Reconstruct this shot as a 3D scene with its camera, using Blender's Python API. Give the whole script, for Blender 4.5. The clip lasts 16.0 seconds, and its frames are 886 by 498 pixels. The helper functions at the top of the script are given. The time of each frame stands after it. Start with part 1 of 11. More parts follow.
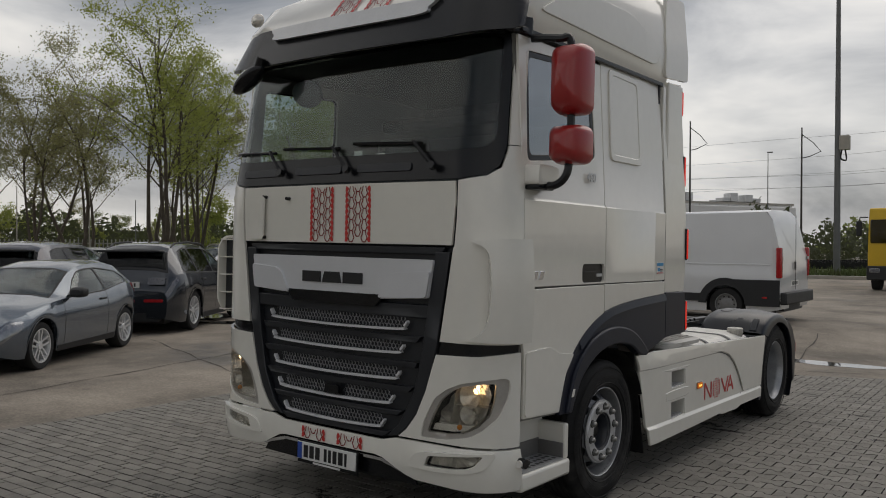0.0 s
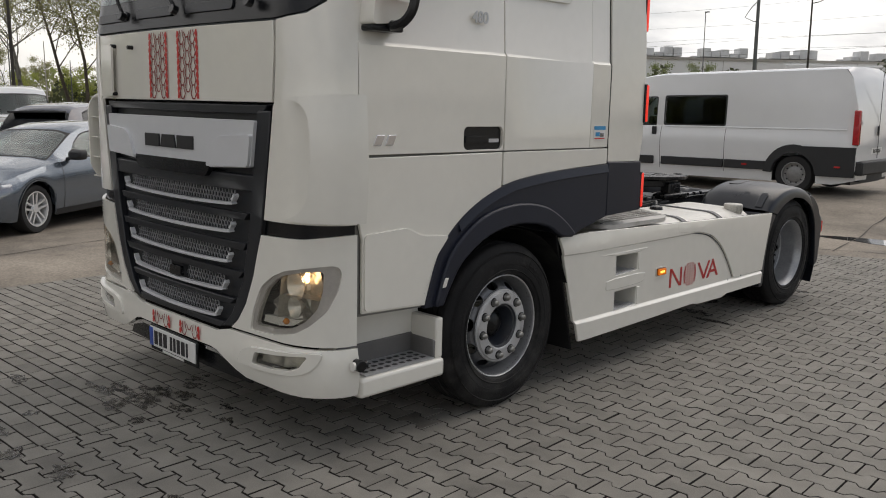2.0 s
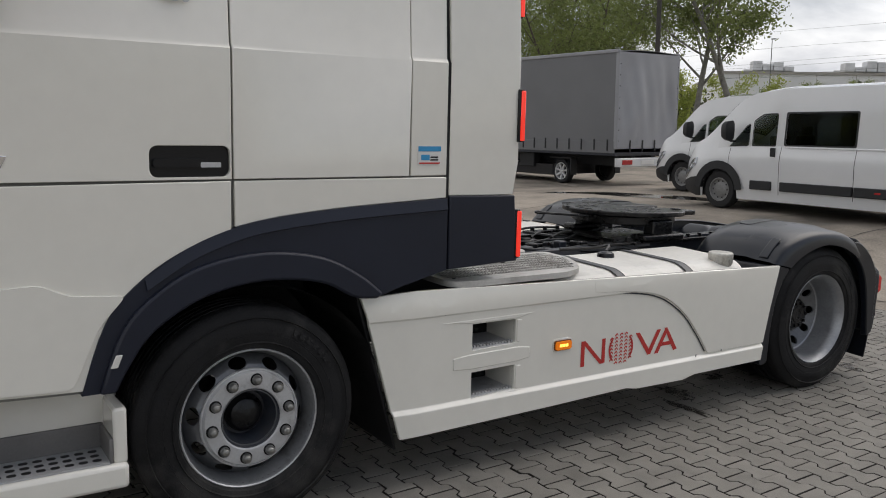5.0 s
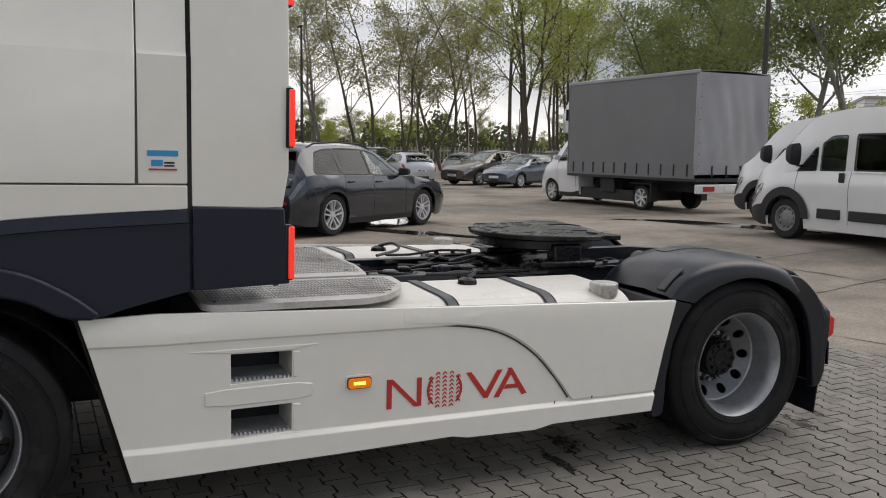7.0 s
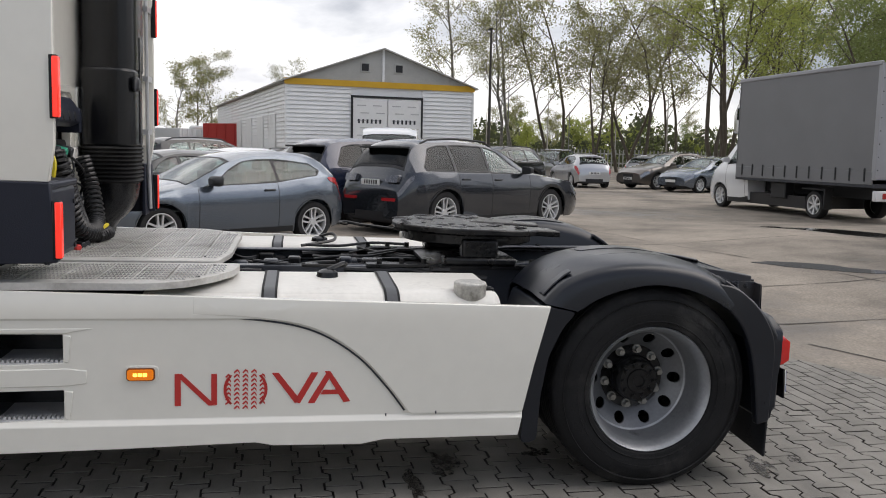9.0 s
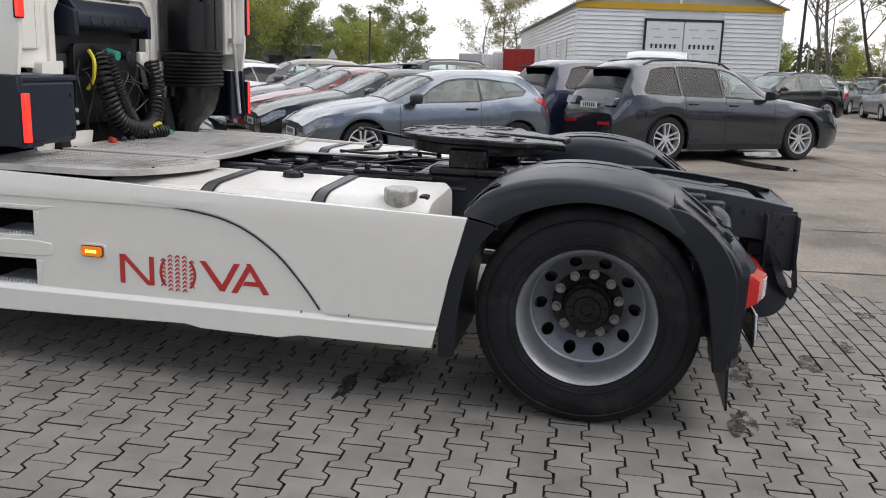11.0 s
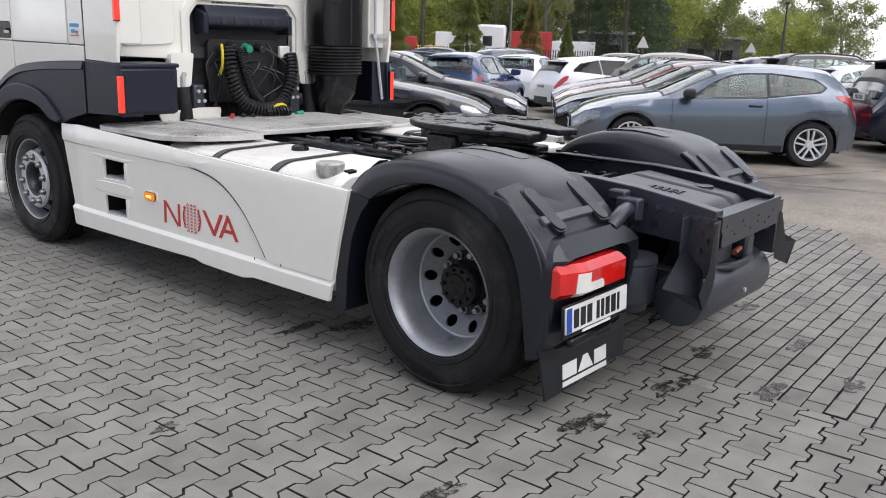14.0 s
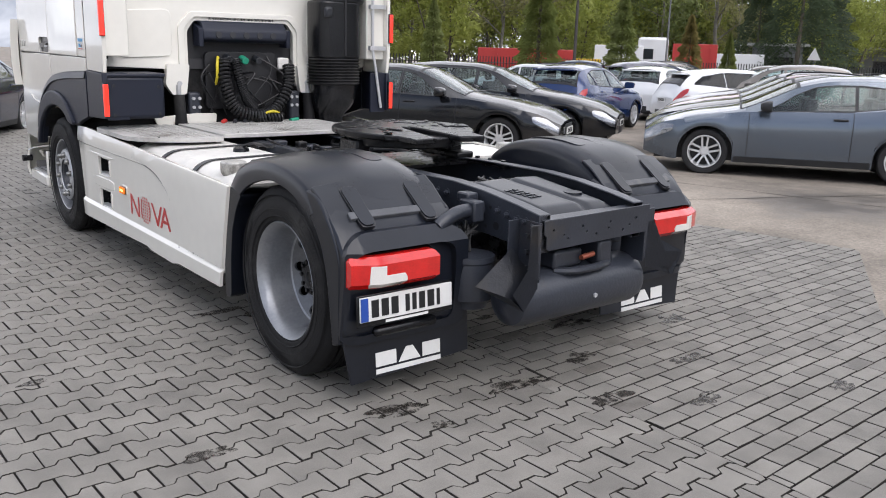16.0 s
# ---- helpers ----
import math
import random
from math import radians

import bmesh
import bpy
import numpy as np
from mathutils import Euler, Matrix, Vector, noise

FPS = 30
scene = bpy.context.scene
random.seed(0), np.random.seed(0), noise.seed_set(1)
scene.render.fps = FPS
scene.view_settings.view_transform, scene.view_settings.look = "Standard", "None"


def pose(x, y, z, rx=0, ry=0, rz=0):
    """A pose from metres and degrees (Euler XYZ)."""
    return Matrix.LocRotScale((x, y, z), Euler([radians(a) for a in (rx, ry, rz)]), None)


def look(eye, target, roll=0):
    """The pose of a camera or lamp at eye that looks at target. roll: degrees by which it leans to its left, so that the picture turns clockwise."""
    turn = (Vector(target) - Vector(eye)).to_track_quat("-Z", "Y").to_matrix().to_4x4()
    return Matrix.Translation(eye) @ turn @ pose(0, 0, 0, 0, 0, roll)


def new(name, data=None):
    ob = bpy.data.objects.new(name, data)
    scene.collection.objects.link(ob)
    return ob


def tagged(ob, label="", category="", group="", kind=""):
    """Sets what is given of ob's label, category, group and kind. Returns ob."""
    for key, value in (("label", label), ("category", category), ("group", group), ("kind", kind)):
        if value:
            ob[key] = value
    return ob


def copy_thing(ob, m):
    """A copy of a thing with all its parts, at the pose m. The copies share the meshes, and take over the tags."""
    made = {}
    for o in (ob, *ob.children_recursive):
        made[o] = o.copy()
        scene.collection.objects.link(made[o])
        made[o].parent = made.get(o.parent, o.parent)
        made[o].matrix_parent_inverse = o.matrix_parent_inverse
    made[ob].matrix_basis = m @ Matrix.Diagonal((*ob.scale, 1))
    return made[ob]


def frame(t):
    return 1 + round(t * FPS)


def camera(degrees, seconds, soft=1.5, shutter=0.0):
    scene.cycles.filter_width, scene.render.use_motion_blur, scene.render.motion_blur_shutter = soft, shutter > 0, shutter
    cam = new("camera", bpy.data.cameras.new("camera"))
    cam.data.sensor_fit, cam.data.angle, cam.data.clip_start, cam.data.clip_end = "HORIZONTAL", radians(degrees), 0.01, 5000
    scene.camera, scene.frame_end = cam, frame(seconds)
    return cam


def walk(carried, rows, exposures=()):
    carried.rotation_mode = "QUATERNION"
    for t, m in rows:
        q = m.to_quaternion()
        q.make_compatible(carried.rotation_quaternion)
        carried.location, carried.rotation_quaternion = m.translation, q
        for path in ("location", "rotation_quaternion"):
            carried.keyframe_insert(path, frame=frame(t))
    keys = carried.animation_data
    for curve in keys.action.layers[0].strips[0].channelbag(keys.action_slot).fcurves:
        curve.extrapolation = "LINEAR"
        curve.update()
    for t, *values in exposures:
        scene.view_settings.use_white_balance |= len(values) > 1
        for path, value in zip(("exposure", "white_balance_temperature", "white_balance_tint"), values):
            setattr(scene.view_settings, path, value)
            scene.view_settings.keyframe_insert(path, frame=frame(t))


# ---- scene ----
cam = camera(55.3, 16.0, 1.0)
METRES, EYE, TILT, LEAN, TURN = 12.605, 1.5, 0.0, 0.0, 36.8
PATH = [
    (0, (0.308, -0.421, 1.745), (-0.928, 1.152, 1.734), 1.2),
    (0.5, (0.431, -0.021, 1.697), (-0.867, 1.5, 1.685), 1.2),
    (1, (0.588, 0.374, 1.687), (-0.746, 1.849, 1.473), 1.2),
    (1.5, (0.734, 0.78, 1.714), (-0.644, 2.191, 1.381), 1.3),
    (2, (0.762, 1.209, 1.745), (-0.639, 2.596, 1.41), 1.3),
    (2.5, (0.834, 1.645, 1.77), (-0.632, 2.962, 1.431), 1.1),
    (3, (0.836, 2.063, 1.765), (-0.613, 3.399, 1.422), 1.4),
    (3.2, (0.817, 2.228, 1.758), (-0.632, 3.565, 1.418), 1.4),
    (5.3, (0.998, 3.908, 1.754), (-0.701, 4.923, 1.467), 1.5),
    (5.5, (1.03, 4.068, 1.746), (-0.681, 5.067, 1.47), 1.6),
    (6, (1.039, 4.485, 1.718), (-0.706, 5.429, 1.47), 1.7),
    (6.5, (1.131, 4.914, 1.703), (-0.651, 5.79, 1.461), 1.6),
    (7, (1.214, 5.357, 1.692), (-0.607, 6.149, 1.447), 1.6),
    (7.5, (1.228, 5.816, 1.661), (-0.617, 6.547, 1.416), 1.7),
    (8, (1.283, 6.287, 1.644), (-0.594, 6.931, 1.398), 1.6),
    (8.5, (1.279, 6.742, 1.619), (-0.627, 7.295, 1.37), 2.0),
    (9, (1.253, 7.197, 1.621), (-0.705, 7.518, 1.37), 2.0),
    (9.2, (1.265, 7.385, 1.593), (-0.711, 7.569, 1.341), 1.9),
    (11.3, (1.035, 9.15, 1.561), (-0.867, 8.73, 1.108), 2.4),
    (11.5, (0.985, 9.315, 1.573), (-0.912, 8.874, 1.119), 2.5),
    (12, (0.924, 9.758, 1.577), (-0.951, 9.232, 1.121), 2.4),
    (12.5, (0.819, 10.158, 1.597), (-0.986, 9.433, 1.133), 2.4),
    (13, (0.645, 10.518, 1.616), (-1.081, 9.625, 1.144), 2.3),
    (13.5, (0.543, 10.937, 1.648), (-1.067, 9.852, 1.168), 2.3),
    (14, (0.398, 11.285, 1.647), (-1.08, 10.03, 1.156), 2.0),
    (14.5, (0.193, 11.644, 1.674), (-1.227, 10.322, 1.188), 1.8),
    (15, (-0.013, 12.034, 1.664), (-1.372, 10.649, 1.18), 1.8),
    (15.5, (-0.302, 12.299, 1.655), (-1.59, 10.847, 1.171), 1.7),
    (16, (-0.564, 12.583, 1.678), (-1.752, 11.045, 1.205), 1.6),
]
walk(cam, [(t, look(eye, target, roll)) for t, eye, target, roll in PATH],
     exposures=[(0.0, -0.60, 6930, 10), (1.0, -0.22, 7010, 10), (1.5, 0.04, 7000, 11), (3.0, -0.02, 6940, 11), (5.5, 0.16, 6760, 11), (7.0, 0.20, 6820, 12), (9.0, 0.34, 6700, 12), (11.5, 0.55, 6520, 13), (13.0, 0.70, 6440, 14), (16.0, 0.82, 6400, 14)])

# ---------------------------------------------------------------- light
world = bpy.data.worlds.new("overcast_sky")
scene.world = world
world.use_nodes = True
wn, wl = world.node_tree.nodes, world.node_tree.links
wn.clear()
sky = wn.new("ShaderNodeTexSky")
sky.sky_type, sky.sun_disc = "NISHITA", False
SUN_ELEVATION, SUN_AZIMUTH = radians(50), radians(4)
sky.sun_elevation, sky.sun_rotation = SUN_ELEVATION, SUN_AZIMUTH
sky.air_density, sky.dust_density = 1.0, 2.0
coord = wn.new("ShaderNodeTexCoord")
flat = wn.new("ShaderNodeMapping")
flat.inputs["Scale"].default_value = (1.0, 1.0, 2.6)
wl.new(coord.outputs["Generated"], flat.inputs["Vector"])
big = wn.new("ShaderNodeTexNoise")
big.inputs["Scale"].default_value, big.inputs["Detail"].default_value = 2.3, 8.0
big.inputs["Roughness"].default_value, big.inputs["Distortion"].default_value = 0.55, 0.5
wl.new(flat.outputs[0], big.inputs["Vector"])
ramp = wn.new("ShaderNodeValToRGB")
for n, (at, value) in enumerate(((0.36, (0.30, 0.33, 0.385, 1)), (0.46, (0.66, 0.685, 0.735, 1)), (0.56, (0.98, 1.0, 1.035, 1)), (0.66, (1.30, 1.30, 1.30, 1)))):
    el = ramp.color_ramp.elements[n] if n < 2 else ramp.color_ramp.elements.new(at)
    el.position, el.color = at, value
wl.new(big.outputs["Fac"], ramp.inputs["Fac"])
clouds = wn.new("ShaderNodeBackground")
clouds.inputs["Strength"].default_value = 0.95
# the cloud sheet is thinner and brighter towards the horizon
split = wn.new("ShaderNodeSeparateXYZ")
wl.new(coord.outputs["Generated"], split.inputs[0])
low = wn.new("ShaderNodeMapRange")
low.inputs["From Min"].default_value, low.inputs["From Max"].default_value = 0.0, 0.55
low.inputs["To Min"].default_value, low.inputs["To Max"].default_value = 1.06, 0.98
wl.new(split.outputs["Z"], low.inputs["Value"])
thin = wn.new("ShaderNodeVectorMath")
thin.operation = "SCALE"
wl.new(ramp.outputs["Color"], thin.inputs[0])
sun_way = Vector((math.cos(SUN_ELEVATION) * math.sin(SUN_AZIMUTH), math.cos(SUN_ELEVATION) * math.cos(SUN_AZIMUTH), math.sin(SUN_ELEVATION)))
# and brightest round the veiled sun
near_sun = wn.new("ShaderNodeVectorMath")
near_sun.operation = "DOT_PRODUCT"
near_sun.inputs[1].default_value = sun_way
wl.new(coord.outputs["Generated"], near_sun.inputs[0])
veil = wn.new("ShaderNodeMapRange")
veil.interpolation_type = "SMOOTHSTEP"
veil.inputs["From Min"].default_value, veil.inputs["From Max"].default_value = -0.35, 1.0
veil.inputs["To Min"].default_value, veil.inputs["To Max"].default_value = 0.98, 1.26
wl.new(near_sun.outputs["Value"], veil.inputs["Value"])
both = wn.new("ShaderNodeMath")
both.operation = "MULTIPLY"
wl.new(low.outputs[0], both.inputs[0])
wl.new(veil.outputs[0], both.inputs[1])
wl.new(both.outputs[0], thin.inputs["Scale"])
wl.new(thin.outputs[0], clouds.inputs["Color"])
clear = wn.new("ShaderNodeBackground")
clear.inputs["Strength"].default_value = 0.08
wl.new(sky.outputs["Color"], clear.inputs["Color"])
cover = wn.new("ShaderNodeMixShader")
# thin gaps in the cloud let the blue through
gap_noise, gaps = wn.new("ShaderNodeTexNoise"), wn.new("ShaderNodeMapRange")
gap_noise.inputs["Scale"].default_value, gap_noise.inputs["Detail"].default_value = 1.7, 6.0
wl.new(flat.outputs[0], gap_noise.inputs["Vector"])
gaps.inputs["From Min"].default_value, gaps.inputs["From Max"].default_value = 0.42, 0.58
gaps.inputs["To Min"].default_value, gaps.inputs["To Max"].default_value = 0.96, 0.72
wl.new(gap_noise.outputs["Fac"], gaps.inputs["Value"])
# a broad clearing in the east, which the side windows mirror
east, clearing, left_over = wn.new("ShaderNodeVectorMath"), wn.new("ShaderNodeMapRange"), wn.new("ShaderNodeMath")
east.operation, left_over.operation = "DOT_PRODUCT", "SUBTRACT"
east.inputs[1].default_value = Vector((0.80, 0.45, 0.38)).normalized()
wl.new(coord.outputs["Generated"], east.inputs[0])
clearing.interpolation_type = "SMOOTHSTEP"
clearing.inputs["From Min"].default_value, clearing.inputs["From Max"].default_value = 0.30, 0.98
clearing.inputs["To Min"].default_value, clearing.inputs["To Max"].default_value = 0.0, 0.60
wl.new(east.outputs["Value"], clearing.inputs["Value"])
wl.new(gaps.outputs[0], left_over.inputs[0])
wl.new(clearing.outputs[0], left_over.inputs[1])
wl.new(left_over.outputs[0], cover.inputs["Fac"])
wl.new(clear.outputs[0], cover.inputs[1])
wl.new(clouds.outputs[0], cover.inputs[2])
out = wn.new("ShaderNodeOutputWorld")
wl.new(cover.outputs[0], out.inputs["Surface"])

sun_data = bpy.data.lights.new("sun", "SUN")
sun_data.energy, sun_data.angle, sun_data.color = 0.9, radians(55), (1.0, 0.98, 0.955)
sun = new("sun", sun_data)
sun.matrix_world = look(sun_way * 50, (0, 0, 0))


# ---------------------------------------------------------------- materials
def mat(name, colour, rough=0.5, metal=0.0, vary=0.12, scale=6.0, fine=60.0, bump=0.0, coat=0.0, glow=0.0, dirt=None, dirt_at=0.58, rand=0.0, clear=0.0, spec=0.5, world_space=False):
    """A surface with broad stains and fine grain, in metres of the thing's own space."""
    m = bpy.data.materials.new(name)
    m.use_nodes = True
    nt = m.node_tree
    b = nt.nodes["Principled BSDF"]
    tc = nt.nodes.new("ShaderNodeTexCoord")
    n1, n2 = nt.nodes.new("ShaderNodeTexNoise"), nt.nodes.new("ShaderNodeTexNoise")
    where = nt.nodes.new("ShaderNodeNewGeometry").outputs["Position"] if world_space else tc.outputs["Object"]
    for n, s, d in ((n1, scale, 5), (n2, fine, 3)):
        n.inputs["Scale"].default_value, n.inputs["Detail"].default_value = s, d
        nt.links.new(where, n.inputs["Vector"])
    add = nt.nodes.new("ShaderNodeMath")
    add.operation = "MULTIPLY_ADD"
    add.inputs[1].default_value = 0.6
    nt.links.new(n1.outputs["Fac"], add.inputs[0])
    half = nt.nodes.new("ShaderNodeMath")
    half.operation = "MULTIPLY"
    half.inputs[1].default_value = 0.4
    nt.links.new(n2.outputs["Fac"], half.inputs[0])
    nt.links.new(half.outputs[0], add.inputs[2])
    last = add
    if rand:
        info = nt.nodes.new("ShaderNodeObjectInfo")
        isl = nt.nodes.new("ShaderNodeNewGeometry")
        mul = nt.nodes.new("ShaderNodeMath")
        mul.operation = "ADD"
        nt.links.new(info.outputs["Random"], mul.inputs[0])
        nt.links.new(isl.outputs["Random Per Island"], mul.inputs[1])
        fr = nt.nodes.new("ShaderNodeMath")
        fr.operation = "FRACT"
        nt.links.new(mul.outputs[0], fr.inputs[0])
        ma = nt.nodes.new("ShaderNodeMath")
        ma.operation = "MULTIPLY_ADD"
        ma.inputs[1].default_value = rand
        nt.links.new(fr.outputs[0], ma.inputs[0])
        nt.links.new(add.outputs[0], ma.inputs[2])
        last = ma
    mixc = nt.nodes.new("ShaderNodeMapRange")
    mixc.inputs["From Min"].default_value, mixc.inputs["From Max"].default_value = 0.3, 0.7 + rand
    mixc.inputs["To Min"].default_value, mixc.inputs["To Max"].default_value = 1 - vary, 1 + vary
    nt.links.new(last.outputs[0], mixc.inputs["Value"])
    sc = nt.nodes.new("ShaderNodeVectorMath")
    sc.operation = "SCALE"
    sc.inputs[0].default_value = colour
    nt.links.new(mixc.outputs[0], sc.inputs["Scale"])
    colour_out = sc.outputs["Vector"]
    if dirt:
        n3 = nt.nodes.new("ShaderNodeTexNoise")
        n3.inputs["Scale"].default_value, n3.inputs["Detail"].default_value, n3.inputs["Roughness"].default_value = scale * 0.35, 9, 0.65
        nt.links.new(where, n3.inputs["Vector"])
        mr = nt.nodes.new("ShaderNodeMapRange")
        mr.inputs["From Min"].default_value, mr.inputs["From Max"].default_value = dirt_at, dirt_at + 0.14
        nt.links.new(n3.outputs["Fac"], mr.inputs["Value"])
        mx = nt.nodes.new("ShaderNodeMix")
        mx.data_type = "RGBA"
        nt.links.new(mr.outputs[0], mx.inputs[0])
        nt.links.new(colour_out, mx.inputs[6])
        mx.inputs[7].default_value = (*dirt, 1)
        colour_out = mx.outputs[2]
    nt.links.new(colour_out, b.inputs["Base Color"])
    rr = nt.nodes.new("ShaderNodeMapRange")
    rr.inputs["To Min"].default_value, rr.inputs["To Max"].default_value = max(0.02, rough * 0.8), min(1.0, rough * 1.2)
    nt.links.new(add.outputs[0], rr.inputs["Value"])
    nt.links.new(rr.outputs[0], b.inputs["Roughness"])
    b.inputs["Metallic"].default_value = metal
    b.inputs["Specular IOR Level"].default_value = spec
    b.inputs["Coat Weight"].default_value = coat
    b.inputs["Coat Roughness"].default_value = 0.04
    if clear:
        b.inputs["Transmission Weight"].default_value = clear
    if bump:
        bp = nt.nodes.new("ShaderNodeBump")
        bp.inputs["Strength"].default_value, bp.inputs["Distance"].default_value = 1.0, bump
        nt.links.new(n2.outputs["Fac"], bp.inputs["Height"])
        nt.links.new(bp.outputs[0], b.inputs["Normal"])
    if glow:
        b.inputs["Emission Color"].default_value = (*colour, 1)
        b.inputs["Emission Strength"].default_value = glow
    return m


def glass(name, tint, ior=1.5, gloss=0.02):
    """A pane: reflects by Fresnel, else lets light through, tinted."""
    m = bpy.data.materials.new(name)
    m.use_nodes = True
    nt = m.node_tree
    nt.nodes.clear()
    o = nt.nodes.new("ShaderNodeOutputMaterial")
    mx = nt.nodes.new("ShaderNodeMixShader")
    face = nt.nodes.new("ShaderNodeLayerWeight")
    face.inputs["Blend"].default_value = 0.5
    steep, fr = nt.nodes.new("ShaderNodeMath"), nt.nodes.new("ShaderNodeMath")
    steep.operation, fr.operation = "POWER", "MULTIPLY_ADD"
    steep.inputs[1].default_value = 4.0
    f0 = ((ior - 1) / (ior + 1)) ** 2
    fr.inputs[1].default_value, fr.inputs[2].default_value = 0.9 - f0, f0
    nt.links.new(face.outputs["Facing"], steep.inputs[0])
    nt.links.new(steep.outputs[0], fr.inputs[0])
    tr, gl = nt.nodes.new("ShaderNodeBsdfTransparent"), nt.nodes.new("ShaderNodeBsdfGlossy")
    tr.inputs["Color"].default_value = (*tint, 1)
    gl.inputs["Roughness"].default_value = gloss
    nt.links.new(fr.outputs[0], mx.inputs[0])
    nt.links.new(tr.outputs[0], mx.inputs[1])
    nt.links.new(gl.outputs[0], mx.inputs[2])
    nt.links.new(mx.outputs[0], o.inputs["Surface"])
    return m


M_WHITE = mat("cream_white_paint", (0.785, 0.765, 0.70), 0.22, coat=1.0, vary=0.035, scale=1.2, fine=14)
M_BLACK = mat("black_gloss_plastic", (0.006, 0.0065, 0.008), 0.25, spec=0.4, vary=0.25, fine=90, bump=0.0006)
M_GRILLE = mat("black_grille_plastic", (0.015, 0.017, 0.0215), 0.38, spec=0.5, vary=0.25, fine=120, bump=0.0006)
M_TRIM = mat("dark_grey_moulded_plastic", (0.013, 0.016, 0.028), 0.38, spec=0.35, vary=0.16, scale=3, fine=260, bump=0.0006)
M_FENDER = mat("weathered_fender_plastic", (0.0075, 0.0095, 0.015), 0.29, spec=0.5, vary=0.3, scale=4, fine=180, bump=0.00025, dirt=(0.022, 0.025, 0.032), dirt_at=0.58)
M_FRAME = mat("dark_blue_grey_chassis_paint", (0.028, 0.032, 0.042), 0.32, spec=0.5, vary=0.2, scale=5, fine=70, bump=0.0012, dirt=(0.05, 0.046, 0.042), dirt_at=0.6)
M_GREASE = mat("greasy_black_steel", (0.010, 0.010, 0.011), 0.28, spec=0.45, metal=0.3, vary=0.6, scale=7, fine=22, bump=0.006, dirt=(0.06, 0.058, 0.055), dirt_at=0.6)
M_RUBBER = mat("tyre_rubber", (0.010, 0.010, 0.0108), 0.66, spec=0.25, vary=0.55, scale=7, fine=120, bump=0.003, dirt=(0.036, 0.035, 0.034), dirt_at=0.50)
M_HOSE = mat("black_hose", (0.01, 0.01, 0.011), 0.4, vary=0.2, fine=80)
M_SILVER = mat("silver_painted_steel", (0.52, 0.525, 0.535), 0.36, metal=0.35, vary=0.12, scale=8, fine=90, bump=0.0006, dirt=(0.12, 0.11, 0.10), dirt_at=0.62)
M_RIM = mat("grey_painted_rim", (0.33, 0.34, 0.355), 0.40, metal=0.6, vary=0.18, scale=9, fine=60, bump=0.0008, dirt=(0.10, 0.095, 0.09), dirt_at=0.60)
# dusty disc: its tone also holds the shade inside the wheel
M_DISC = mat("dusty_shaded_wheel_disc", (0.165, 0.17, 0.18), 0.42, metal=0.5, vary=0.22, scale=9, fine=60, bump=0.0008, dirt=(0.10, 0.095, 0.09), dirt_at=0.58)
# rim barrel tone darkened for the shadow it stands in
M_RIMIN = mat("shaded_rim_barrel", (0.20, 0.205, 0.215), 0.45, metal=0.3, vary=0.2, scale=9, fine=60, dirt=(0.07, 0.068, 0.065), dirt_at=0.58)
M_BADGE = mat("satin_silver_plastic", (0.66, 0.67, 0.69), 0.3, metal=0.2, vary=0.05, fine=200)
M_CHROME = mat("chrome", (0.75, 0.76, 0.78), 0.12, metal=1.0, vary=0.05, fine=60)
M_ALU = mat("worn_aluminium_tread", (0.52, 0.51, 0.485), 0.48, metal=0.2, vary=0.18, scale=5, fine=60, bump=0.001, dirt=(0.24, 0.225, 0.20), dirt_at=0.54)
M_TANK = mat("dusty_white_tank_paint", (0.72, 0.705, 0.66), 0.4, vary=0.1, scale=4, fine=40, dirt=(0.30, 0.28, 0.25), dirt_at=0.58)
M_RED = mat("dark_red_mirror_shell", (0.34, 0.018, 0.018), 0.3, coat=0.5, vary=0.1, scale=4, fine=90)
M_REDGFX = mat("red_vinyl", (0.52, 0.035, 0.03), 0.4, vary=0.06)
M_REDLAMP = mat("red_lamp_plastic", (0.50, 0.010, 0.008), 0.12, vary=0.25, scale=12, fine=150, coat=0.8, glow=0.10)
M_EDGELAMP = mat("lit_red_marker", (0.85, 0.035, 0.02), 0.2, vary=0.1, coat=0.5, glow=0.55)
M_WHITELAMP = mat("clear_ribbed_lamp_plastic", (0.72, 0.70, 0.66), 0.15, vary=0.1, fine=200, coat=0.8)
M_AMBER = mat("lit_amber_lamp", (0.80, 0.20, 0.01), 0.15, vary=0.1, fine=150, glow=0.30)
M_WARM = mat("lit_warm_bulb", (1.0, 0.66, 0.34), 0.2, glow=7.0)
M_INDICATOR = mat("amber_bulb_glass", (0.62, 0.22, 0.03), 0.2)
M_LAMPBODY = mat("lamp_reflector", (0.74, 0.71, 0.66), 0.2, metal=0.55, vary=0.25, scale=14, fine=40)
M_PLATE = mat("number_plate_white", (0.72, 0.72, 0.70), 0.35, vary=0.04)
M_INK = mat("black_ink", (0.012, 0.012, 0.014), 0.4)
M_EUBLUE = mat("plate_blue", (0.02, 0.07, 0.35), 0.4)
M_BLUELAB = mat("blue_label", (0.03, 0.28, 0.55), 0.4)
M_CYAN = mat("green_coupling", (0.02, 0.30, 0.18), 0.4)
M_YELLOW = mat("yellow_cable", (0.62, 0.50, 0.03), 0.45)
M_INTERIOR = mat("dark_cab_lining", (0.035, 0.035, 0.038), 0.8, vary=0.15, fine=200, bump=0.001)
M_LINER = mat("grey_shut_line_lining", (0.20, 0.195, 0.18), 0.6, vary=0.1)
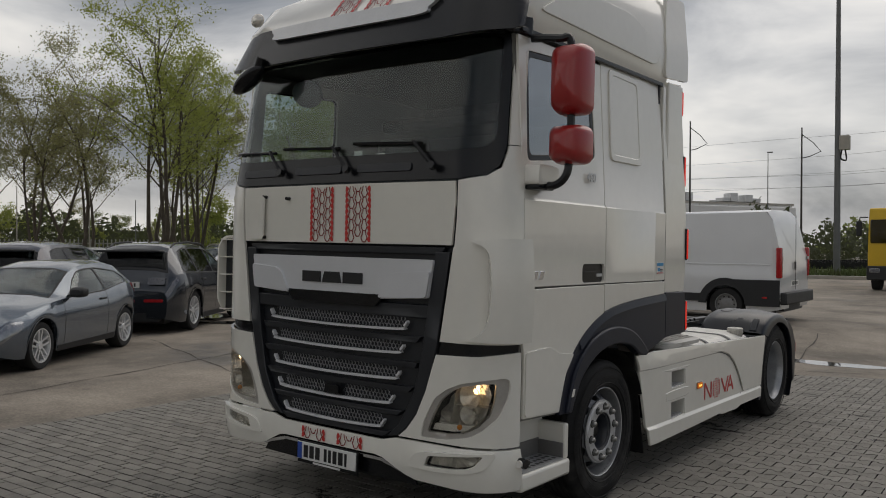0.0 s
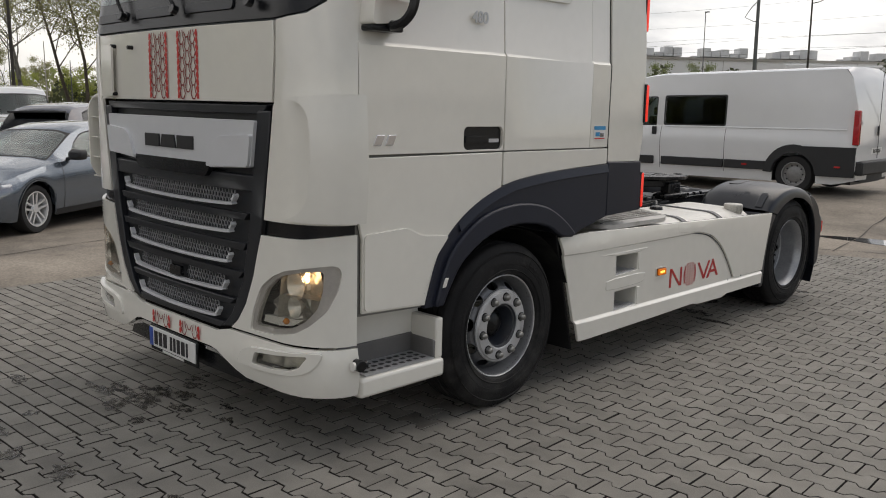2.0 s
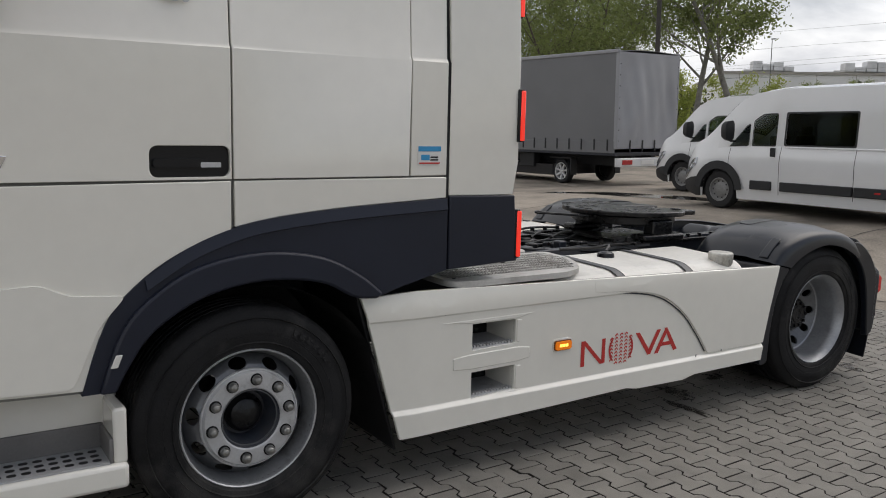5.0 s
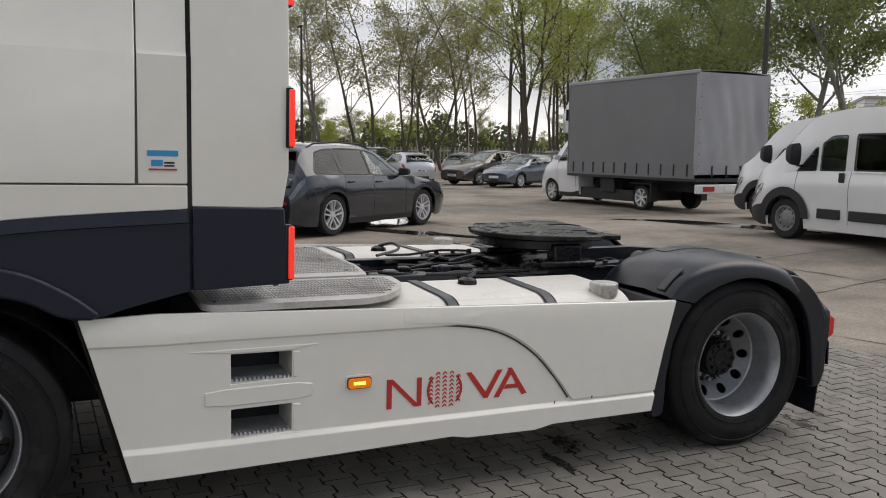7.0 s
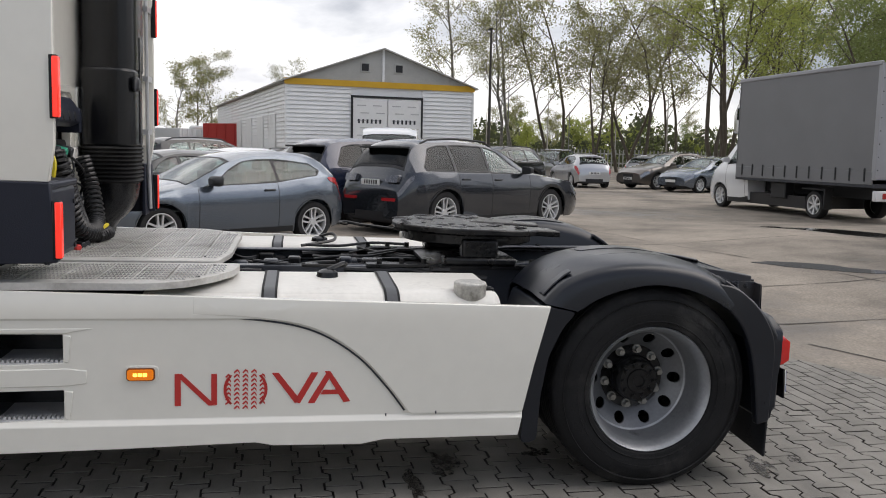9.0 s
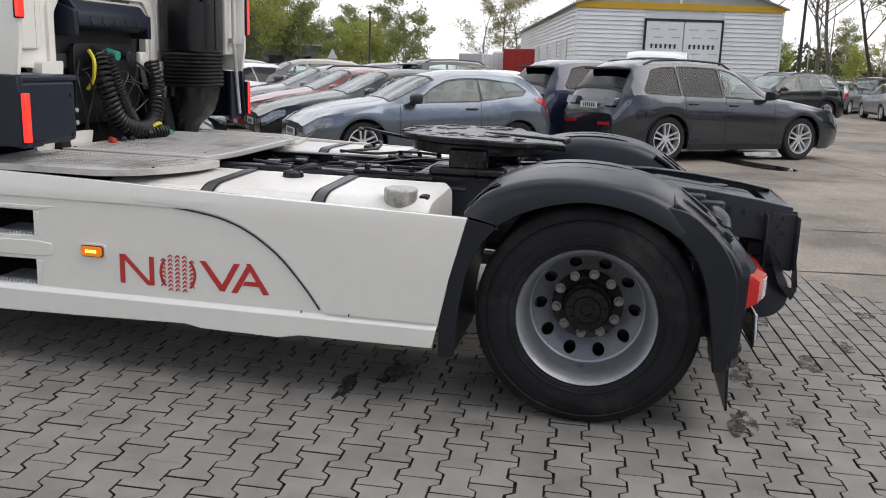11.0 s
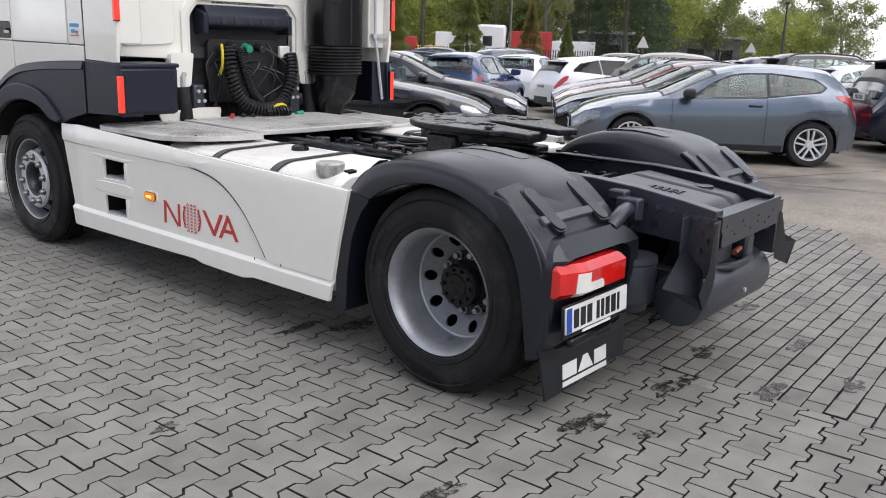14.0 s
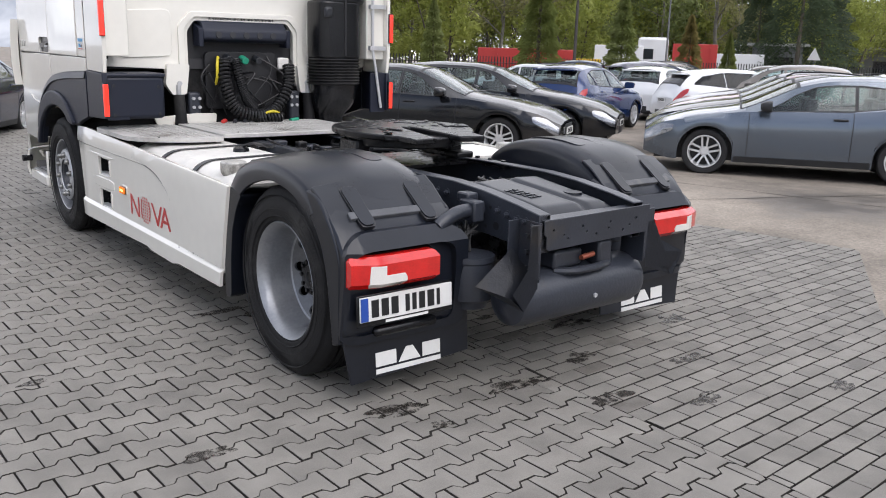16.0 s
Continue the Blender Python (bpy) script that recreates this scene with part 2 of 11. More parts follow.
M_STEPGREY = mat("mid_grey_step_plastic", (0.16, 0.155, 0.15), 0.5, vary=0.15, fine=150)
M_DASH = mat("grey_dashboard", (0.09, 0.09, 0.10), 0.7, vary=0.1, fine=200)
M_GLASS = glass("clear_glass", (0.88, 0.93, 0.91))
M_TINT = glass("tinted_glass", (0.10, 0.115, 0.12))
M_LENS = glass("lamp_lens", (0.92, 0.92, 0.90))


# ---------------------------------------------------------------- mesh helpers
def finish(me, angle=35):
    me.polygons.foreach_set("use_smooth", [True] * len(me.polygons))
    me.set_sharp_from_angle(angle=radians(angle))


def part(name, bm, material, parent=None, label="", bevel=0.0, angle=35, m=None):
    """One bmesh as one mesh object, under its thing."""
    me = bpy.data.meshes.new(name)
    bmesh.ops.recalc_face_normals(bm, faces=bm.faces)
    bm.to_mesh(me)
    bm.free()
    me.materials.append(material)
    finish(me, angle)
    ob = new(name, me)
    if parent:
        ob.parent = parent
    if m:
        ob.matrix_basis = m
    if label:
        ob["label"] = label
    if bevel:
        mod = ob.modifiers.new("edge", "BEVEL")
        mod.width, mod.segments, mod.limit_method, mod.angle_limit = bevel, 2, "ANGLE", radians(40)
        mod.harden_normals = False
    return ob


def thing(name, label, category, m=None, group="", kind=""):
    ob = new(name)
    if m:
        ob.matrix_basis = m
    return tagged(ob, label, category, group, kind)


def box(bm, x0, x1, y0, y1, z0, z1):
    vs = [bm.verts.new(p) for p in ((x0, y0, z0), (x1, y0, z0), (x1, y1, z0), (x0, y1, z0), (x0, y0, z1), (x1, y0, z1), (x1, y1, z1), (x0, y1, z1))]
    for f in ((3, 2, 1, 0), (4, 5, 6, 7), (0, 1, 5, 4), (1, 2, 6, 5), (2, 3, 7, 6), (3, 0, 4, 7)):
        bm.faces.new([vs[i] for i in f])
    return bm


def boxes(*rows):
    bm = bmesh.new()
    for r in rows:
        box(bm, *r)
    return bm


def prism(bm, poly, axis, lo, hi):
    """A polygon of the two other axes, pushed along axis from lo to hi."""
    def at(p, w):
        q = list(p)
        q.insert("xyz".index(axis), w)
        return bm.verts.new(q)
    a, b = [at(p, lo) for p in poly], [at(p, hi) for p in poly]
    bm.faces.new(a[::-1])
    bm.faces.new(b)
    for i in range(len(poly)):
        j = (i + 1) % len(poly)
        bm.faces.new((a[i], a[j], b[j], b[i]))
    return bm


def rod(bm, p0, p1, r0, r1=None, seg=12, caps=True):
    p0, p1 = Vector(p0), Vector(p1)
    r1 = r0 if r1 is None else r1
    q = (p1 - p0).to_track_quat("Z", "Y").to_matrix()
    rings = []
    for p, r in ((p0, r0), (p1, r1)):
        rings.append([bm.verts.new(p + q @ Vector((r * math.cos(k * math.tau / seg), r * math.sin(k * math.tau / seg), 0))) for k in range(seg)])
    for k in range(seg):
        j = (k + 1) % seg
        bm.faces.new((rings[0][k], rings[0][j], rings[1][j], rings[1][k]))
    if caps:
        bm.faces.new(rings[0][::-1])
        bm.faces.new(rings[1])
    return bm


def tube(bm, pts, r, seg=8):
    pts = [Vector(p) for p in pts]
    rings, side = [], None
    for i, p in enumerate(pts):
        d = (pts[min(i + 1, len(pts) - 1)] - pts[max(i - 1, 0)]).normalized()
        if side is None:
            side = d.orthogonal().normalized()
        side = (side - d * side.dot(d)).normalized()
        up = d.cross(side)
        rr = r(i / (len(pts) - 1)) if callable(r) else r
        rings.append([bm.verts.new(p + rr * (math.cos(k * math.tau / seg) * side + math.sin(k * math.tau / seg) * up)) for k in range(seg)])
    for a, b in zip(rings, rings[1:]):
        for k in range(seg):
            j = (k + 1) % seg
            bm.faces.new((a[k], a[j], b[j], b[k]))
    bm.faces.new(rings[0][::-1])
    bm.faces.new(rings[-1])
    return bm


def curve(pts, n=8):
    """Points along a smooth line through pts."""
    pts = [Vector(p) for p in pts]
    res = []
    for i in range(len(pts) - 1):
        a, b, c, d = pts[max(i - 1, 0)], pts[i], pts[i + 1], pts[min(i + 2, len(pts) - 1)]
        for k in range(n):
            t = k / n
            res.append(0.5 * ((2 * b) + (c - a) * t + (2 * a - 5 * b + 4 * c - d) * t * t + (3 * b - a - 3 * c + d) * t ** 3))
    return res + [pts[-1]]


def lathe(bm, profile, seg=40, axis="x", centre=(0, 0, 0), closed=False):
    """profile: rows of (place along the axis, radius)."""
    c = Vector(centre)
    rings = []
    for a, r in profile:
        ring = []
        for k in range(seg):
            s, t = r * math.cos(k * math.tau / seg), r * math.sin(k * math.tau / seg)
            v = {"x": (a, s, t), "y": (s, a, t), "z": (s, t, a)}[axis]
            ring.append(bm.verts.new(c + Vector(v)))
        rings.append(ring)
    for a, b in list(zip(rings, rings[1:])) + ([(rings[-1], rings[0])] if closed else []):
        for k in range(seg):
            j = (k + 1) % seg
            bm.faces.new((a[k], a[j], b[j], b[k]))
    return bm


def fill(outer, holes=()):
    """A flat bmesh of a 2D outline with holes, in x and y."""
    bm = bmesh.new()
    for loop in (outer, *holes):
        vs = [bm.verts.new((a, b, 0)) for a, b in loop]
        for i in range(len(vs)):
            bm.edges.new((vs[i], vs[(i + 1) % len(vs)]))
    bmesh.ops.triangle_fill(bm, use_beauty=True, edges=bm.edges)
    return bm


def plate(outer, where, inward, holes=(), cut_a=(), cut_b=()):
    """A panel: a 2D outline (a, b) with holes, cut along lines of a and b, laid on the surface where(a, b) and given thickness along the vector inward(a, b)."""
    bm = fill(outer, holes)
    for vals, no in ((cut_a, (1, 0, 0)), (cut_b, (0, 1, 0))):
        for v in vals:
            co = (v, 0, 0) if no[0] else (0, v, 0)
            bmesh.ops.bisect_plane(bm, geom=bm.verts[:] + bm.edges[:] + bm.faces[:], plane_co=co, plane_no=no, dist=1e-5)
    rim = [e for e in bm.edges if e.is_boundary]
    flatv = [(v, v.co.x, v.co.y) for v in bm.verts]
    back = {}
    faces = bm.faces[:]
    for v, a, b in flatv:
        back[v] = bm.verts.new(Vector(where(a, b)) + Vector(inward(a, b) if callable(inward) else inward))
        v.co = where(a, b)
    for f in faces:
        bm.faces.new([back[v] for v in reversed(f.verts)])
    for e in rim:
        a, b = e.verts
        bm.faces.new((a, b, back[b], back[a]))
    return bm


def rounded(x0, x1, y0, y1, r, n=5):
    res = []
    for cx, cy, a0 in ((x1 - r, y1 - r, 0), (x0 + r, y1 - r, 90), (x0 + r, y0 + r, 180), (x1 - r, y0 + r, 270)):
        for k in range(n + 1):
            a = radians(a0 + 90 * k / n)
            res.append((cx + r * math.cos(a), cy + r * math.sin(a)))
    return res


def soften(poly, r, n=4):
    """A polygon with its corners rounded by about r."""
    res = []
    for i, p in enumerate(poly):
        p, a, b = Vector(p), Vector(poly[i - 1]), Vector(poly[(i + 1) % len(poly)])
        u, v = p + (a - p).normalized() * min(r, (a - p).length * 0.45), p + (b - p).normalized() * min(r, (b - p).length * 0.45)
        for k in range(n + 1):
            t = k / n
            res.append(tuple((1 - t) ** 2 * u + 2 * t * (1 - t) * p + t * t * v))
    return res


def disc(cx, cy, r, n=16):
    return [(cx + r * math.cos(k * math.tau / n), cy + r * math.sin(k * math.tau / n)) for k in range(n)]


def mirrored(poly):
    return [(-a, b) for a, b in reversed(poly)]


def span(a, b, n):
    return [a + (b - a) * k / n for k in range(n + 1)]

# ---------------------------------------------------------------- the tractor unit
# x to its driver's side, y towards its tail from the front axle, z up
truck = thing("tractor_unit", "cream white tractor lorry with high-roof sleeper cab, parked on block paving", "lorry", pose(-3.61, 4.817, 0, 0, 0, 0.7))
TW = 1.25
CA = [s * a for s in (-1, 1) for a in (0.3, 0.6, 0.9, 0.97, 1.04, 1.1, 1.15, 1.19, 1.22, 1.24)]


def shrink(z):
    step = 0.014 * min(1.0, max(0.0, (z - 2.015) / 0.02))
    return (TW - step - max(0.0, z - 2.03) * 0.06) / TW


def nose(a, z, out=0.0):
    """The cab's front skin; out: metres proud of it."""
    b = abs(a)
    if b <= 0.9:
        y, nx, ny = -1.405 + 0.035 * (b / 0.9) ** 2, 0.0, -1.0
    else:
        t = min((b - 0.9) / 0.35, 1.0)
        y = -1.37 + 0.25 * (1 - math.sqrt(max(0.0, 1 - t * t)))
        nx, ny = t, -math.sqrt(max(0.0, 1 - t * t))
    y += max(0.0, z - 2.13) * 0.15
    return (a * shrink(z) + math.copysign(nx, a) * out, y + ny * out, z)


def nose_in(d):
    def f(a, z):
        b = abs(a)
        t = 0.0 if b <= 0.9 else min((b - 0.9) / 0.35, 1.0)
        return (-math.copysign(t, a) * d, math.sqrt(max(0.0, 1 - t * t)) * d, 0)
    return f


def front_panel(name, poly, material, out=0.0, thick=0.02, holes=(), bevel=0.004, label="", parent=None, cuts=(), extra=None):
    def where(a, z):
        o = out + (extra(a, z) if extra else 0.0)
        return nose(a, z, o)
    bm = plate(poly, where, nose_in(thick), holes, CA, cuts)
    return part(name, bm, material, parent or truck, label, bevel)


def side_panel(name, poly, material, sign=1, out=0.0, thick=0.02, holes=(), bevel=0.004, label="", parent=None, cuts=(1.5, 2.015, 2.035, 2.5), extra=None, cut_y=()):
    def where(y, z):
        return (sign * (TW * shrink(z) + out + (extra(y, z) if extra else 0.0)), y, z)
    bm = plate(poly, where, (-sign * thick, 0, 0), holes, cut_y, cuts)
    return part(name, bm, material, parent or truck, label, bevel)


def arc(pts, n=6):
    return [tuple(p)[:2] for p in curve([(a, b, 0) for a, b in pts], n)]


# -- cab front
front_panel("bonnet_panel", [(-0.945, 2.115), (-0.915, 1.74), (0.915, 1.74), (0.945, 2.115)], M_WHITE, cuts=(1.8, 2.0))
for s in (-1, 1):
    corner = [(0.965, 2.118), (0.935, 1.74), (0.925, 1.72), (0.845, 1.175), (1.25, 1.175), (1.25, 2.322), (1.219, 2.322), (1.216, 2.29), (1.197, 2.194), (1.13, 2.143)]
    poly = corner if s > 0 else mirrored(corner)
    front_panel("corner_panel", poly, M_WHITE, cuts=(1.3, 1.5, 1.7, 1.9))
    # the air deflector that stands proud of the corner
    blade = [(1.25, 1.19), (1.25, 1.785)] + arc([(1.12, 1.772), (1.05, 1.762), (1.105, 1.735), (1.135, 1.66), (1.14, 1.45), (1.125, 1.29), (1.08, 1.225), (1.02, 1.195)], 3)
    if s < 0:
        fin = part("air_deflector", plate(soften([(-1.305, 1.30), (-1.305, 1.70), (-1.25, 1.775), (-1.12, 1.785), (-1.12, 1.20), (-1.25, 1.215)], 0.04), lambda y, z: (-1.312 + 0.05 * max(0.0, -1.25 - y), y, z), (0.012, 0, 0)), M_WHITE, truck, "white corner deflector with open slots", bevel=0.004)
        part("slot_back", boxes((-1.30, -1.20, -1.232, -1.222, 1.22, 1.76)), M_GRILLE, fin)
        for z in (1.235, 1.36, 1.49, 1.62, 1.75):
            part("slot_rib", boxes((-1.302, -1.215, -1.285, -1.23, z - 0.005, z + 0.005)), M_WHITE, fin)
    else:
        front_panel("air_deflector", blade if s > 0 else mirrored(blade), M_WHITE, out=0.062, thick=0.067, bevel=0.014, cuts=(1.3, 1.45, 1.6),
                extra=lambda a, z: 0.02 * max(0.0, (abs(a) - 1.03) / 0.22) * math.sin(math.pi * min(1, max(0, (z - 1.15) / 0.62))) - 0.018 * max(0.0, (1.10 - abs(a)) / 0.08))
    pillar = [(1.219, 2.327), (1.25, 2.327), (1.25, 3.0), (1.220, 3.0)]
    front_panel("windscreen_pillar", pillar if s > 0 else mirrored(pillar), M_WHITE, cuts=(2.6,))
    lamp = soften([(0.765, 0.640), (0.80, 0.735), (0.859, 0.839), (0.93, 0.895), (0.99, 0.922), (1.084, 0.943), (1.183, 0.955), (1.180, 0.86), (1.158, 0.765), (1.10, 0.700), (1.03, 0.662), (0.92, 0.645)], 0.02)
    rim = soften([(0.722, 0.602), (0.745, 0.702), (0.815, 0.84), (0.90, 0.902), (1.0, 0.945), (1.12, 0.970), (1.224, 0.988), (1.234, 0.945), (1.225, 0.86), (1.194, 0.76), (1.125, 0.685), (1.05, 0.640), (0.90, 0.612)], 0.025)
    shell = [(0.822, 1.098), (0.79, 1.0), (0.755, 0.88), (0.69, 0.73), (0.62, 0.635), (0.56, 0.585), (1.25, 0.585), (1.25, 1.128), (1.10, 1.105)]
    if s < 0:
        lamp, rim, shell = mirrored(lamp), mirrored(rim), mirrored(shell)
    front_panel("headlight_panel", shell, M_WHITE, holes=(rim,), cuts=(0.7, 0.85, 1.0))
    hl = front_panel("headlight", rim, mat("headlight_bezel", (0.44, 0.42, 0.39), 0.3, metal=0.4), out=-0.012, thick=0.02, holes=(lamp,), label="headlight with satin bezel, lit warm")
    bowl = bmesh.new()
    for cx, cz, r in ((1.075, 0.872, 0.072), (1.065, 0.765, 0.055)):
        q = Vector(nose(s * cx, cz, -0.085))
        lathe(bowl, [(0.0, 0.012), (-0.012, 0.35 * r), (-0.032, 0.75 * r), (-0.060, r)], 20, "y", q)
    part("reflector", bowl, M_LAMPBODY, hl)
    front_panel("lamp_back", lamp, M_LAMPBODY, out=-0.115, thick=0.01, bevel=0, parent=hl, cuts=(0.66, 0.69, 0.72, 0.725, 0.76, 0.80, 0.84, 0.88, 0.92), extra=lambda a, z: 0.030 * ((abs(a) * 11) % 1.0) + 0.010 * math.sin(60 * z))
    blades = bmesh.new()
    for (a0, z0), (a1, z1) in (((0.925, 0.70), (0.965, 0.915)), ((0.955, 0.822), (1.175, 0.812))):
        f0, f1, b0, b1 = nose(s * a0, z0, -0.012), nose(s * a1, z1, -0.012), nose(s * a0, z0, -0.10), nose(s * a1, z1, -0.10)
        blades.faces.new([blades.verts.new(c) for c in (f0, f1, b1, b0)])
    bmesh.ops.solidify(blades, geom=blades.faces[:], thickness=0.006)
    part("divider", blades, M_LAMPBODY, hl)
    strip = soften([(0.785, 0.652), (0.80, 0.692), (1.085, 0.705), (1.02, 0.668), (0.92, 0.656)], 0.008)
    front_panel("running_light", strip if s > 0 else mirrored(strip), M_WHITELAMP, out=-0.035, thick=0.03, bevel=0.003, parent=hl, label="clear ribbed strip of the running light", extra=lambda a, z: 0.006 * math.sin(220 * a))
    amber = bmesh.new()
    bmesh.ops.create_uvsphere(amber, u_segments=12, v_segments=8, radius=0.016, matrix=Matrix.Translation(nose(s * 0.985, 0.69, -0.022)))
    part("indicator_bulb", amber, M_INDICATOR, hl, "amber indicator bulb")
    bulb = bmesh.new()
    for cx, cz, r in ((1.085, 0.90, 0.020), (1.095, 0.925, 0.012)):
        bmesh.ops.create_uvsphere(bulb, u_segments=12, v_segments=8, radius=r, matrix=Matrix.Translation(nose(s * cx, cz, -0.07)))
    part("bulb", bulb, M_WARM, hl)
    front_panel("lens", lamp, M_LENS, out=-0.002, thick=0.004, bevel=0, parent=hl, cuts=(0.7, 0.8, 0.9)).visible_shadow = False
    gap = [(0.80, 1.09), (1.26, 1.11), (1.26, 1.19), (0.83, 1.19)]
    front_panel("shut_gap", gap if s > 0 else mirrored(gap), M_BLACK, out=-0.03, thick=0.01, bevel=0)
fogs = []
for s in (-1, 1):
    f = soften([(0.775, 0.445), (0.80, 0.507), (0.95, 0.525), (1.125, 0.545), (1.085, 0.484), (1.04, 0.462), (0.92, 0.448)], 0.015)
    fogs.append(f if s > 0 else mirrored(f))
low = [(-1.25, 0.572), (-1.25, 0.335), (-1.1, 0.33), (-0.70, 0.345), (-0.62, 0.37), (-0.46, 0.445), (-0.40, 0.455), (0.40, 0.455), (0.46, 0.445), (0.62, 0.37), (0.70, 0.345), (1.1, 0.33), (1.25, 0.335), (1.25, 0.572), (0.545, 0.572), (0.44, 0.548), (-0.44, 0.548), (-0.545, 0.572)]
bumper = front_panel("bumper", low, M_WHITE, out=0.006, holes=fogs, cuts=(0.4, 0.5), extra=lambda a, z: 0.02 * math.sin(math.pi * min(1, max(0, (z - 0.33) / 0.24))))
for f in fogs:
    fl = front_panel("fog_lamp", f, M_LAMPBODY, out=-0.03, thick=0.01, bevel=0, parent=bumper, label="clear fog lamp", extra=lambda a, z: 0.01 * math.sin(60 * a))
    front_panel("lens", f, M_LENS, out=0.008, thick=0.004, bevel=0, parent=fl).visible_shadow = False
    e_ = 1 if sum(a for a, b in f) > 0 else -1
    ring = soften([(0.645, 0.425), (0.70, 0.508), (0.76, 0.527), (0.98, 0.548), (1.185, 0.565), (1.155, 0.50), (1.12, 0.462), (1.05, 0.436), (0.85, 0.420)], 0.03)
    front_panel("fog_surround", ring if e_ > 0 else mirrored(ring), M_WHITE, out=0.034, thick=0.03, holes=(f,), bevel=0.010, parent=bumper)
front_panel("lower_intake", [(-0.68, 0.30), (0.68, 0.30), (0.62, 0.40), (0.46, 0.47), (-0.46, 0.47), (-0.62, 0.40)], M_BLACK, out=-0.03, thick=0.02)
front_panel("chrome_strip", arc([(-0.66, 0.355), (-0.60, 0.385), (-0.46, 0.425), (-0.36, 0.432), (0.36, 0.432), (0.46, 0.425), (0.60, 0.385), (0.66, 0.355)], 4) + arc([(0.63, 0.352), (0.585, 0.37), (0.45, 0.405), (0.36, 0.413), (-0.36, 0.413), (-0.45, 0.405), (-0.585, 0.37), (-0.63, 0.352)], 4), M_CHROME, out=-0.002, thick=0.015, bevel=0.003)

# -- grille
grille_poly = soften([(-0.905, 1.728), (-0.815, 1.15), (-0.78, 1.0), (-0.745, 0.87), (-0.68, 0.725), (-0.61, 0.63), (-0.53, 0.575), (-0.42, 0.552), (0.42, 0.552), (0.53, 0.575), (0.61, 0.63), (0.68, 0.725), (0.745, 0.87), (0.78, 1.0), (0.815, 1.15), (0.905, 1.728)], 0.02, 2)
grille = front_panel("grille", grille_poly, M_GRILLE, out=-0.045, thick=0.02, label="black radiator grille with five silver bars")
for (z0, z1, w0, w1) in ((1.685, 1.728, 0.87, 0.90), (1.30, 1.385, 0.80, 0.83), (1.155, 1.19, 0.70, 0.73), (1.0, 1.035, 0.69, 0.71), (0.85, 0.885, 0.64, 0.68), (0.70, 0.735, 0.56, 0.60), (0.56, 0.595, 0.45, 0.50)):
    front_panel("louvre", [(-w1 * 0.96, z1), (-w0 * 0.96, z0), (w0 * 0.96, z0), (w1 * 0.96, z1)], M_GRILLE, out=-0.010, thick=0.045, bevel=0.012, parent=grille)
for s in (-1, 1):
    frame_poly = [(0.80, 1.70), (0.72, 1.12), (0.66, 0.85), (0.56, 0.66), (0.47, 0.575), (0.55, 0.59), (0.62, 0.645), (0.69, 0.74), (0.755, 0.89), (0.79, 1.02), (0.825, 1.17), (0.90, 1.70)]
    front_panel("grille_side", frame_poly if s > 0 else mirrored(frame_poly), M_GRILLE, out=-0.004, thick=0.04, bevel=0.01, parent=grille, cuts=(0.8, 1.0, 1.2, 1.4))
front_panel("badge_ledge", soften([(-0.43, 1.43), (-0.37, 1.355), (0.37, 1.355), (0.43, 1.43)], 0.02), M_BLACK, out=0.016, thick=0.05, bevel=0.008, parent=grille)
badge = front_panel("badge_bar", soften([(-0.80, 1.652), (-0.765, 1.425), (-0.415, 1.405), (0.415, 1.405), (0.765, 1.425), (0.80, 1.652)], 0.015), M_BADGE, out=0.015, thick=0.03, bevel=0.006, parent=grille, label="satin silver badge bar")
for s in (-1, 1):
    wing = soften([(0.40, 1.412), (0.47, 1.54), (0.53, 1.57), (0.788, 1.585), (0.762, 1.428)], 0.02)
    front_panel("badge_wing", wing if s > 0 else mirrored(wing), M_BADGE, out=0.032, thick=0.02, bevel=0.008, parent=badge)
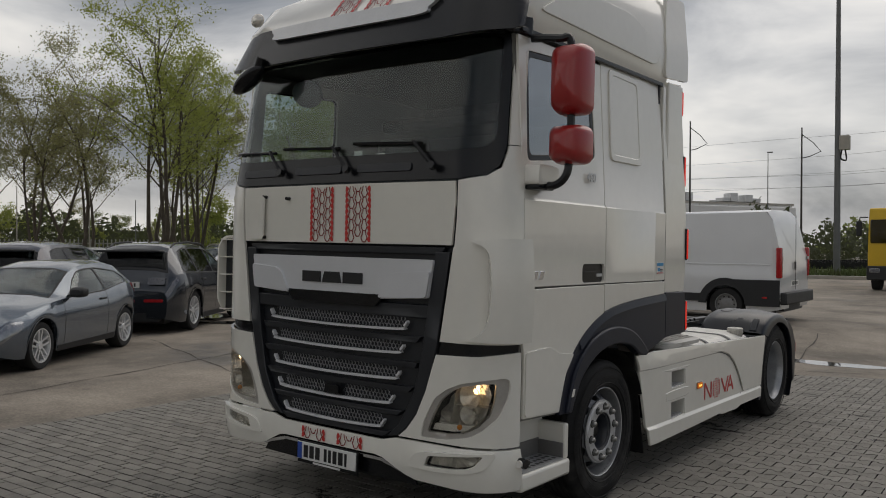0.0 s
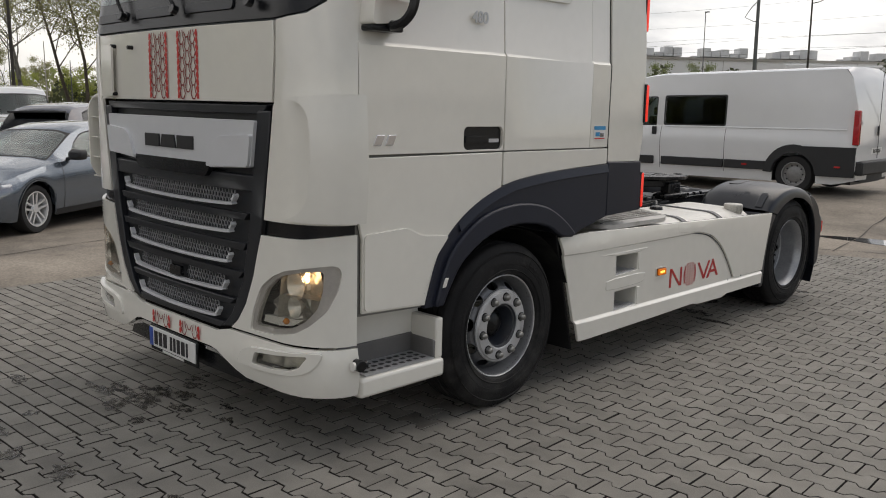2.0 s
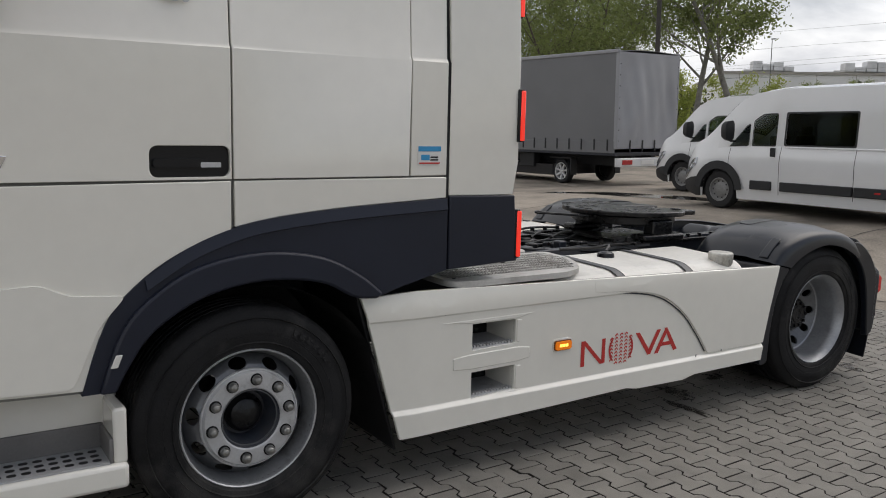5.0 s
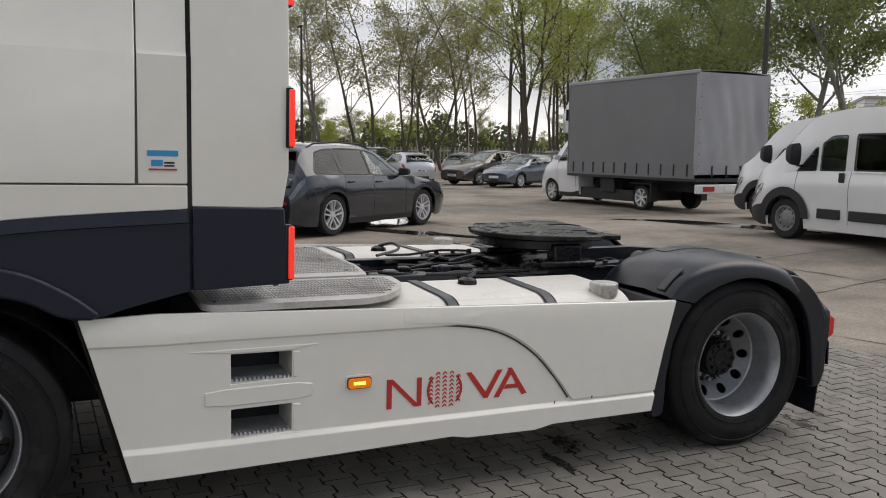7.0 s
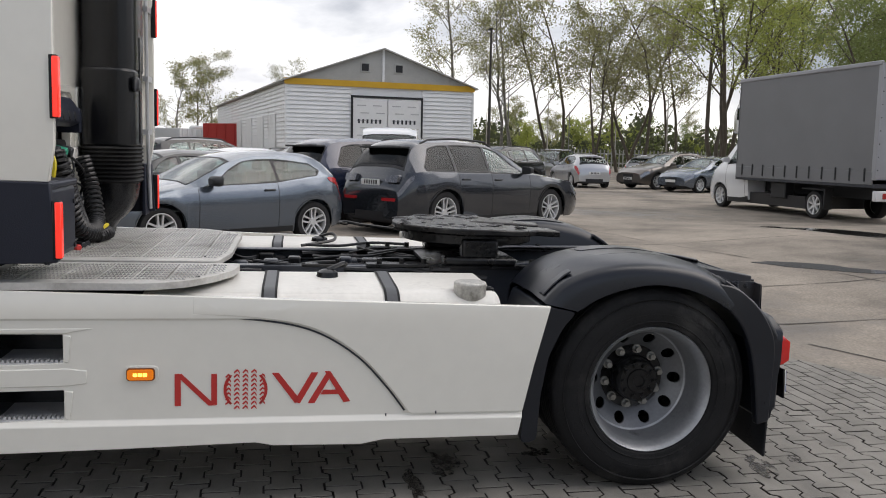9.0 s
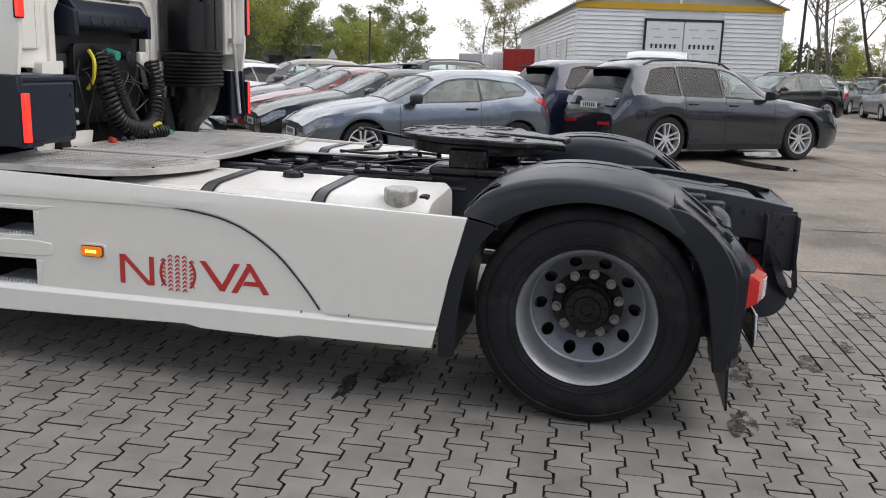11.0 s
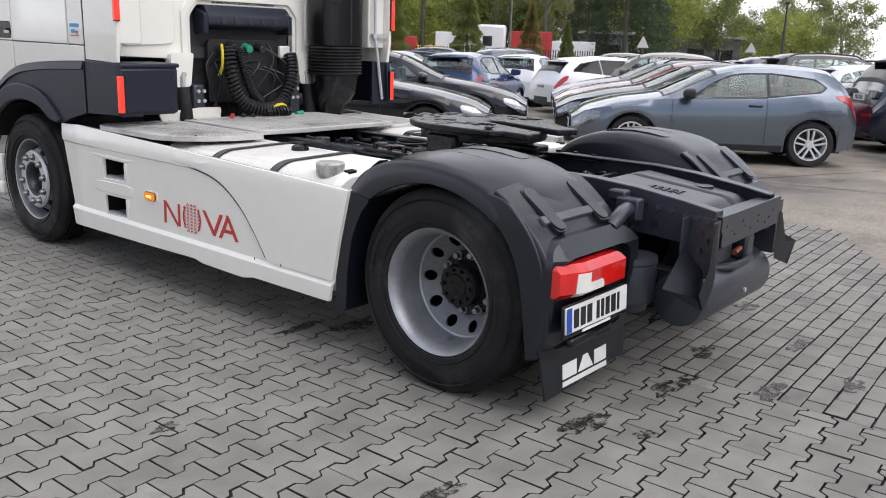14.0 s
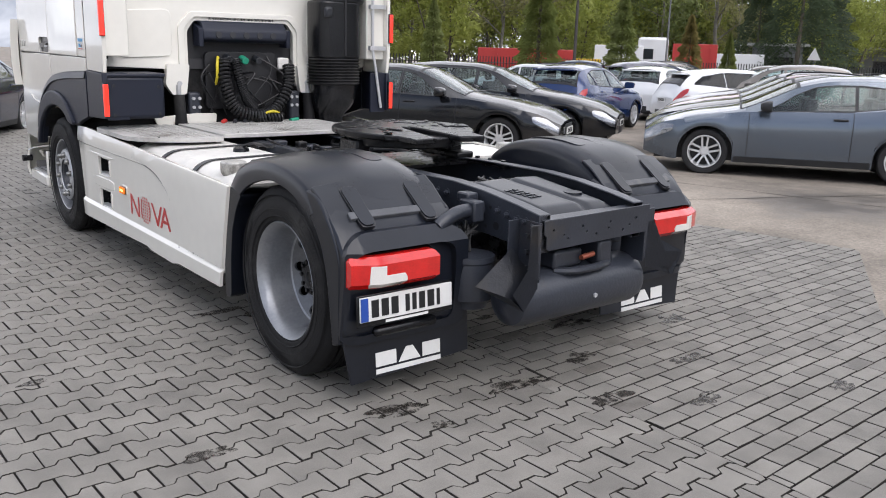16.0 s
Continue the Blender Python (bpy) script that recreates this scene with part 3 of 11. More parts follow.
# maker's badge as three plain dark blocks
for x0, x1, lean in ((-0.27, -0.10, 0.0), (-0.085, 0.085, 0.02), (0.10, 0.265, 0.0)):
    front_panel("badge_block", [(x0 + lean, 1.556), (x0, 1.486), (x1, 1.486), (x1 - lean, 1.556)], M_INK, out=0.022, thick=0.01, bevel=0.002, parent=badge)
M_MESHGREY = mat("grey_grille_mesh", (0.36, 0.36, 0.37), 0.4, metal=0.2)
slats = ((1.235, 0.60), (1.09, 0.575), (0.93, 0.55), (0.777, 0.505), (0.625, 0.44))
for z, w in slats:
    b = 0.035
    line = arc([(-w - 0.012, z + b), (-w + 0.01, z + 0.008), (-w + 0.06, z - 0.012), (0, z - 0.022), (w - 0.06, z - 0.012), (w - 0.01, z + 0.008), (w + 0.012, z + b)], 5)
    back = [(a * (1 - 0.006 / w) if abs(a) > w - 0.03 else a, c + 0.014) for a, c in reversed(line)]
    front_panel("silver_bar", line + back, M_BADGE, out=0.006, thick=0.03, bevel=0.003, parent=grille)
    # open honeycomb above the bar
    hexes = bmesh.new()
    r = 0.0150
    for row in range(3):
        n = int((w - 0.05) / (r * 0.93))
        for k in range(-n, n + 1):
            cx, cz = k * r * 1.86 + (row % 2) * r * 0.93, z + 0.006 + row * r * 1.62
            if abs(cx) > w - 0.035 or (abs(z - 0.777) < 0.01 and abs(cx) < 0.09):
                continue
            ring_o = [hexes.verts.new(nose(cx + r * math.sin(i * math.pi / 3), cz + r * math.cos(i * math.pi / 3), -0.032)) for i in range(6)]
            ring_i = [hexes.verts.new(nose(cx + 0.80 * r * math.sin(i * math.pi / 3), cz + 0.80 * r * math.cos(i * math.pi / 3), -0.026)) for i in range(6)]
            for i in range(6):
                hexes.faces.new((ring_o[i], ring_o[(i + 1) % 6], ring_i[(i + 1) % 6], ring_i[i]))
    mesh = part("honeycomb", hexes, M_MESHGREY, grille, "grey honeycomb mesh")
    mesh["kind"] = "stuff"
sensor = front_panel("radar_cover", rounded(-0.06, 0.06, 0.775, 0.83, 0.01), M_BLACK, out=0.0, thick=0.02, parent=grille)

# -- red tread-print stripes on the bonnet, bumper and roof front
M_REDLINE = mat("dark_red_vinyl", (0.20, 0.018, 0.016), 0.45, vary=0.06)


def tread_print(name, x0, x1, z0, z1, where, cell=0.075):
    """Two jagged red edges and a dark red net of long cells between them."""
    sides, net = (bmesh.new(), bmesh.new()), bmesh.new()
    w = x1 - x0
    n = max(1, round((z1 - z0) / cell))
    dz = (z1 - z0) / n

    def quad(bm, pts):
        bm.faces.new([bm.verts.new(where(a, c)) for a, c in pts])

    def stroke(p, q, t):
        d = Vector((q[0] - p[0], q[1] - p[1])).normalized() * t / 2
        quad(net, [(p[0] - d.y, p[1] + d.x), (p[0] + d.y, p[1] - d.x), (q[0] + d.y, q[1] - d.x), (q[0] - d.y, q[1] + d.x)])
    for i in range(2 * n):
        c, h = z0 + i * dz / 2, dz / 2
        for edge, xe, d in ((sides[0], x0, 1), (sides[1], x1, -1)):
            quad(edge, [(xe, c), (xe + d * 0.016, c), (xe + d * 0.030, c + h * 0.5), (xe, c + h * 0.5)])
            quad(edge, [(xe, c + h * 0.5), (xe + d * 0.030, c + h * 0.5), (xe + d * 0.016, c + h), (xe + d * 0.006, c + h)])
    lanes = 3
    lw = (w - 0.05) / lanes
    for lane in range(lanes):
        xc = x0 + 0.025 + lw * (lane + 0.5)
        for i in range(n):
            c = z0 + i * dz + (dz / 2 if lane % 2 else 0.0)
            pts = [(xc - lw * 0.20, c), (xc + lw * 0.20, c), (xc + lw * 0.48, c + dz * 0.38), (xc + lw * 0.30, c + dz * 0.62), (xc + lw * 0.20, min(z1, c + dz)), (xc - lw * 0.20, min(z1, c + dz)), (xc - lw * 0.30, c + dz * 0.62), (xc - lw * 0.48, c + dz * 0.38)]
            for p, q in ((0, 1), (1, 2), (2, 3), (3, 4), (5, 6), (6, 7), (7, 0)):
                if pts[p][1] <= z1 and pts[q][1] <= z1:
                    stroke(pts[p], pts[q], 0.0075)
    st_ = part(name, net, M_REDLINE, truck, "red tyre-tread print")
    for edge in sides:
        part("print_edge", edge, M_REDGFX, st_)


def on_nose(out):
    return lambda a, z: nose(a, z, out)


for x0, x1 in ((-0.225, -0.01), (0.095, 0.31)):
    tread_print("tread_stripe", x0, x1, 1.75, 2.10, on_nose(0.0025))
    tread_print("tread_stripe", x0 - 0.01, x1 - 0.01, 0.465, 0.54, on_nose(0.030))

# -- number plate at the front, with bars in place of the characters
def number_plate(m, parent, rear=False):
    base = part("number_plate", boxes((-0.26, 0.26, -0.006, 0.004, -0.057, 0.057)), M_PLATE, parent, "white number plate with a blue end strip", bevel=0.003, m=m)
    part("plate_rim", boxes((-0.27, 0.27, 0.0045, 0.016, -0.082, 0.066)), M_BLACK, base, bevel=0.004)
    part("blue_strip", boxes((-0.257, -0.218, -0.009, -0.0065, -0.053, 0.053)), M_EUBLUE, base)
    x = -0.20
    for w in (0.05, 0.05, 0.05, 0.02, 0.035, 0.035, 0.045, 0.05, 0.03):
        if w > 0.025:
            part("plate_bar", boxes((x, x + w - 0.012, -0.009, -0.0065, -0.04, 0.04)), M_INK, base)
        x += w + 0.004
    part("small_print", boxes((-0.12, 0.12, -0.001, 0.003, -0.076, -0.064)), M_PLATE, base)
    return base


number_plate(pose(-0.005, -1.432, 0.378), truck)
front_panel("mount_plate", rounded(-0.845, -0.68, 1.755, 2.05, 0.015), M_WHITE, out=0.034, thick=0.014, bevel=0.004)
for a, z in ((-0.69, 2.045), (-0.69, 1.77), (-0.44, 2.03)):
    p = Vector(nose(a, z, 0.0))
    part("mount_bolt", rod(bmesh.new(), p, p + Vector((0, -0.03, 0)), 0.012), M_GREASE, truck)

# -- windscreen, visor, roof
glass_poly = soften([(-1.213, 2.99), (-1.210, 2.32), (-1.188, 2.20), (-1.12, 2.152), (-0.96, 2.128), (0.96, 2.128), (1.12, 2.152), (1.188, 2.20), (1.210, 2.32), (1.213, 2.99)], 0.02, 2)
inner = soften([(-1.175, 2.97), (-1.165, 2.36), (-1.12, 2.31), (-0.9, 2.295), (0.9, 2.295), (1.12, 2.31), (1.165, 2.36), (1.175, 2.97)], 0.03, 2)
surround = front_panel("windscreen_surround", glass_poly, M_BLACK, out=-0.006, thick=0.03, holes=(inner,), cuts=(2.2, 2.25, 2.6))
ws = front_panel("windscreen", inner, M_GLASS, out=-0.004, thick=0.006, bevel=0, cuts=(2.5, 2.7), label="clear windscreen with dark lower band")
ws.visible_shadow = False
for x in (-0.75, -0.18, 0.40):
    front_panel("scuttle_vent", rounded(x - 0.22, x + 0.22, 2.185, 2.235, 0.02), M_GRILLE, out=0.004, thick=0.016, bevel=0.006)
for x in (-0.52, 0.12, 0.80):
    p0, p1 = Vector(nose(x, 2.20, 0.02)), Vector(nose(x - 0.16, 2.36, 0.03))
    w = new("wiper")
    w.parent = truck
    part("wiper_arm", tube(bmesh.new(), [p0, p0.lerp(p1, 0.5) + Vector((0, -0.01, 0)), p1], 0.011, 6), M_BLACK, w)
    blade = [nose(x - 0.16 + d, 2.36 - 0.012 * (d + 0.30) / 0.3 + 0.0, 0.018) for d in span(-0.50, 0.06, 6)]
    part("wiper_blade", tube(bmesh.new(), blade, 0.010, 6), M_BLACK, w)
    part("wiper_pivot", rod(bmesh.new(), p0, p0 + Vector((0, -0.03, 0.01)), 0.025), M_BLACK, w)


M_VISOR = mat("pale_satin_visor_trim", (0.60, 0.605, 0.61), 0.3, metal=0.25, vary=0.08, scale=5)


def visor_where(a, z):
    f = (z - 2.93) / 0.30
    return nose(a, z, 0.17 - 0.10 * f)


part("sun_visor", plate(soften([(-1.19, 2.98), (-0.9, 2.945), (0.9, 2.945), (1.19, 2.98), (1.22, 3.20), (0.95, 3.235), (-0.95, 3.235), (-1.22, 3.20)], 0.03, 3), visor_where, (0, 0.05, 0.01), (), CA, (3.0, 3.08, 3.15)), M_BLACK, truck, "black sun visor", bevel=0.012)
part("visor_trim", plate(arc([(-0.80, 3.225), (-0.74, 3.175), (-0.6, 3.125), (0.6, 3.115), (0.74, 3.165), (0.80, 3.225)], 5), lambda a, z: visor_where(a, z + 0.015)[:1] + (visor_where(a, z)[1] - 0.03, z), (0, 0.03, 0), (), CA), M_VISOR, truck, "silver visor trim", bevel=0.006)
for s in (-1, 1):
    cap = [(1.17, 3.0), (1.25, 2.98), (1.25, 3.24), (1.17, 3.24)]
    front_panel("visor_end", cap if s > 0 else mirrored(cap), M_BLACK, out=0.03, thick=0.05, bevel=0.012)

roof = bmesh.new()
ring_rows = []
for z, y0, y1, w in ((3.02, -1.20, 1.0, 1.185), (3.06, -1.26, 1.0, 1.20), (3.24, -1.27, 1.0, 1.215), (3.45, -1.10, 1.02, 1.20), (3.62, -0.80, 1.05, 1.17), (3.74, -0.35, 1.05, 1.12), (3.80, 0.1, 1.05, 1.05)):
    pts = []
    for k in span(0, 1, 6):
        a = -w + 0.32 * k
        pts.append((-(w - 0.32 * (1 - math.cos(k * math.pi / 2))), y0 + 0.30 * (1 - math.sin(k * math.pi / 2)), z))
    ring = pts + [(-a, b, c) for a, b, c in reversed(pts)] + [(w, y1, z), (-w, y1, z)]
    ring_rows.append([roof.verts.new(p) for p in ring])
for a, b in zip(ring_rows, ring_rows[1:]):
    for k in range(len(a)):
        j = (k + 1) % len(a)
        roof.faces.new((a[k], a[j], b[j], b[k]))
roof.faces.new(ring_rows[-1])
roof.faces.new(ring_rows[0][::-1])
roof_ob = part("roof", roof, M_WHITE, truck, "white high roof", angle=28)
for s in (-1, 1):
    # a raised pressing and a shadow gap along the roof's side
    part("roof_gutter", boxes((min(s * 1.16, s * 1.20), max(s * 1.16, s * 1.20), -1.10, 0.94, 3.0, 3.03)), M_BLACK, truck, bevel=0.004)
    part("roof_spoiler", plate(soften([(0.93, 3.07), (1.37, 3.10), (1.37, 3.75), (1.02, 3.75), (0.93, 3.4)], 0.03), lambda y, z, s=s: (s * (1.225 - max(0, z - 3.3) * 0.1), y, z), (-s * 0.03, 0, 0), (), (), (3.3, 3.5)), M_WHITE, truck, "white side spoiler", bevel=0.006)
    part("roof_pressing", plate(soften([(-0.95, 3.16), (0.75, 3.13), (0.85, 3.25), (0.3, 3.42), (-0.5, 3.40)], 0.08), lambda y, z, s=s: (s * (1.226 - abs(z - 3.24) * 0.03), y, z), (-s * 0.04, 0, 0), (), (), (3.24,)), M_WHITE, truck, bevel=0.012)
    lamp = bmesh.new()
    bmesh.ops.create_uvsphere(lamp, u_segments=16, v_segments=8, radius=0.05, matrix=Matrix.Translation((s * 0.98, -1.245, 3.34)) @ Matrix.Diagonal((1.3, 0.6, 1, 1)))
    part("roof_lamp", lamp, M_LAMPBODY, truck)
for x0, x1 in ((-0.21, 0.0), (0.09, 0.30)):
    tread_print("tread_stripe", x0, x1, 3.245, 3.60, lambda a, z: (a, -1.274 + max(0, z - 3.24) * 0.81 + max(0, z - 3.45) * 0.95 - 0.006, z))

# -- cab sides
M_SIDEGLASS = glass("side_window_glass", (0.55, 0.60, 0.60), 4.6)
for s in (-1, 1):
    win = soften([(-1.055, 2.245), (-0.195, 2.33), (-0.215, 2.945), (-1.035, 2.905)], 0.05)
    handle = rounded(-0.400, -0.088, 1.515, 1.636, 0.03)
    door = side_panel("door", [(-1.115, 1.504), (-0.081, 1.504), (-0.081, 2.985), (-1.115, 2.985)], M_WHITE, s, holes=(win, handle), label="cab door with glazed window")
    inner_win = soften([(-1.02, 2.285), (-0.235, 2.362), (-0.25, 2.91), (-1.0, 2.87)], 0.05)
    side_panel("window_frame", win, M_BLACK, s, out=-0.006, thick=0.02, holes=(inner_win,), parent=door)
    pane = side_panel("window", inner_win, M_SIDEGLASS if s > 0 else M_GLASS, s, out=-0.01, thick=0.005, bevel=0, parent=door)
    pane.visible_shadow = False
    pull = side_panel("door_handle", handle, M_BLACK, s, out=-0.018, thick=0.01, parent=door, label="black recessed door handle")
    side_panel("handle_bar", rounded(-0.385, -0.17, 1.552, 1.586, 0.012), M_BLACK, s, out=-0.002, thick=0.02, parent=pull, bevel=0.006)
    side_panel("lock", rounded(-0.205, -0.125, 1.552, 1.572, 0.004), M_SILVER, s, out=0.002, thick=0.006, parent=pull, bevel=0.002)
    side_panel("cab_rear_panel", [(-0.073, 1.504), (0.738, 1.504), (0.744, 2.03), (0.744, 3.02), (-0.073, 3.0)], M_WHITE, s)
    side_panel("blind_window", soften([(0.04, 2.37), (0.51, 2.37), (0.50, 2.955), (0.05, 2.965)], 0.05), M_WHITE, s, out=0.007, thick=0.012, bevel=0.006)
    ring_o, ring_i = soften([(0.02, 2.345), (0.53, 2.345), (0.52, 2.98), (0.03, 2.985)], 0.06), soften([(0.062, 2.392), (0.488, 2.392), (0.478, 2.935), (0.072, 2.945)], 0.05)
    side_panel("blind_frame", ring_o, M_WHITE, s, out=0.012, thick=0.016, holes=(ring_i,), bevel=0.005)
    side_panel("cab_rear_trim", [(0.750, 1.504), (0.94, 1.504), (0.94, 3.02), (0.752, 3.02)], M_WHITE, s, out=-0.006)
    lower = [(-1.115, 1.49), (-1.114, 1.20), (-1.088, 1.10), (-1.088, 0.735), (-0.66, 0.715)] + arc([(-0.66, 0.73), (-0.56, 0.98), (-0.42, 1.13), (-0.25, 1.235), (-0.085, 1.30)], 4) + [(-0.085, 1.497)]
    side_panel("step_cover", lower, M_WHITE, s, cuts=(0.9, 1.1))
    # pressed hump above the step
    side_panel("step_cover_pressing", soften([(-1.08, 0.745), (-0.70, 0.73), (-0.60, 0.96), (-0.50, 1.07), (-0.70, 1.085), (-0.80, 1.135), (-1.08, 1.125)], 0.03), M_WHITE, s, out=0.010, thick=0.02, bevel=0.012, cuts=(0.9,))
    side_panel("cab_lower_panel", [(-0.07, 1.497), (-0.07, 1.31)] + arc([(-0.06, 1.312), (0.12, 1.345), (0.45, 1.375), (0.94, 1.40)], 3) + [(0.94, 1.497)], M_WHITE, s, out=-0.002)
    outer = arc([(-0.672, 0.70), (-0.575, 0.975), (-0.43, 1.135), (-0.25, 1.243), (-0.06, 1.312), (0.12, 1.345), (0.45, 1.375), (0.945, 1.398)], 4)
    inner = arc([(0.945, 1.06), (0.70, 1.0), (0.575, 0.965), (0.46, 0.985), (0.30, 1.06), (0.05, 1.09), (-0.20, 1.045), (-0.40, 0.93), (-0.50, 0.80), (-0.555, 0.70)], 4)
    arch = side_panel("wheel_arch", outer + inner, M_TRIM, s, out=0.006, thick=0.05, bevel=0.008, cuts=(0.9, 1.1, 1.2), label="dark grey moulded wheel arch")
    # the upper edge of the arch leans back and catches the sky
    top_line = arc([(-0.43, 1.135), (-0.25, 1.243), (-0.06, 1.312), (0.12, 1.345), (0.45, 1.375), (0.935, 1.398)], 5)
    band, rows_ = bmesh.new(), []
    for (ya, za) in top_line:
        rows_.append([band.verts.new(c) for c in ((s * (TW - 0.006), ya, za), (s * (TW + 0.007), ya, za - 0.004), (s * (TW + 0.020), ya + 0.006, za - 0.050), (s * (TW + 0.004), ya + 0.006, za - 0.056))])
    for p_, q_ in zip(rows_, rows_[1:]):
        for k in range(3):
            band.faces.new((p_[k], p_[k + 1], q_[k + 1], q_[k]))
    bmesh.ops.recalc_face_normals(band, faces=band.faces)
    part("arch_band", band, M_TRIM, arch, angle=25)
    lip = arc([(-0.61, 0.70), (-0.52, 0.94), (-0.38, 1.08), (-0.2, 1.17), (0.05, 1.205), (0.30, 1.17), (0.48, 1.08), (0.60, 0.985)], 4) + arc([(0.565, 0.962), (0.45, 0.98), (0.30, 1.055), (0.05, 1.085), (-0.20, 1.04), (-0.40, 0.925), (-0.50, 0.795), (-0.55, 0.70)], 4)
    side_panel("arch_lip", lip, M_TRIM, s, out=0.032, thick=0.04, bevel=0.012, parent=arch)
    side_panel("arch_reflector", [(-0.572, 0.80), (-0.545, 0.80), (-0.525, 0.85), (-0.55, 0.85)], M_WHITELAMP, s, out=0.037, thick=0.006, parent=arch)
    # liner over the wheel
    lin = bmesh.new()
    prof = [(0.62 * math.cos(radians(a)), 0.46 + 0.60 * math.sin(radians(a))) for a in range(20, 160, 10)]
    for (a, b), (c, d) in zip(prof, prof[1:]):
        vs = [lin.verts.new(p) for p in ((s * 0.55, a, b), (s * 1.24, a, b), (s * 1.24, c, d), (s * 0.55, c, d))]
        lin.faces.new(vs)
    part("arch_liner", lin, M_RUBBER, truck)
    # fairing behind the cab
    fair = part("side_fairing", plate([(0.958, 1.412), (1.335, 1.405), (1.36, 1.56), (1.36, 3.085), (0.958, 3.05)], lambda y, z, s=s: (s * (TW * shrink(z) - 0.008 * (1 if z < 1.56 else 0)), y, z), (-s * 0.03, 0, 0), (), (), (1.56, 2.03)), M_WHITE, truck, "white side fairing behind the cab", bevel=0.005)
    part("fairing_foot", plate([(0.958, 1.06), (1.365, 1.075), (1.34, 1.402), (0.958, 1.408)], lambda y, z, s=s: (s * (TW + 0.002), y, z), (-s * 0.04, 0, 0), (), (), (1.25,)), M_TRIM, fair, "dark grey lower fairing", bevel=0.006)
    for z0, z1 in ((1.088, 1.33), (1.66, 1.913), (2.25, 2.50), (2.83, 3.03), (3.41, 3.61)):
        ex = TW * shrink(0.5 * (z0 + z1)) - max(0.0, z0 - 3.2) * 0.1
        part("edge_lamp", boxes((min(s * (ex - 0.028), s * (ex + 0.008)), max(s * (ex - 0.028), s * (ex + 0.008)), 1.358, 1.384, z0 + 0.006, z1 - 0.006)), M_EDGELAMP, fair, "red edge marker lamp", bevel=0.005)
        part("lamp_housing", boxes((min(s * (ex - 0.032), s * (ex + 0.003)), max(s * (ex - 0.032), s * (ex + 0.003)), 1.346, 1.378, z0, z1)), M_BLACK, fair, bevel=0.004)
    part("fairing_lining", boxes((min(s * 1.06, s * 1.215), max(s * 1.06, s * 1.215), 1.30, 1.325, 1.06, 1.405)), M_TRIM, fair, bevel=0.006)
    part("fairing_inner", boxes((min(s * 1.03, s * 1.215), max(s * 1.03, s * 1.215), 1.02, 1.30, 1.52, 3.05)), M_WHITE, fair, bevel=0.01)
    if s < 0:
        part("fairing_stay", tube(bmesh.new(), [(s * 1.07, 1.33, 3.0), (s * 1.07, 1.34, 1.6), (s * 1.10, 1.34, 1.45), (s * 1.16, 1.34, 1.10)], 0.013, 8), M_SILVER, fair)
    for z in (1.60, 1.95, 2.4) if s < 0 else ():
        part("stay_bracket", boxes((min(s * 1.04, s * 1.2), max(s * 1.04, s * 1.2), 1.315, 1.35, z, z + 0.035)), M_SILVER, fair)
    side_panel("rubber_seal", [(0.938, 1.06), (0.962, 1.06), (0.962, 3.0), (0.938, 3.0)], M_RUBBER, s, out=-0.012, thick=0.02, bevel=0)
    # dark lining behind the shut lines
    side_panel("cab_liner", [(-1.12, 0.72), (-0.62, 0.70), (-0.3, 1.2), (0.94, 1.39), (0.94, 3.0), (-1.12, 3.0)], M_LINER, s, out=-0.024, thick=0.02, holes=(soften([(-1.03, 2.27), (-0.22, 2.35), (-0.24, 2.92), (-1.01, 2.88)], 0.04),), bevel=0)
    # step well behind the bumper
    st = part("cab_step", boxes((min(s * 0.80, s * 1.252), max(s * 0.80, s * 1.252), -1.095, -0.505, 0.30, 0.405)), M_WHITE, truck, "white entry step with grey tread", bevel=0.02)
    part("step_back", boxes((min(s * 0.80, s * 1.04), max(s * 0.80, s * 1.04), -1.09, -0.505, 0.405, 0.72), (min(s * 1.03, s * 1.235), max(s * 1.03, s * 1.235), -0.56, -0.507, 0.40, 0.625)), M_WHITE, st, bevel=0.012)
    tread = boxes((min(s * 1.045, s * 1.235), max(s * 1.045, s * 1.235), -1.05, -0.575, 0.406, 0.413))
    grip = bmesh.new()
    for i in range(9):
        for j in range(3):
            c_ = (s * 1.14 - 0.050 + j * 0.05, -1.015 + i * 0.05)
            slot = soften([(c_[0] - 0.014, c_[1] - 0.017), (c_[0] + 0.014, c_[1] - 0.017), (c_[0] + 0.014, c_[1] + 0.017), (c_[0] - 0.014, c_[1] + 0.017)], 0.012, 3)
            grip.faces.new([grip.verts.new((p_, q_, 0.4138)) for p_, q_ in slot])
    part("step_tread", tread, M_SILVER, st)
    part("tread_hole", grip, M_INK, st)["kind"] = "stuff"
    part("step_tub", boxes((min(s * 1.036, s * 1.050), max(s * 1.036, s * 1.050), -1.085, -0.562, 0.400, 0.515), (min(s * 1.04, s * 1.228), max(s * 1.04, s * 1.228), -0.575, -0.558, 0.400, 0.505), (min(s * 1.04, s * 1.20), max(s * 1.04, s * 1.20), -1.09, -1.075, 0.400, 0.47)), M_STEPGREY, st, "grey plastic step tub", bevel=0.006)
    part("side_lamp", rod(bmesh.new(), (s * 1.22, -1.135, 0.495), (s * 1.31, -1.135, 0.495), 0.03), M_BLACK, truck, bevel=0.004)
    part("side_lamp_lens", rod(bmesh.new(), (s * 1.28, -1.175, 0.495), (s * 1.28, -1.16, 0.495), 0.022), M_WHITELAMP, truck)
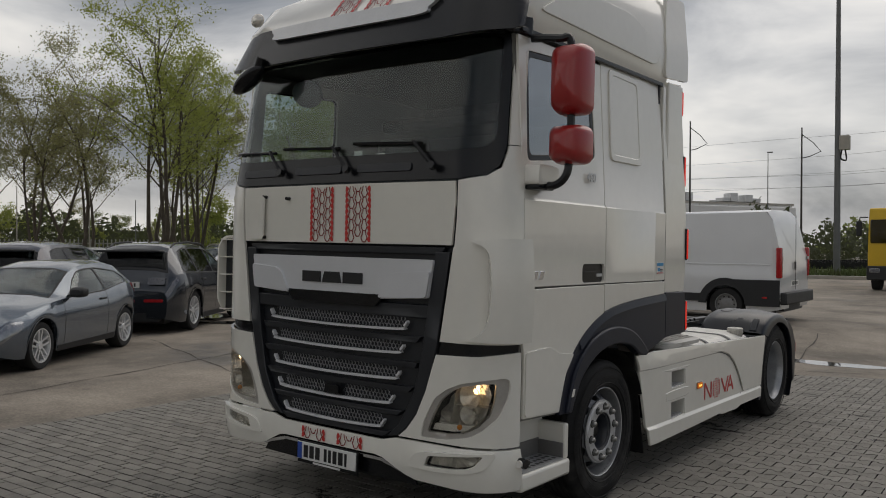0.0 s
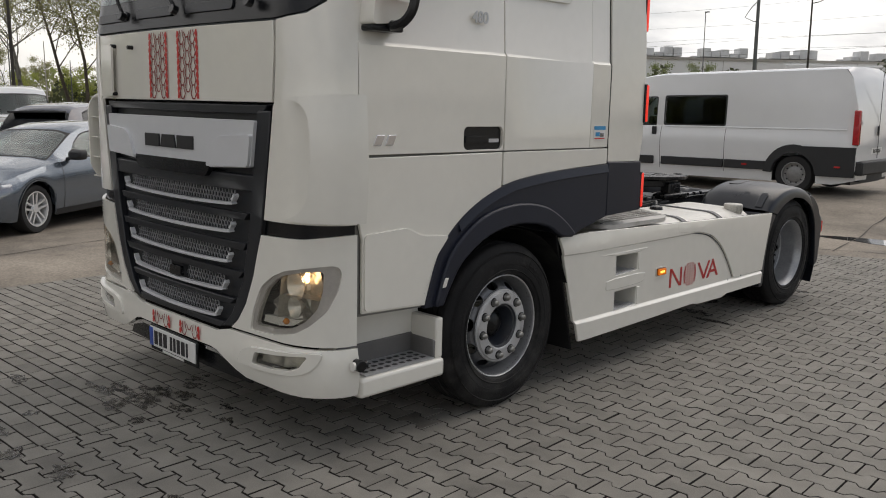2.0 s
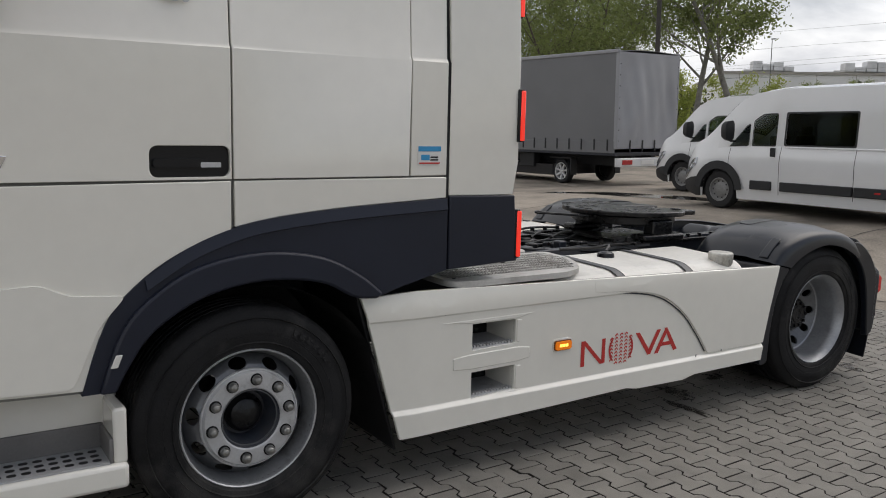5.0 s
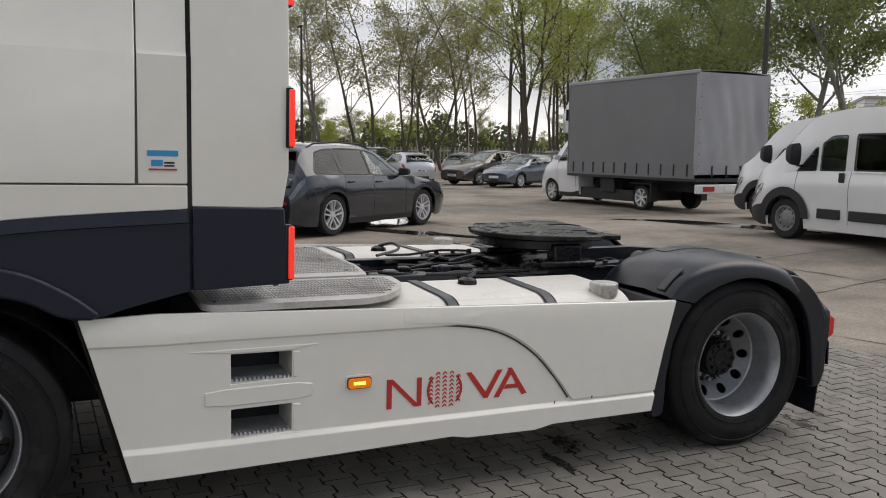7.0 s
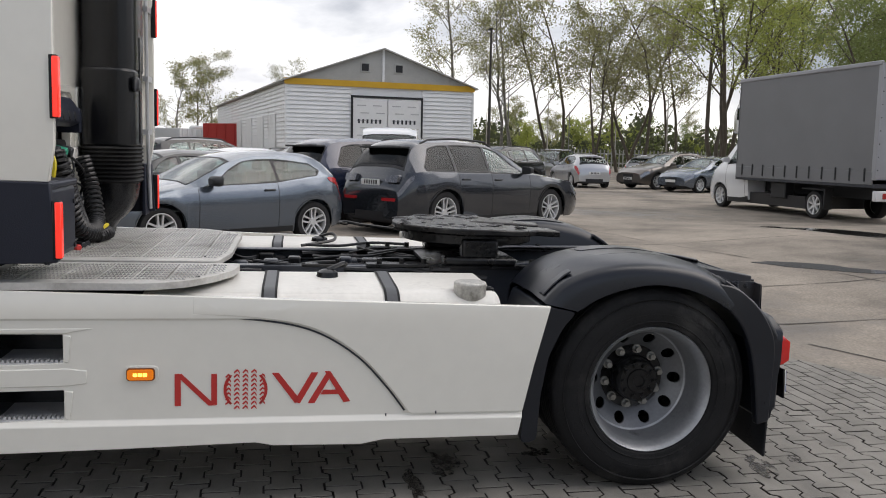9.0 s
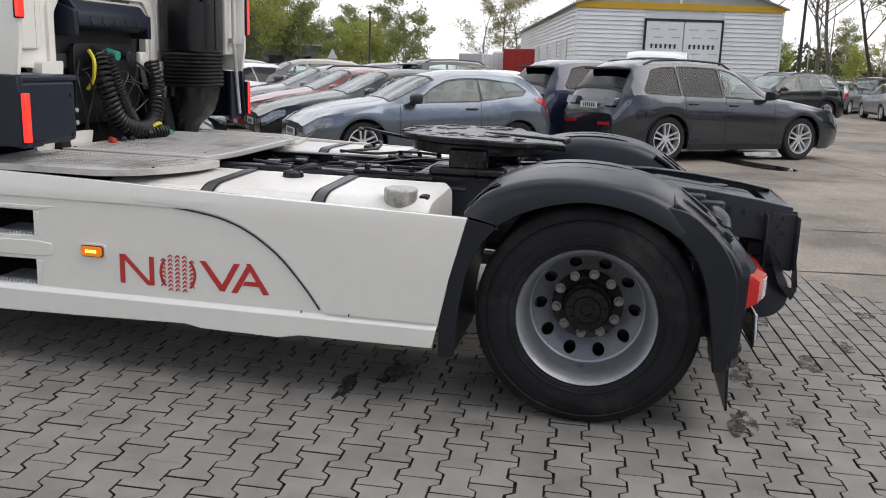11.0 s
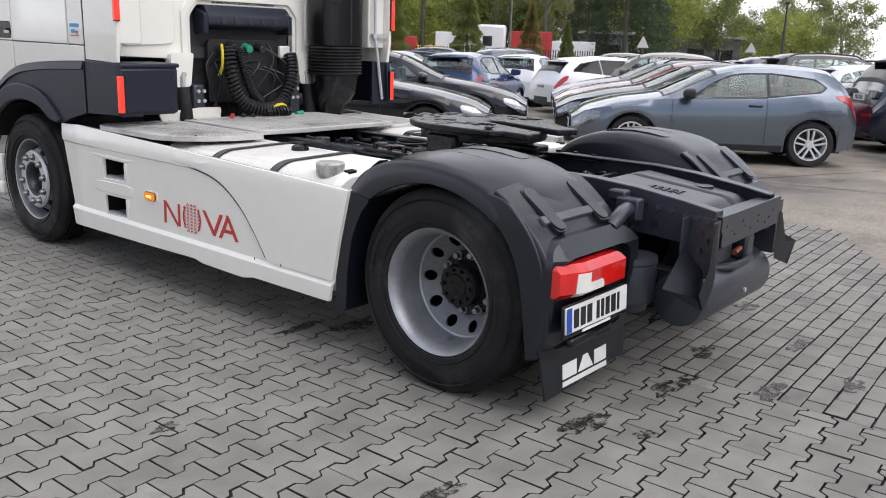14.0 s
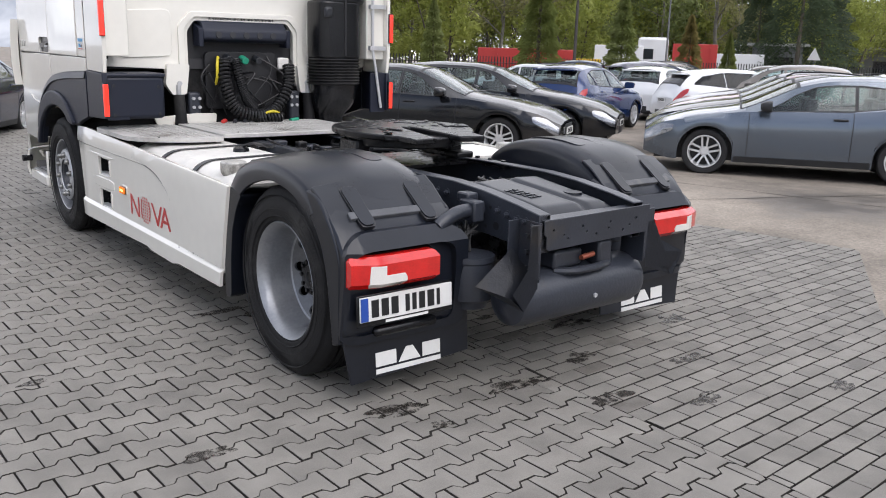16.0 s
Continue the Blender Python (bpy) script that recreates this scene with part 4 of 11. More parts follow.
    part("side_lamp_tail", rod(bmesh.new(), (s * 1.29, -1.11, 0.495), (s * 1.29, -1.095, 0.495), 0.020), M_BLACK, truck)
    # mirrors: on the far door they are folded away behind the pillar
    if s < 0:
        continue
    mr = new("door_mirror")
    mr.parent = truck
    mr["label"] = "pair of dark red mirror shells on a black arm"
    for x0, x1, z0, z1, nm in ((1.33, 1.545, 2.512, 2.925, "main_mirror"), (1.325, 1.545, 2.225, 2.455, "wide_mirror")):
        bm = bmesh.new()
        cx, cz = (x0 + x1) / 2, (z0 + z1) / 2
        rows = []
        for d, f in ((0.10, 0.97), (0.06, 1.0), (0.0, 0.98), (-0.06, 0.88), (-0.10, 0.62), (-0.115, 0.25)):
            o = rounded(cx - (x1 - x0) / 2 * f, cx + (x1 - x0) / 2 * f, cz - (z1 - z0) / 2 * f, cz + (z1 - z0) / 2 * f, 0.055 * f, 4)
            rows.append([bm.verts.new((s * a, -0.95 + d, b)) for a, b in o])
        for a, b in zip(rows, rows[1:]):
            for k in range(len(a)):
                j = (k + 1) % len(a)
                bm.faces.new((a[k], a[j], b[j], b[k]))
        bm.faces.new(rows[-1])
        bm.faces.new(rows[0])
        shell = part(nm, bm, M_RED, mr, "dark red mirror shell", angle=50)
        part("mirror_glass", boxes((min(s * (x0 + 0.02), s * (x1 - 0.02)), max(s * (x0 + 0.02), s * (x1 - 0.02)), -0.852, -0.846, z0 + 0.03, z1 - 0.03)), M_CHROME, shell)
    arm = tube(bmesh.new(), curve([(s * 1.20, -1.0, 2.145), (s * 1.34, -0.98, 2.10), (s * 1.42, -0.95, 2.16), (s * 1.43, -0.93, 2.3), (s * 1.43, -0.92, 2.6), (s * 1.42, -0.92, 2.94), (s * 1.36, -0.95, 2.965), (s * 1.2, -1.0, 2.975)], 6), 0.024, 8)
    part("mirror_arm", arm, M_BLACK, mr)
    foot = plate(soften([(-1.10, 2.10), (-0.86, 2.125), (-0.86, 2.215), (-1.085, 2.225)], 0.03), lambda y, z, s=s: (s * 1.325, y, z), (-s * 0.11, 0, 0))
    part("foot_pad", boxes((min(s * 1.22, s * 1.318), max(s * 1.22, s * 1.318), -1.09, -0.90, 2.075, 2.105)), M_BLACK, mr, bevel=0.01)
    part("mirror_foot", foot, M_WHITE, mr, bevel=0.012)
kerb = bmesh.new()
bmesh.ops.create_uvsphere(kerb, u_segments=20, v_segments=12, radius=1.0, matrix=pose(-0.83, -1.44, 2.862, 0, -29, 0) @ Matrix.Diagonal((0.165, 0.075, 0.055, 1)))
rod(kerb, (-0.74, -1.44, 2.90), (-0.70, -1.44, 3.0), 0.035)
part("kerb_mirror", kerb, M_BLACK, truck)

# small badges on the driver's side: plain slanted shapes, and the power figure
for y0, y1 in ((-1.03, -0.965), (-0.955, -0.89)):
    side_panel("model_badge", [(y0, 1.548), (y1 - 0.015, 1.548), (y1 + 0.01, 1.598), (y0 + 0.022, 1.598)], M_CHROME, 1, out=0.006, thick=0.008, bevel=0.002)


def text(body, size, m, material, parent, name, depth=0.002, bold=0.0):
    cu = bpy.data.curves.new(name, "FONT")
    cu.body, cu.size, cu.extrude, cu.align_x, cu.align_y, cu.offset = body, size, depth, "CENTER", "CENTER", bold
    ob = bpy.data.objects.new(name, cu)
    scene.collection.objects.link(ob)
    bpy.context.view_layer.update()
    me = bpy.data.meshes.new_from_object(ob.evaluated_get(bpy.context.evaluated_depsgraph_get()))
    bpy.data.objects.remove(ob)
    bpy.data.curves.remove(cu)
    me.materials.clear()
    me.materials.append(material)
    res = new(name, me)
    if parent:
        res.parent = parent
    res.matrix_basis = m
    return res


text("480", 0.082, pose(1.243, -0.29, 2.20, 90, 0, 90), M_SILVER, truck, "power_figure", bold=0.002)
lab = side_panel("label_sticker", rounded(0.785, 0.905, 1.555, 1.64, 0.004), M_PLATE, 1, out=-0.003, thick=0.003, bevel=0, label="small blue and white sticker")
for y0, y1, z0, z1, m_ in ((0.785, 0.905, 1.615, 1.638, M_BLUELAB), (0.80, 0.845, 1.575, 1.60, M_BLUELAB), (0.85, 0.89, 1.585, 1.592, M_INK), (0.85, 0.89, 1.573, 1.58, M_INK), (0.79, 0.90, 1.558, 1.565, M_REDGFX)):
    side_panel("sticker_bar", [(y0, z0), (y1, z0), (y1, z1), (y0, z1)], m_, 1, out=-0.0015, thick=0.002, bevel=0, parent=lab)

# -- cab back wall and inside
hole = soften([(-0.47, 1.20), (0.47, 1.20), (0.47, 1.79), (-0.47, 1.79)], 0.09)
back_outline = [(-1.20, 1.44), (-0.66, 1.42), (-0.62, 1.29), (-0.50, 1.27), (-0.47, 1.40), (-0.47, 1.72), (-0.41, 1.80), (0.41, 1.80), (0.47, 1.72), (0.47, 1.40), (0.50, 1.27), (0.62, 1.29), (0.66, 1.42), (1.20, 1.44), (1.20, 3.02), (-1.20, 3.02)]
back = part("cab_back", plate(soften(back_outline, 0.025, 3), lambda a, z: (a, 1.0, z), (0, -0.05, 0), (), (), (1.9,)), M_WHITE, truck, "white pressed back wall of the cab", bevel=0.012)
for s in (-1, 1):
    part("back_pressing", plate(soften([(0.60, 1.52), (1.02, 1.50), (1.02, 1.86), (0.60, 1.88)], 0.06), lambda a, z, s=s: (s * a, 1.012, z), (0, -0.02, 0)), M_WHITE, back, bevel=0.01)
    part("mount_bracket", plate(soften([(0.48, 1.46), (0.66, 1.46), (0.68, 1.30), (0.62, 1.215), (0.51, 1.225)], 0.02), lambda a, z, s=s: (s * a, 1.05, z), (0, -0.06, 0)), M_WHITE, back, bevel=0.006)
    part("bracket_bolt", rod(bmesh.new(), (s * 0.57, 1.045, 1.31), (s * 0.57, 1.065, 1.31), 0.02, seg=6), M_SILVER, back)
part("hole_rim", plate(soften([(-0.55, 1.44), (-0.55, 1.76), (-0.45, 1.87), (0.45, 1.87), (0.55, 1.76), (0.55, 1.44), (0.50, 1.44), (0.50, 1.74), (0.42, 1.83), (-0.42, 1.83), (-0.50, 1.74), (-0.50, 1.44)], 0.03), lambda a, z: (a, 1.02, z), (0, -0.03, 0)), M_WHITE, back, bevel=0.012)
part("back_grab_rail", tube(bmesh.new(), curve([(1.08, 1.03, 2.3), (1.08, 1.07, 2.2), (1.06, 1.07, 1.75), (1.10, 1.05, 1.60), (1.12, 1.02, 1.50)], 5), 0.015, 8), M_BLACK, truck)
part("cab_floor", boxes((-1.2, 1.2, -1.15, 0.97, 1.42, 1.50)), M_INTERIOR, truck)
part("engine_tunnel", boxes((-0.46, 0.46, -1.2, 0.95, 0.70, 1.42)), M_RUBBER, truck)
# unseen boxes below the engine, added to darken the paving under the truck
part("engine_undertray", boxes((-0.50, 0.50, -1.05, -0.22, 0.30, 0.62), (-0.30, 0.30, 0.20, 1.0, 0.34, 0.70), (-0.92, 0.92, -1.16, -0.62, 0.36, 0.50)), M_RUBBER, truck, bevel=0.04)
part("inner_back_wall", boxes((-1.18, 1.18, 0.90, 0.93, 1.5, 3.05)), M_INTERIOR, truck)
part("headlining", boxes((-1.16, 1.16, -1.14, 0.92, 3.0, 3.015)), M_INTERIOR, truck)
part("bunk", boxes((-1.15, 1.15, 0.15, 0.88, 1.9, 2.05), (-1.15, 1.15, 0.3, 0.9, 2.72, 2.82)), M_INTERIOR, truck, bevel=0.03)
part("dashboard", boxes((-1.15, 1.15, -1.20, -0.78, 1.6, 2.16), (0.35, 1.05, -0.95, -0.72, 2.0, 2.22)), M_DASH, truck, bevel=0.04)
for s in (-1, 1):
    part("cab_seat", boxes((s * 0.68 - 0.26, s * 0.68 + 0.26, -0.30, 0.12, 1.75, 1.95), (s * 0.68 - 0.25, s * 0.68 + 0.25, 0.0, 0.14, 1.9, 2.62)), M_INTERIOR, truck, bevel=0.05)
part("steering_wheel", tube(bmesh.new(), [(0.66 + 0.22 * math.cos(k), -0.62 + 0.10 * math.sin(k), 2.16 + 0.19 * math.sin(k)) for k in span(0, math.tau, 24)], 0.016, 6), M_DASH, truck)
card = boxes((-0.10, -0.03, -1.13, -1.125, 2.325, 2.36), (0.10, 0.17, -1.13, -1.125, 2.31, 2.335))
part("dash_card", card, M_PLATE, truck)
mirror_in = bmesh.new()
bmesh.ops.create_uvsphere(mirror_in, u_segments=14, v_segments=8, radius=0.14, matrix=pose(-0.62, -1.08, 2.80, 0, 15, 0) @ Matrix.Diagonal((1.1, 0.4, 0.7, 1)))
part("kerb_view_mirror", mirror_in, M_DASH, truck)


# -- wheels
M_NUT = mat("dull_steel_nut", (0.30, 0.30, 0.29), 0.3, metal=0.9, vary=0.2, scale=20, fine=80)


def truck_tyre(parent, x0, x1, y, z, r=0.488):
    w = x1 - x0
    prof = [(x0 + 0.045, 0.290), (x0 + 0.012, 0.315), (x0 + 0.002, 0.365), (x0 + 0.006, 0.415), (x0 + 0.022, 0.458), (x0 + 0.036, r - 0.008), (x0 + 0.05, r)]
    grooves = []
    for k in range(4):
        c = x0 + 0.05 + (w - 0.10) * (k + 1) / 5
        grooves += [(c - 0.006, r), (c - 0.005, r - 0.014), (c + 0.005, r - 0.014), (c + 0.006, r)]
    prof = prof + grooves + [(x0 + x1 - a, b) for a, b in reversed(prof)]
    bm = lathe(bmesh.new(), prof, 72, "x", (0, y, z), closed=True)
    # the tread flattens where it meets the paving
    for v in bm.verts:
        v.co.z = max(v.co.z, 0.001)
    t = part("tyre", bm, M_RUBBER, parent, "worn black tyre")
    ribs = bmesh.new()
    for k in range(60):
        a = k * math.tau / 60
        if math.sin(a) < -0.9:
            continue
        for xs, d in ((x0 + 0.034, 1), (x1 - 0.034, -1)):
            c, s_ = math.cos(a), math.sin(a)
            c2, s2 = math.cos(a + 0.05), math.sin(a + 0.05)
            p = [(xs, y + (r - 0.035) * c, z + (r - 0.035) * s_), (xs + d * 0.045, y + (r + 0.002) * c, z + (r + 0.002) * s_), (xs + d * 0.045, y + (r + 0.002) * c2, z + (r + 0.002) * s2), (xs, y + (r - 0.035) * c2, z + (r - 0.035) * s2)]
            vs = [ribs.verts.new(q) for q in p]
            ribs.faces.new(vs)
    part("shoulder_block", ribs, M_RUBBER, t)["kind"] = "stuff"
    for rr in (0.335, 0.372, 0.44):
        for xs in (x0 + 0.004, x1 - 0.004):
            ring_bm = lathe(bmesh.new(), [(xs - 0.003, rr - 0.004), (xs + 0.003 * (1 if xs > 0.5 * (x0 + x1) else -1), rr), (xs - 0.003, rr + 0.004)], 60, "x", (0, y, z))
            part("sidewall_ring", ring_bm, M_RUBBER, t)
    # raised moulded bars where the maker's marks stand
    marks = bmesh.new()
    for a0 in (0.5, 2.5, 4.2):
        for k in range(7):
            a, half = a0 + k * 0.095, 0.034 if k % 3 else 0.022
            for xs, d in ((x0, -1), (x1, 1)):
                ring_ = []
                for rr, da in ((0.392, -half), (0.392, half), (0.422, half), (0.422, -half)):
                    ring_.append(marks.verts.new((xs + d * (0.0035 if rr < 0.4 else -0.0045), y + rr * math.cos(a + da), z + rr * math.sin(a + da))))
                marks.faces.new(ring_)
    part("sidewall_mark", marks, M_RUBBER, t)["kind"] = "stuff"


def hub_nuts(parent, x, y, z, s, r=0.167, n=10, length=0.035, material=None):
    for k in range(n):
        a = k * math.tau / n + 0.17
        p = Vector((x, y + r * math.cos(a), z + r * math.sin(a)))
        bm = bmesh.new()
        rod(bm, p, p + Vector((s * 0.008, 0, 0)), 0.023, seg=12)
        rod(bm, p, p + Vector((s * length, 0, 0)), 0.0165, 0.015, seg=6)
        part("wheel_nut", bm, material or M_CHROME, parent)


def front_wheel(s):
    w = new("front_wheel")
    w.parent = truck
    y, z = 0.0, 0.484
    truck_tyre(w, *( (0.925, 1.24) if s > 0 else (-1.24, -0.925)), y, z)
    rim = part("rim", lathe(bmesh.new(), [(s * 0.95, 0.27), (s * 1.10, 0.266), (s * 1.135, 0.272), (s * 1.175, 0.284), (s * 1.198, 0.291), (s * 1.210, 0.294), (s * 1.215, 0.299), (s * 1.210, 0.305), (s * 1.195, 0.308)], 64, "x", (0, y, z)), M_RIMIN, w, "silver steel rim with ten nuts")
    holes = []
    for k in range(10):
        a0 = (k + 0.5) * math.tau / 10 + 0.17
        oval = [(0.238 + 0.021 * math.cos(q), 0.165 * math.sin(q)) for q in span(0, math.tau, 15)[:-1]]
        holes.append([(r_ * math.cos(a0 + o), r_ * math.sin(a0 + o)) for r_, o in oval])

    def dish(a, b):
        r = math.hypot(a, b)
        x = 1.203 if r < 0.212 else (1.203 - (r - 0.212) * 1.35)
        return (s * x, y + a, z + b)
    bm = plate(disc(0, 0, 0.270, 60), dish, (-s * 0.010, 0, 0), holes + [disc(0, 0, 0.12, 30)])
    part("wheel_disc", bm, M_DISC, rim, angle=50)
    part("rim_edge", lathe(bmesh.new(), [(s * 1.2135, 0.2955), (s * 1.2175, 0.300), (s * 1.2135, 0.3045)], 64, "x", (0, y, z)), M_SILVER, rim)
    part("disc_ring", lathe(bmesh.new(), [(s * 1.198, 0.217), (s * 1.206, 0.215), (s * 1.207, 0.210), (s * 1.204, 0.208), (s * 1.208, 0.205), (s * 1.217, 0.200), (s * 1.218, 0.136), (s * 1.215, 0.131), (s * 1.209, 0.129)], 60, "x", (0, y, z)), M_SILVER, rim, angle=25)
    part("hub_well", lathe(bmesh.new(), [(s * 1.213, 0.130), (s * 1.205, 0.124), (s * 1.15, 0.108), (s * 1.11, 0.098), (s * 1.11, 0.0)], 36, "x", (0, y, z)), M_FRAME, w, "dark hub well")
    part("hub_cap", lathe(bmesh.new(), [(s * 1.11, 0.085), (s * 1.13, 0.083), (s * 1.14, 0.070), (s * 1.15, 0.066), (s * 1.165, 0.040), (s * 1.168, 0.0)], 30, "x", (0, y, z)), M_GREASE, w, "greasy dark hub cap")
    for k in range(10):
        a = k * math.tau / 10 + 0.17
        p = Vector((s * 1.217, y + 0.171 * math.cos(a), z + 0.171 * math.sin(a)))
        part("nut_seat", rod(bmesh.new(), p, p + Vector((s * 0.003, 0, 0)), 0.027, 0.026, seg=18), M_GREASE, rim)
        part("wheel_nut", lathe(bmesh.new(), [(s * 0.0, 0.021), (s * 0.014, 0.0205), (s * 0.024, 0.018), (s * 0.031, 0.012), (s * 0.034, 0.0)], 14, "x", tuple(p)), M_NUT, rim)


def rear_wheel(s):
    w = new("rear_wheel")
    w.parent = truck
    y, z = 4.0, 0.484
    for x0 in (0.925, 0.585):
        truck_tyre(w, *((x0, x0 + 0.305) if s > 0 else (-x0 - 0.305, -x0)), y, z)
    rim = part("rim", lathe(bmesh.new(), [(s * 1.205, 0.308), (s * 1.214, 0.302), (s * 1.206, 0.294), (s * 1.19, 0.284), (s * 1.165, 0.272), (s * 1.145, 0.27), (s * 1.06, 0.264), (s * 1.035, 0.258), (s * 1.027, 0.248)], 60, "x", (0, y, z)), M_RIM, w, "grey deep-dish rim")
    holes = [disc(0.212 * math.cos(k * math.tau / 10), 0.212 * math.sin(k * math.tau / 10), 0.028, 14) for k in range(10)]

    def dish(a, b):
        r = math.hypot(a, b)
        x = 0.965 + max(0.0, r - 0.165) * 0.75
        return (s * x, y + a, z + b)
    part("wheel_disc", plate(disc(0, 0, 0.25, 60), dish, (-s * 0.012, 0, 0), holes + [disc(0, 0, 0.163, 30)]), M_DISC, rim, angle=50)
    part("hub", lathe(bmesh.new(), [(s * 0.92, 0.118), (s * 0.985, 0.116), (s * 0.995, 0.108), (s * 1.045, 0.106), (s * 1.058, 0.095), (s * 1.06, 0.062), (s * 1.066, 0.058), (s * 1.066, 0.03), (s * 1.060, 0.026), (s * 1.060, 0.0)], 32, "x", (0, y, z)), M_GREASE, w, "black ribbed hub")
    # dark steel here puts the shade round the hub into the colour
    part("bolt_circle", lathe(bmesh.new(), [(s * 0.962, 0.166), (s * 0.958, 0.158), (s * 0.958, 0.10), (s * 0.945, 0.10)], 40, "x", (0, y, z)), M_GREASE, rim)
    part("brake_drum", lathe(bmesh.new(), [(s * 0.925, 0.0), (s * 0.925, 0.235), (s * 0.70, 0.238)], 40, "x", (0, y, z)), M_GREASE, w)
    hub_nuts(rim, s * 0.958, y, z, s, r=0.142, length=0.036, material=M_NUT)
    for k in range(10):
        a = k * math.tau / 10
        p = Vector((s * 1.05, y + 0.080 * math.cos(a), z + 0.080 * math.sin(a)))
        part("hub_bolt", rod(bmesh.new(), p, p + Vector((s * 0.022, 0, 0)), 0.011, seg=6), M_GREASE, w)


for s in (1, -1):
    front_wheel(s)
    rear_wheel(s)
part("front_axle", rod(bmesh.new(), (-0.95, 0, 0.44), (0.95, 0, 0.44), 0.06), M_GREASE, truck)
part("rear_axle", rod(bmesh.new(), (-0.95, 4, 0.484), (0.95, 4, 0.484), 0.09), M_GREASE, truck)
diff = bmesh.new()
bmesh.ops.create_uvsphere(diff, u_segments=16, v_segments=10, radius=0.24, matrix=Matrix.Translation((0, 4, 0.484)))
part("differential", diff, M_GREASE, truck)

# -- side skirts
def skirt(s):
    step_holes = [[(1.112, 0.645), (1.112, 0.778), (1.377, 0.776), (1.377, 0.655)], [(1.112, 0.402), (1.112, 0.534), (1.377, 0.538), (1.377, 0.412)]]
    outline = [(0.515, 0.955), (0.555, 0.82), (0.705, 0.268), (0.95, 0.272), (1.6, 0.283), (2.16, 0.297), (2.24, 0.282), (2.62, 0.277), (2.72, 0.297), (3.337, 0.30), (3.40, 0.62), (3.47, 0.897), (2.0, 0.935), (0.80, 0.968)]
    X = 1.252

    def crease(z):
        return 0.78 + (0.955 - z) * 0.02

    def skin(y, z):
        x = X
        if y < crease(z):
            x -= (crease(z) - y) * 0.09
        if z < 0.385:
            x += 0.020
        elif z < 0.405:
            x += 0.020 * (0.405 - z) / 0.02
        if 0.845 <= z:
            x += 0.008
        if z > 0.88:
            x -= (z - 0.88) * 0.2
        return (s * x, y, z)
    sk = part("side_skirt", plate(outline, skin, (-s * 0.022, 0, 0), step_holes, (0.62, 0.66, 0.70, 0.74, 0.78, 0.82, 0.86, 0.90, 0.94, 1.0), (0.385, 0.405, 0.52, 0.62, 0.72, 0.835, 0.845, 0.88, 0.93)), M_WHITE, truck, "white moulded side skirt with two step openings", bevel=0.005)
    arch_line = arc([(0.90, 0.858), (1.9, 0.848), (2.2, 0.832), (2.42, 0.785), (2.60, 0.68), (2.73, 0.55), (2.825, 0.425)], 5)
    over = [(1.90, 0.862), (1.90, 0.936), (2.4, 0.9225), (3.468, 0.8955), (3.40, 0.62), (3.356, 0.412)] + [(2.84, 0.412)] + arc([(2.825, 0.425), (2.725, 0.555), (2.595, 0.69), (2.415, 0.798), (2.185, 0.846), (1.9, 0.862)], 5)
    part("skirt_pressing", plate(over, lambda y, z: (s * (X + 0.0085 + 0.0045 * min(1.0, max(0.0, (y - 1.9) / 0.35)) - max(0, z - 0.88) * 0.2), y, z), (-s * 0.02, 0, 0), (), (2.0, 2.1, 2.25, 2.5, 3.0), (0.62, 0.88)), M_WHITE, sk, bevel=0.008)
    part("skirt_groove", arc_line_band(2.2, s, X + 0.0035), M_FRAME, sk)
    # black flap between the wheel and the skirt
    part("mud_flap", plate([(0.58, 0.20), (1.205, 0.20), (1.205, 0.98), (0.58, 1.0)], lambda x, z: (s * x, 0.50 + (0.955 - z) * 0.27, z), (0, 0.015, 0), (), (), (0.4, 0.6, 0.8)), M_RUBBER, sk, "black rubber mud flap", bevel=0.004)
    # raised bar between the steps, and tapering ledges over and under them
    out_by = lambda d: (lambda y, z: (s * (X + d), y, z))
    for ledge, d in (([(1.00, 0.560), (1.10, 0.552), (1.39, 0.556), (1.47, 0.566), (1.47, 0.622), (1.39, 0.632), (1.10, 0.628), (1.00, 0.618)], 0.005), ([(0.93, 0.800), (1.10, 0.782), (1.39, 0.780), (1.50, 0.802)], 0.004), ([(1.02, 0.384), (1.56, 0.396), (1.39, 0.408), (1.10, 0.398)], 0.004), ([(1.382, 0.414), (1.40, 0.410), (1.415, 0.534), (1.382, 0.536)], 0.006), ([(1.382, 0.658), (1.40, 0.655), (1.41, 0.772), (1.382, 0.774)], 0.006)):
        part("step_ledge", plate(ledge, out_by(d), (-s * 0.014, 0, 0)), M_WHITE, sk, bevel=0.004)
    for z0 in (0.405, 0.648):
        st = part("step_well", boxes((min(s * 0.98, s * 1.0), max(s * 0.98, s * 1.0), 1.08, 1.40, z0 - 0.02, z0 + 0.16), (min(s * 0.99, s * 1.235), max(s * 0.99, s * 1.235), 1.085, 1.108, z0 - 0.02, z0 + 0.15), ), M_BLACK, sk)
        part("step_jamb", boxes((min(s * 1.0, s * 1.24), max(s * 1.0, s * 1.24), 1.378, 1.40, z0 - 0.02, z0 + 0.15)), M_WHITE, st)
        tr = boxes((min(s * 1.0, s * 1.238), max(s * 1.0, s * 1.238), 1.10, 1.39, z0 - 0.03, z0 + 0.006))
        for i in range(14):
            box(tr, min(s * 1.20, s * 1.236), max(s * 1.20, s * 1.236), 1.115 + i * 0.019, 1.125 + i * 0.019, z0 + 0.006, z0 + 0.016)
        part("step_tread", tr, M_SILVER, st, "ribbed metal tread")
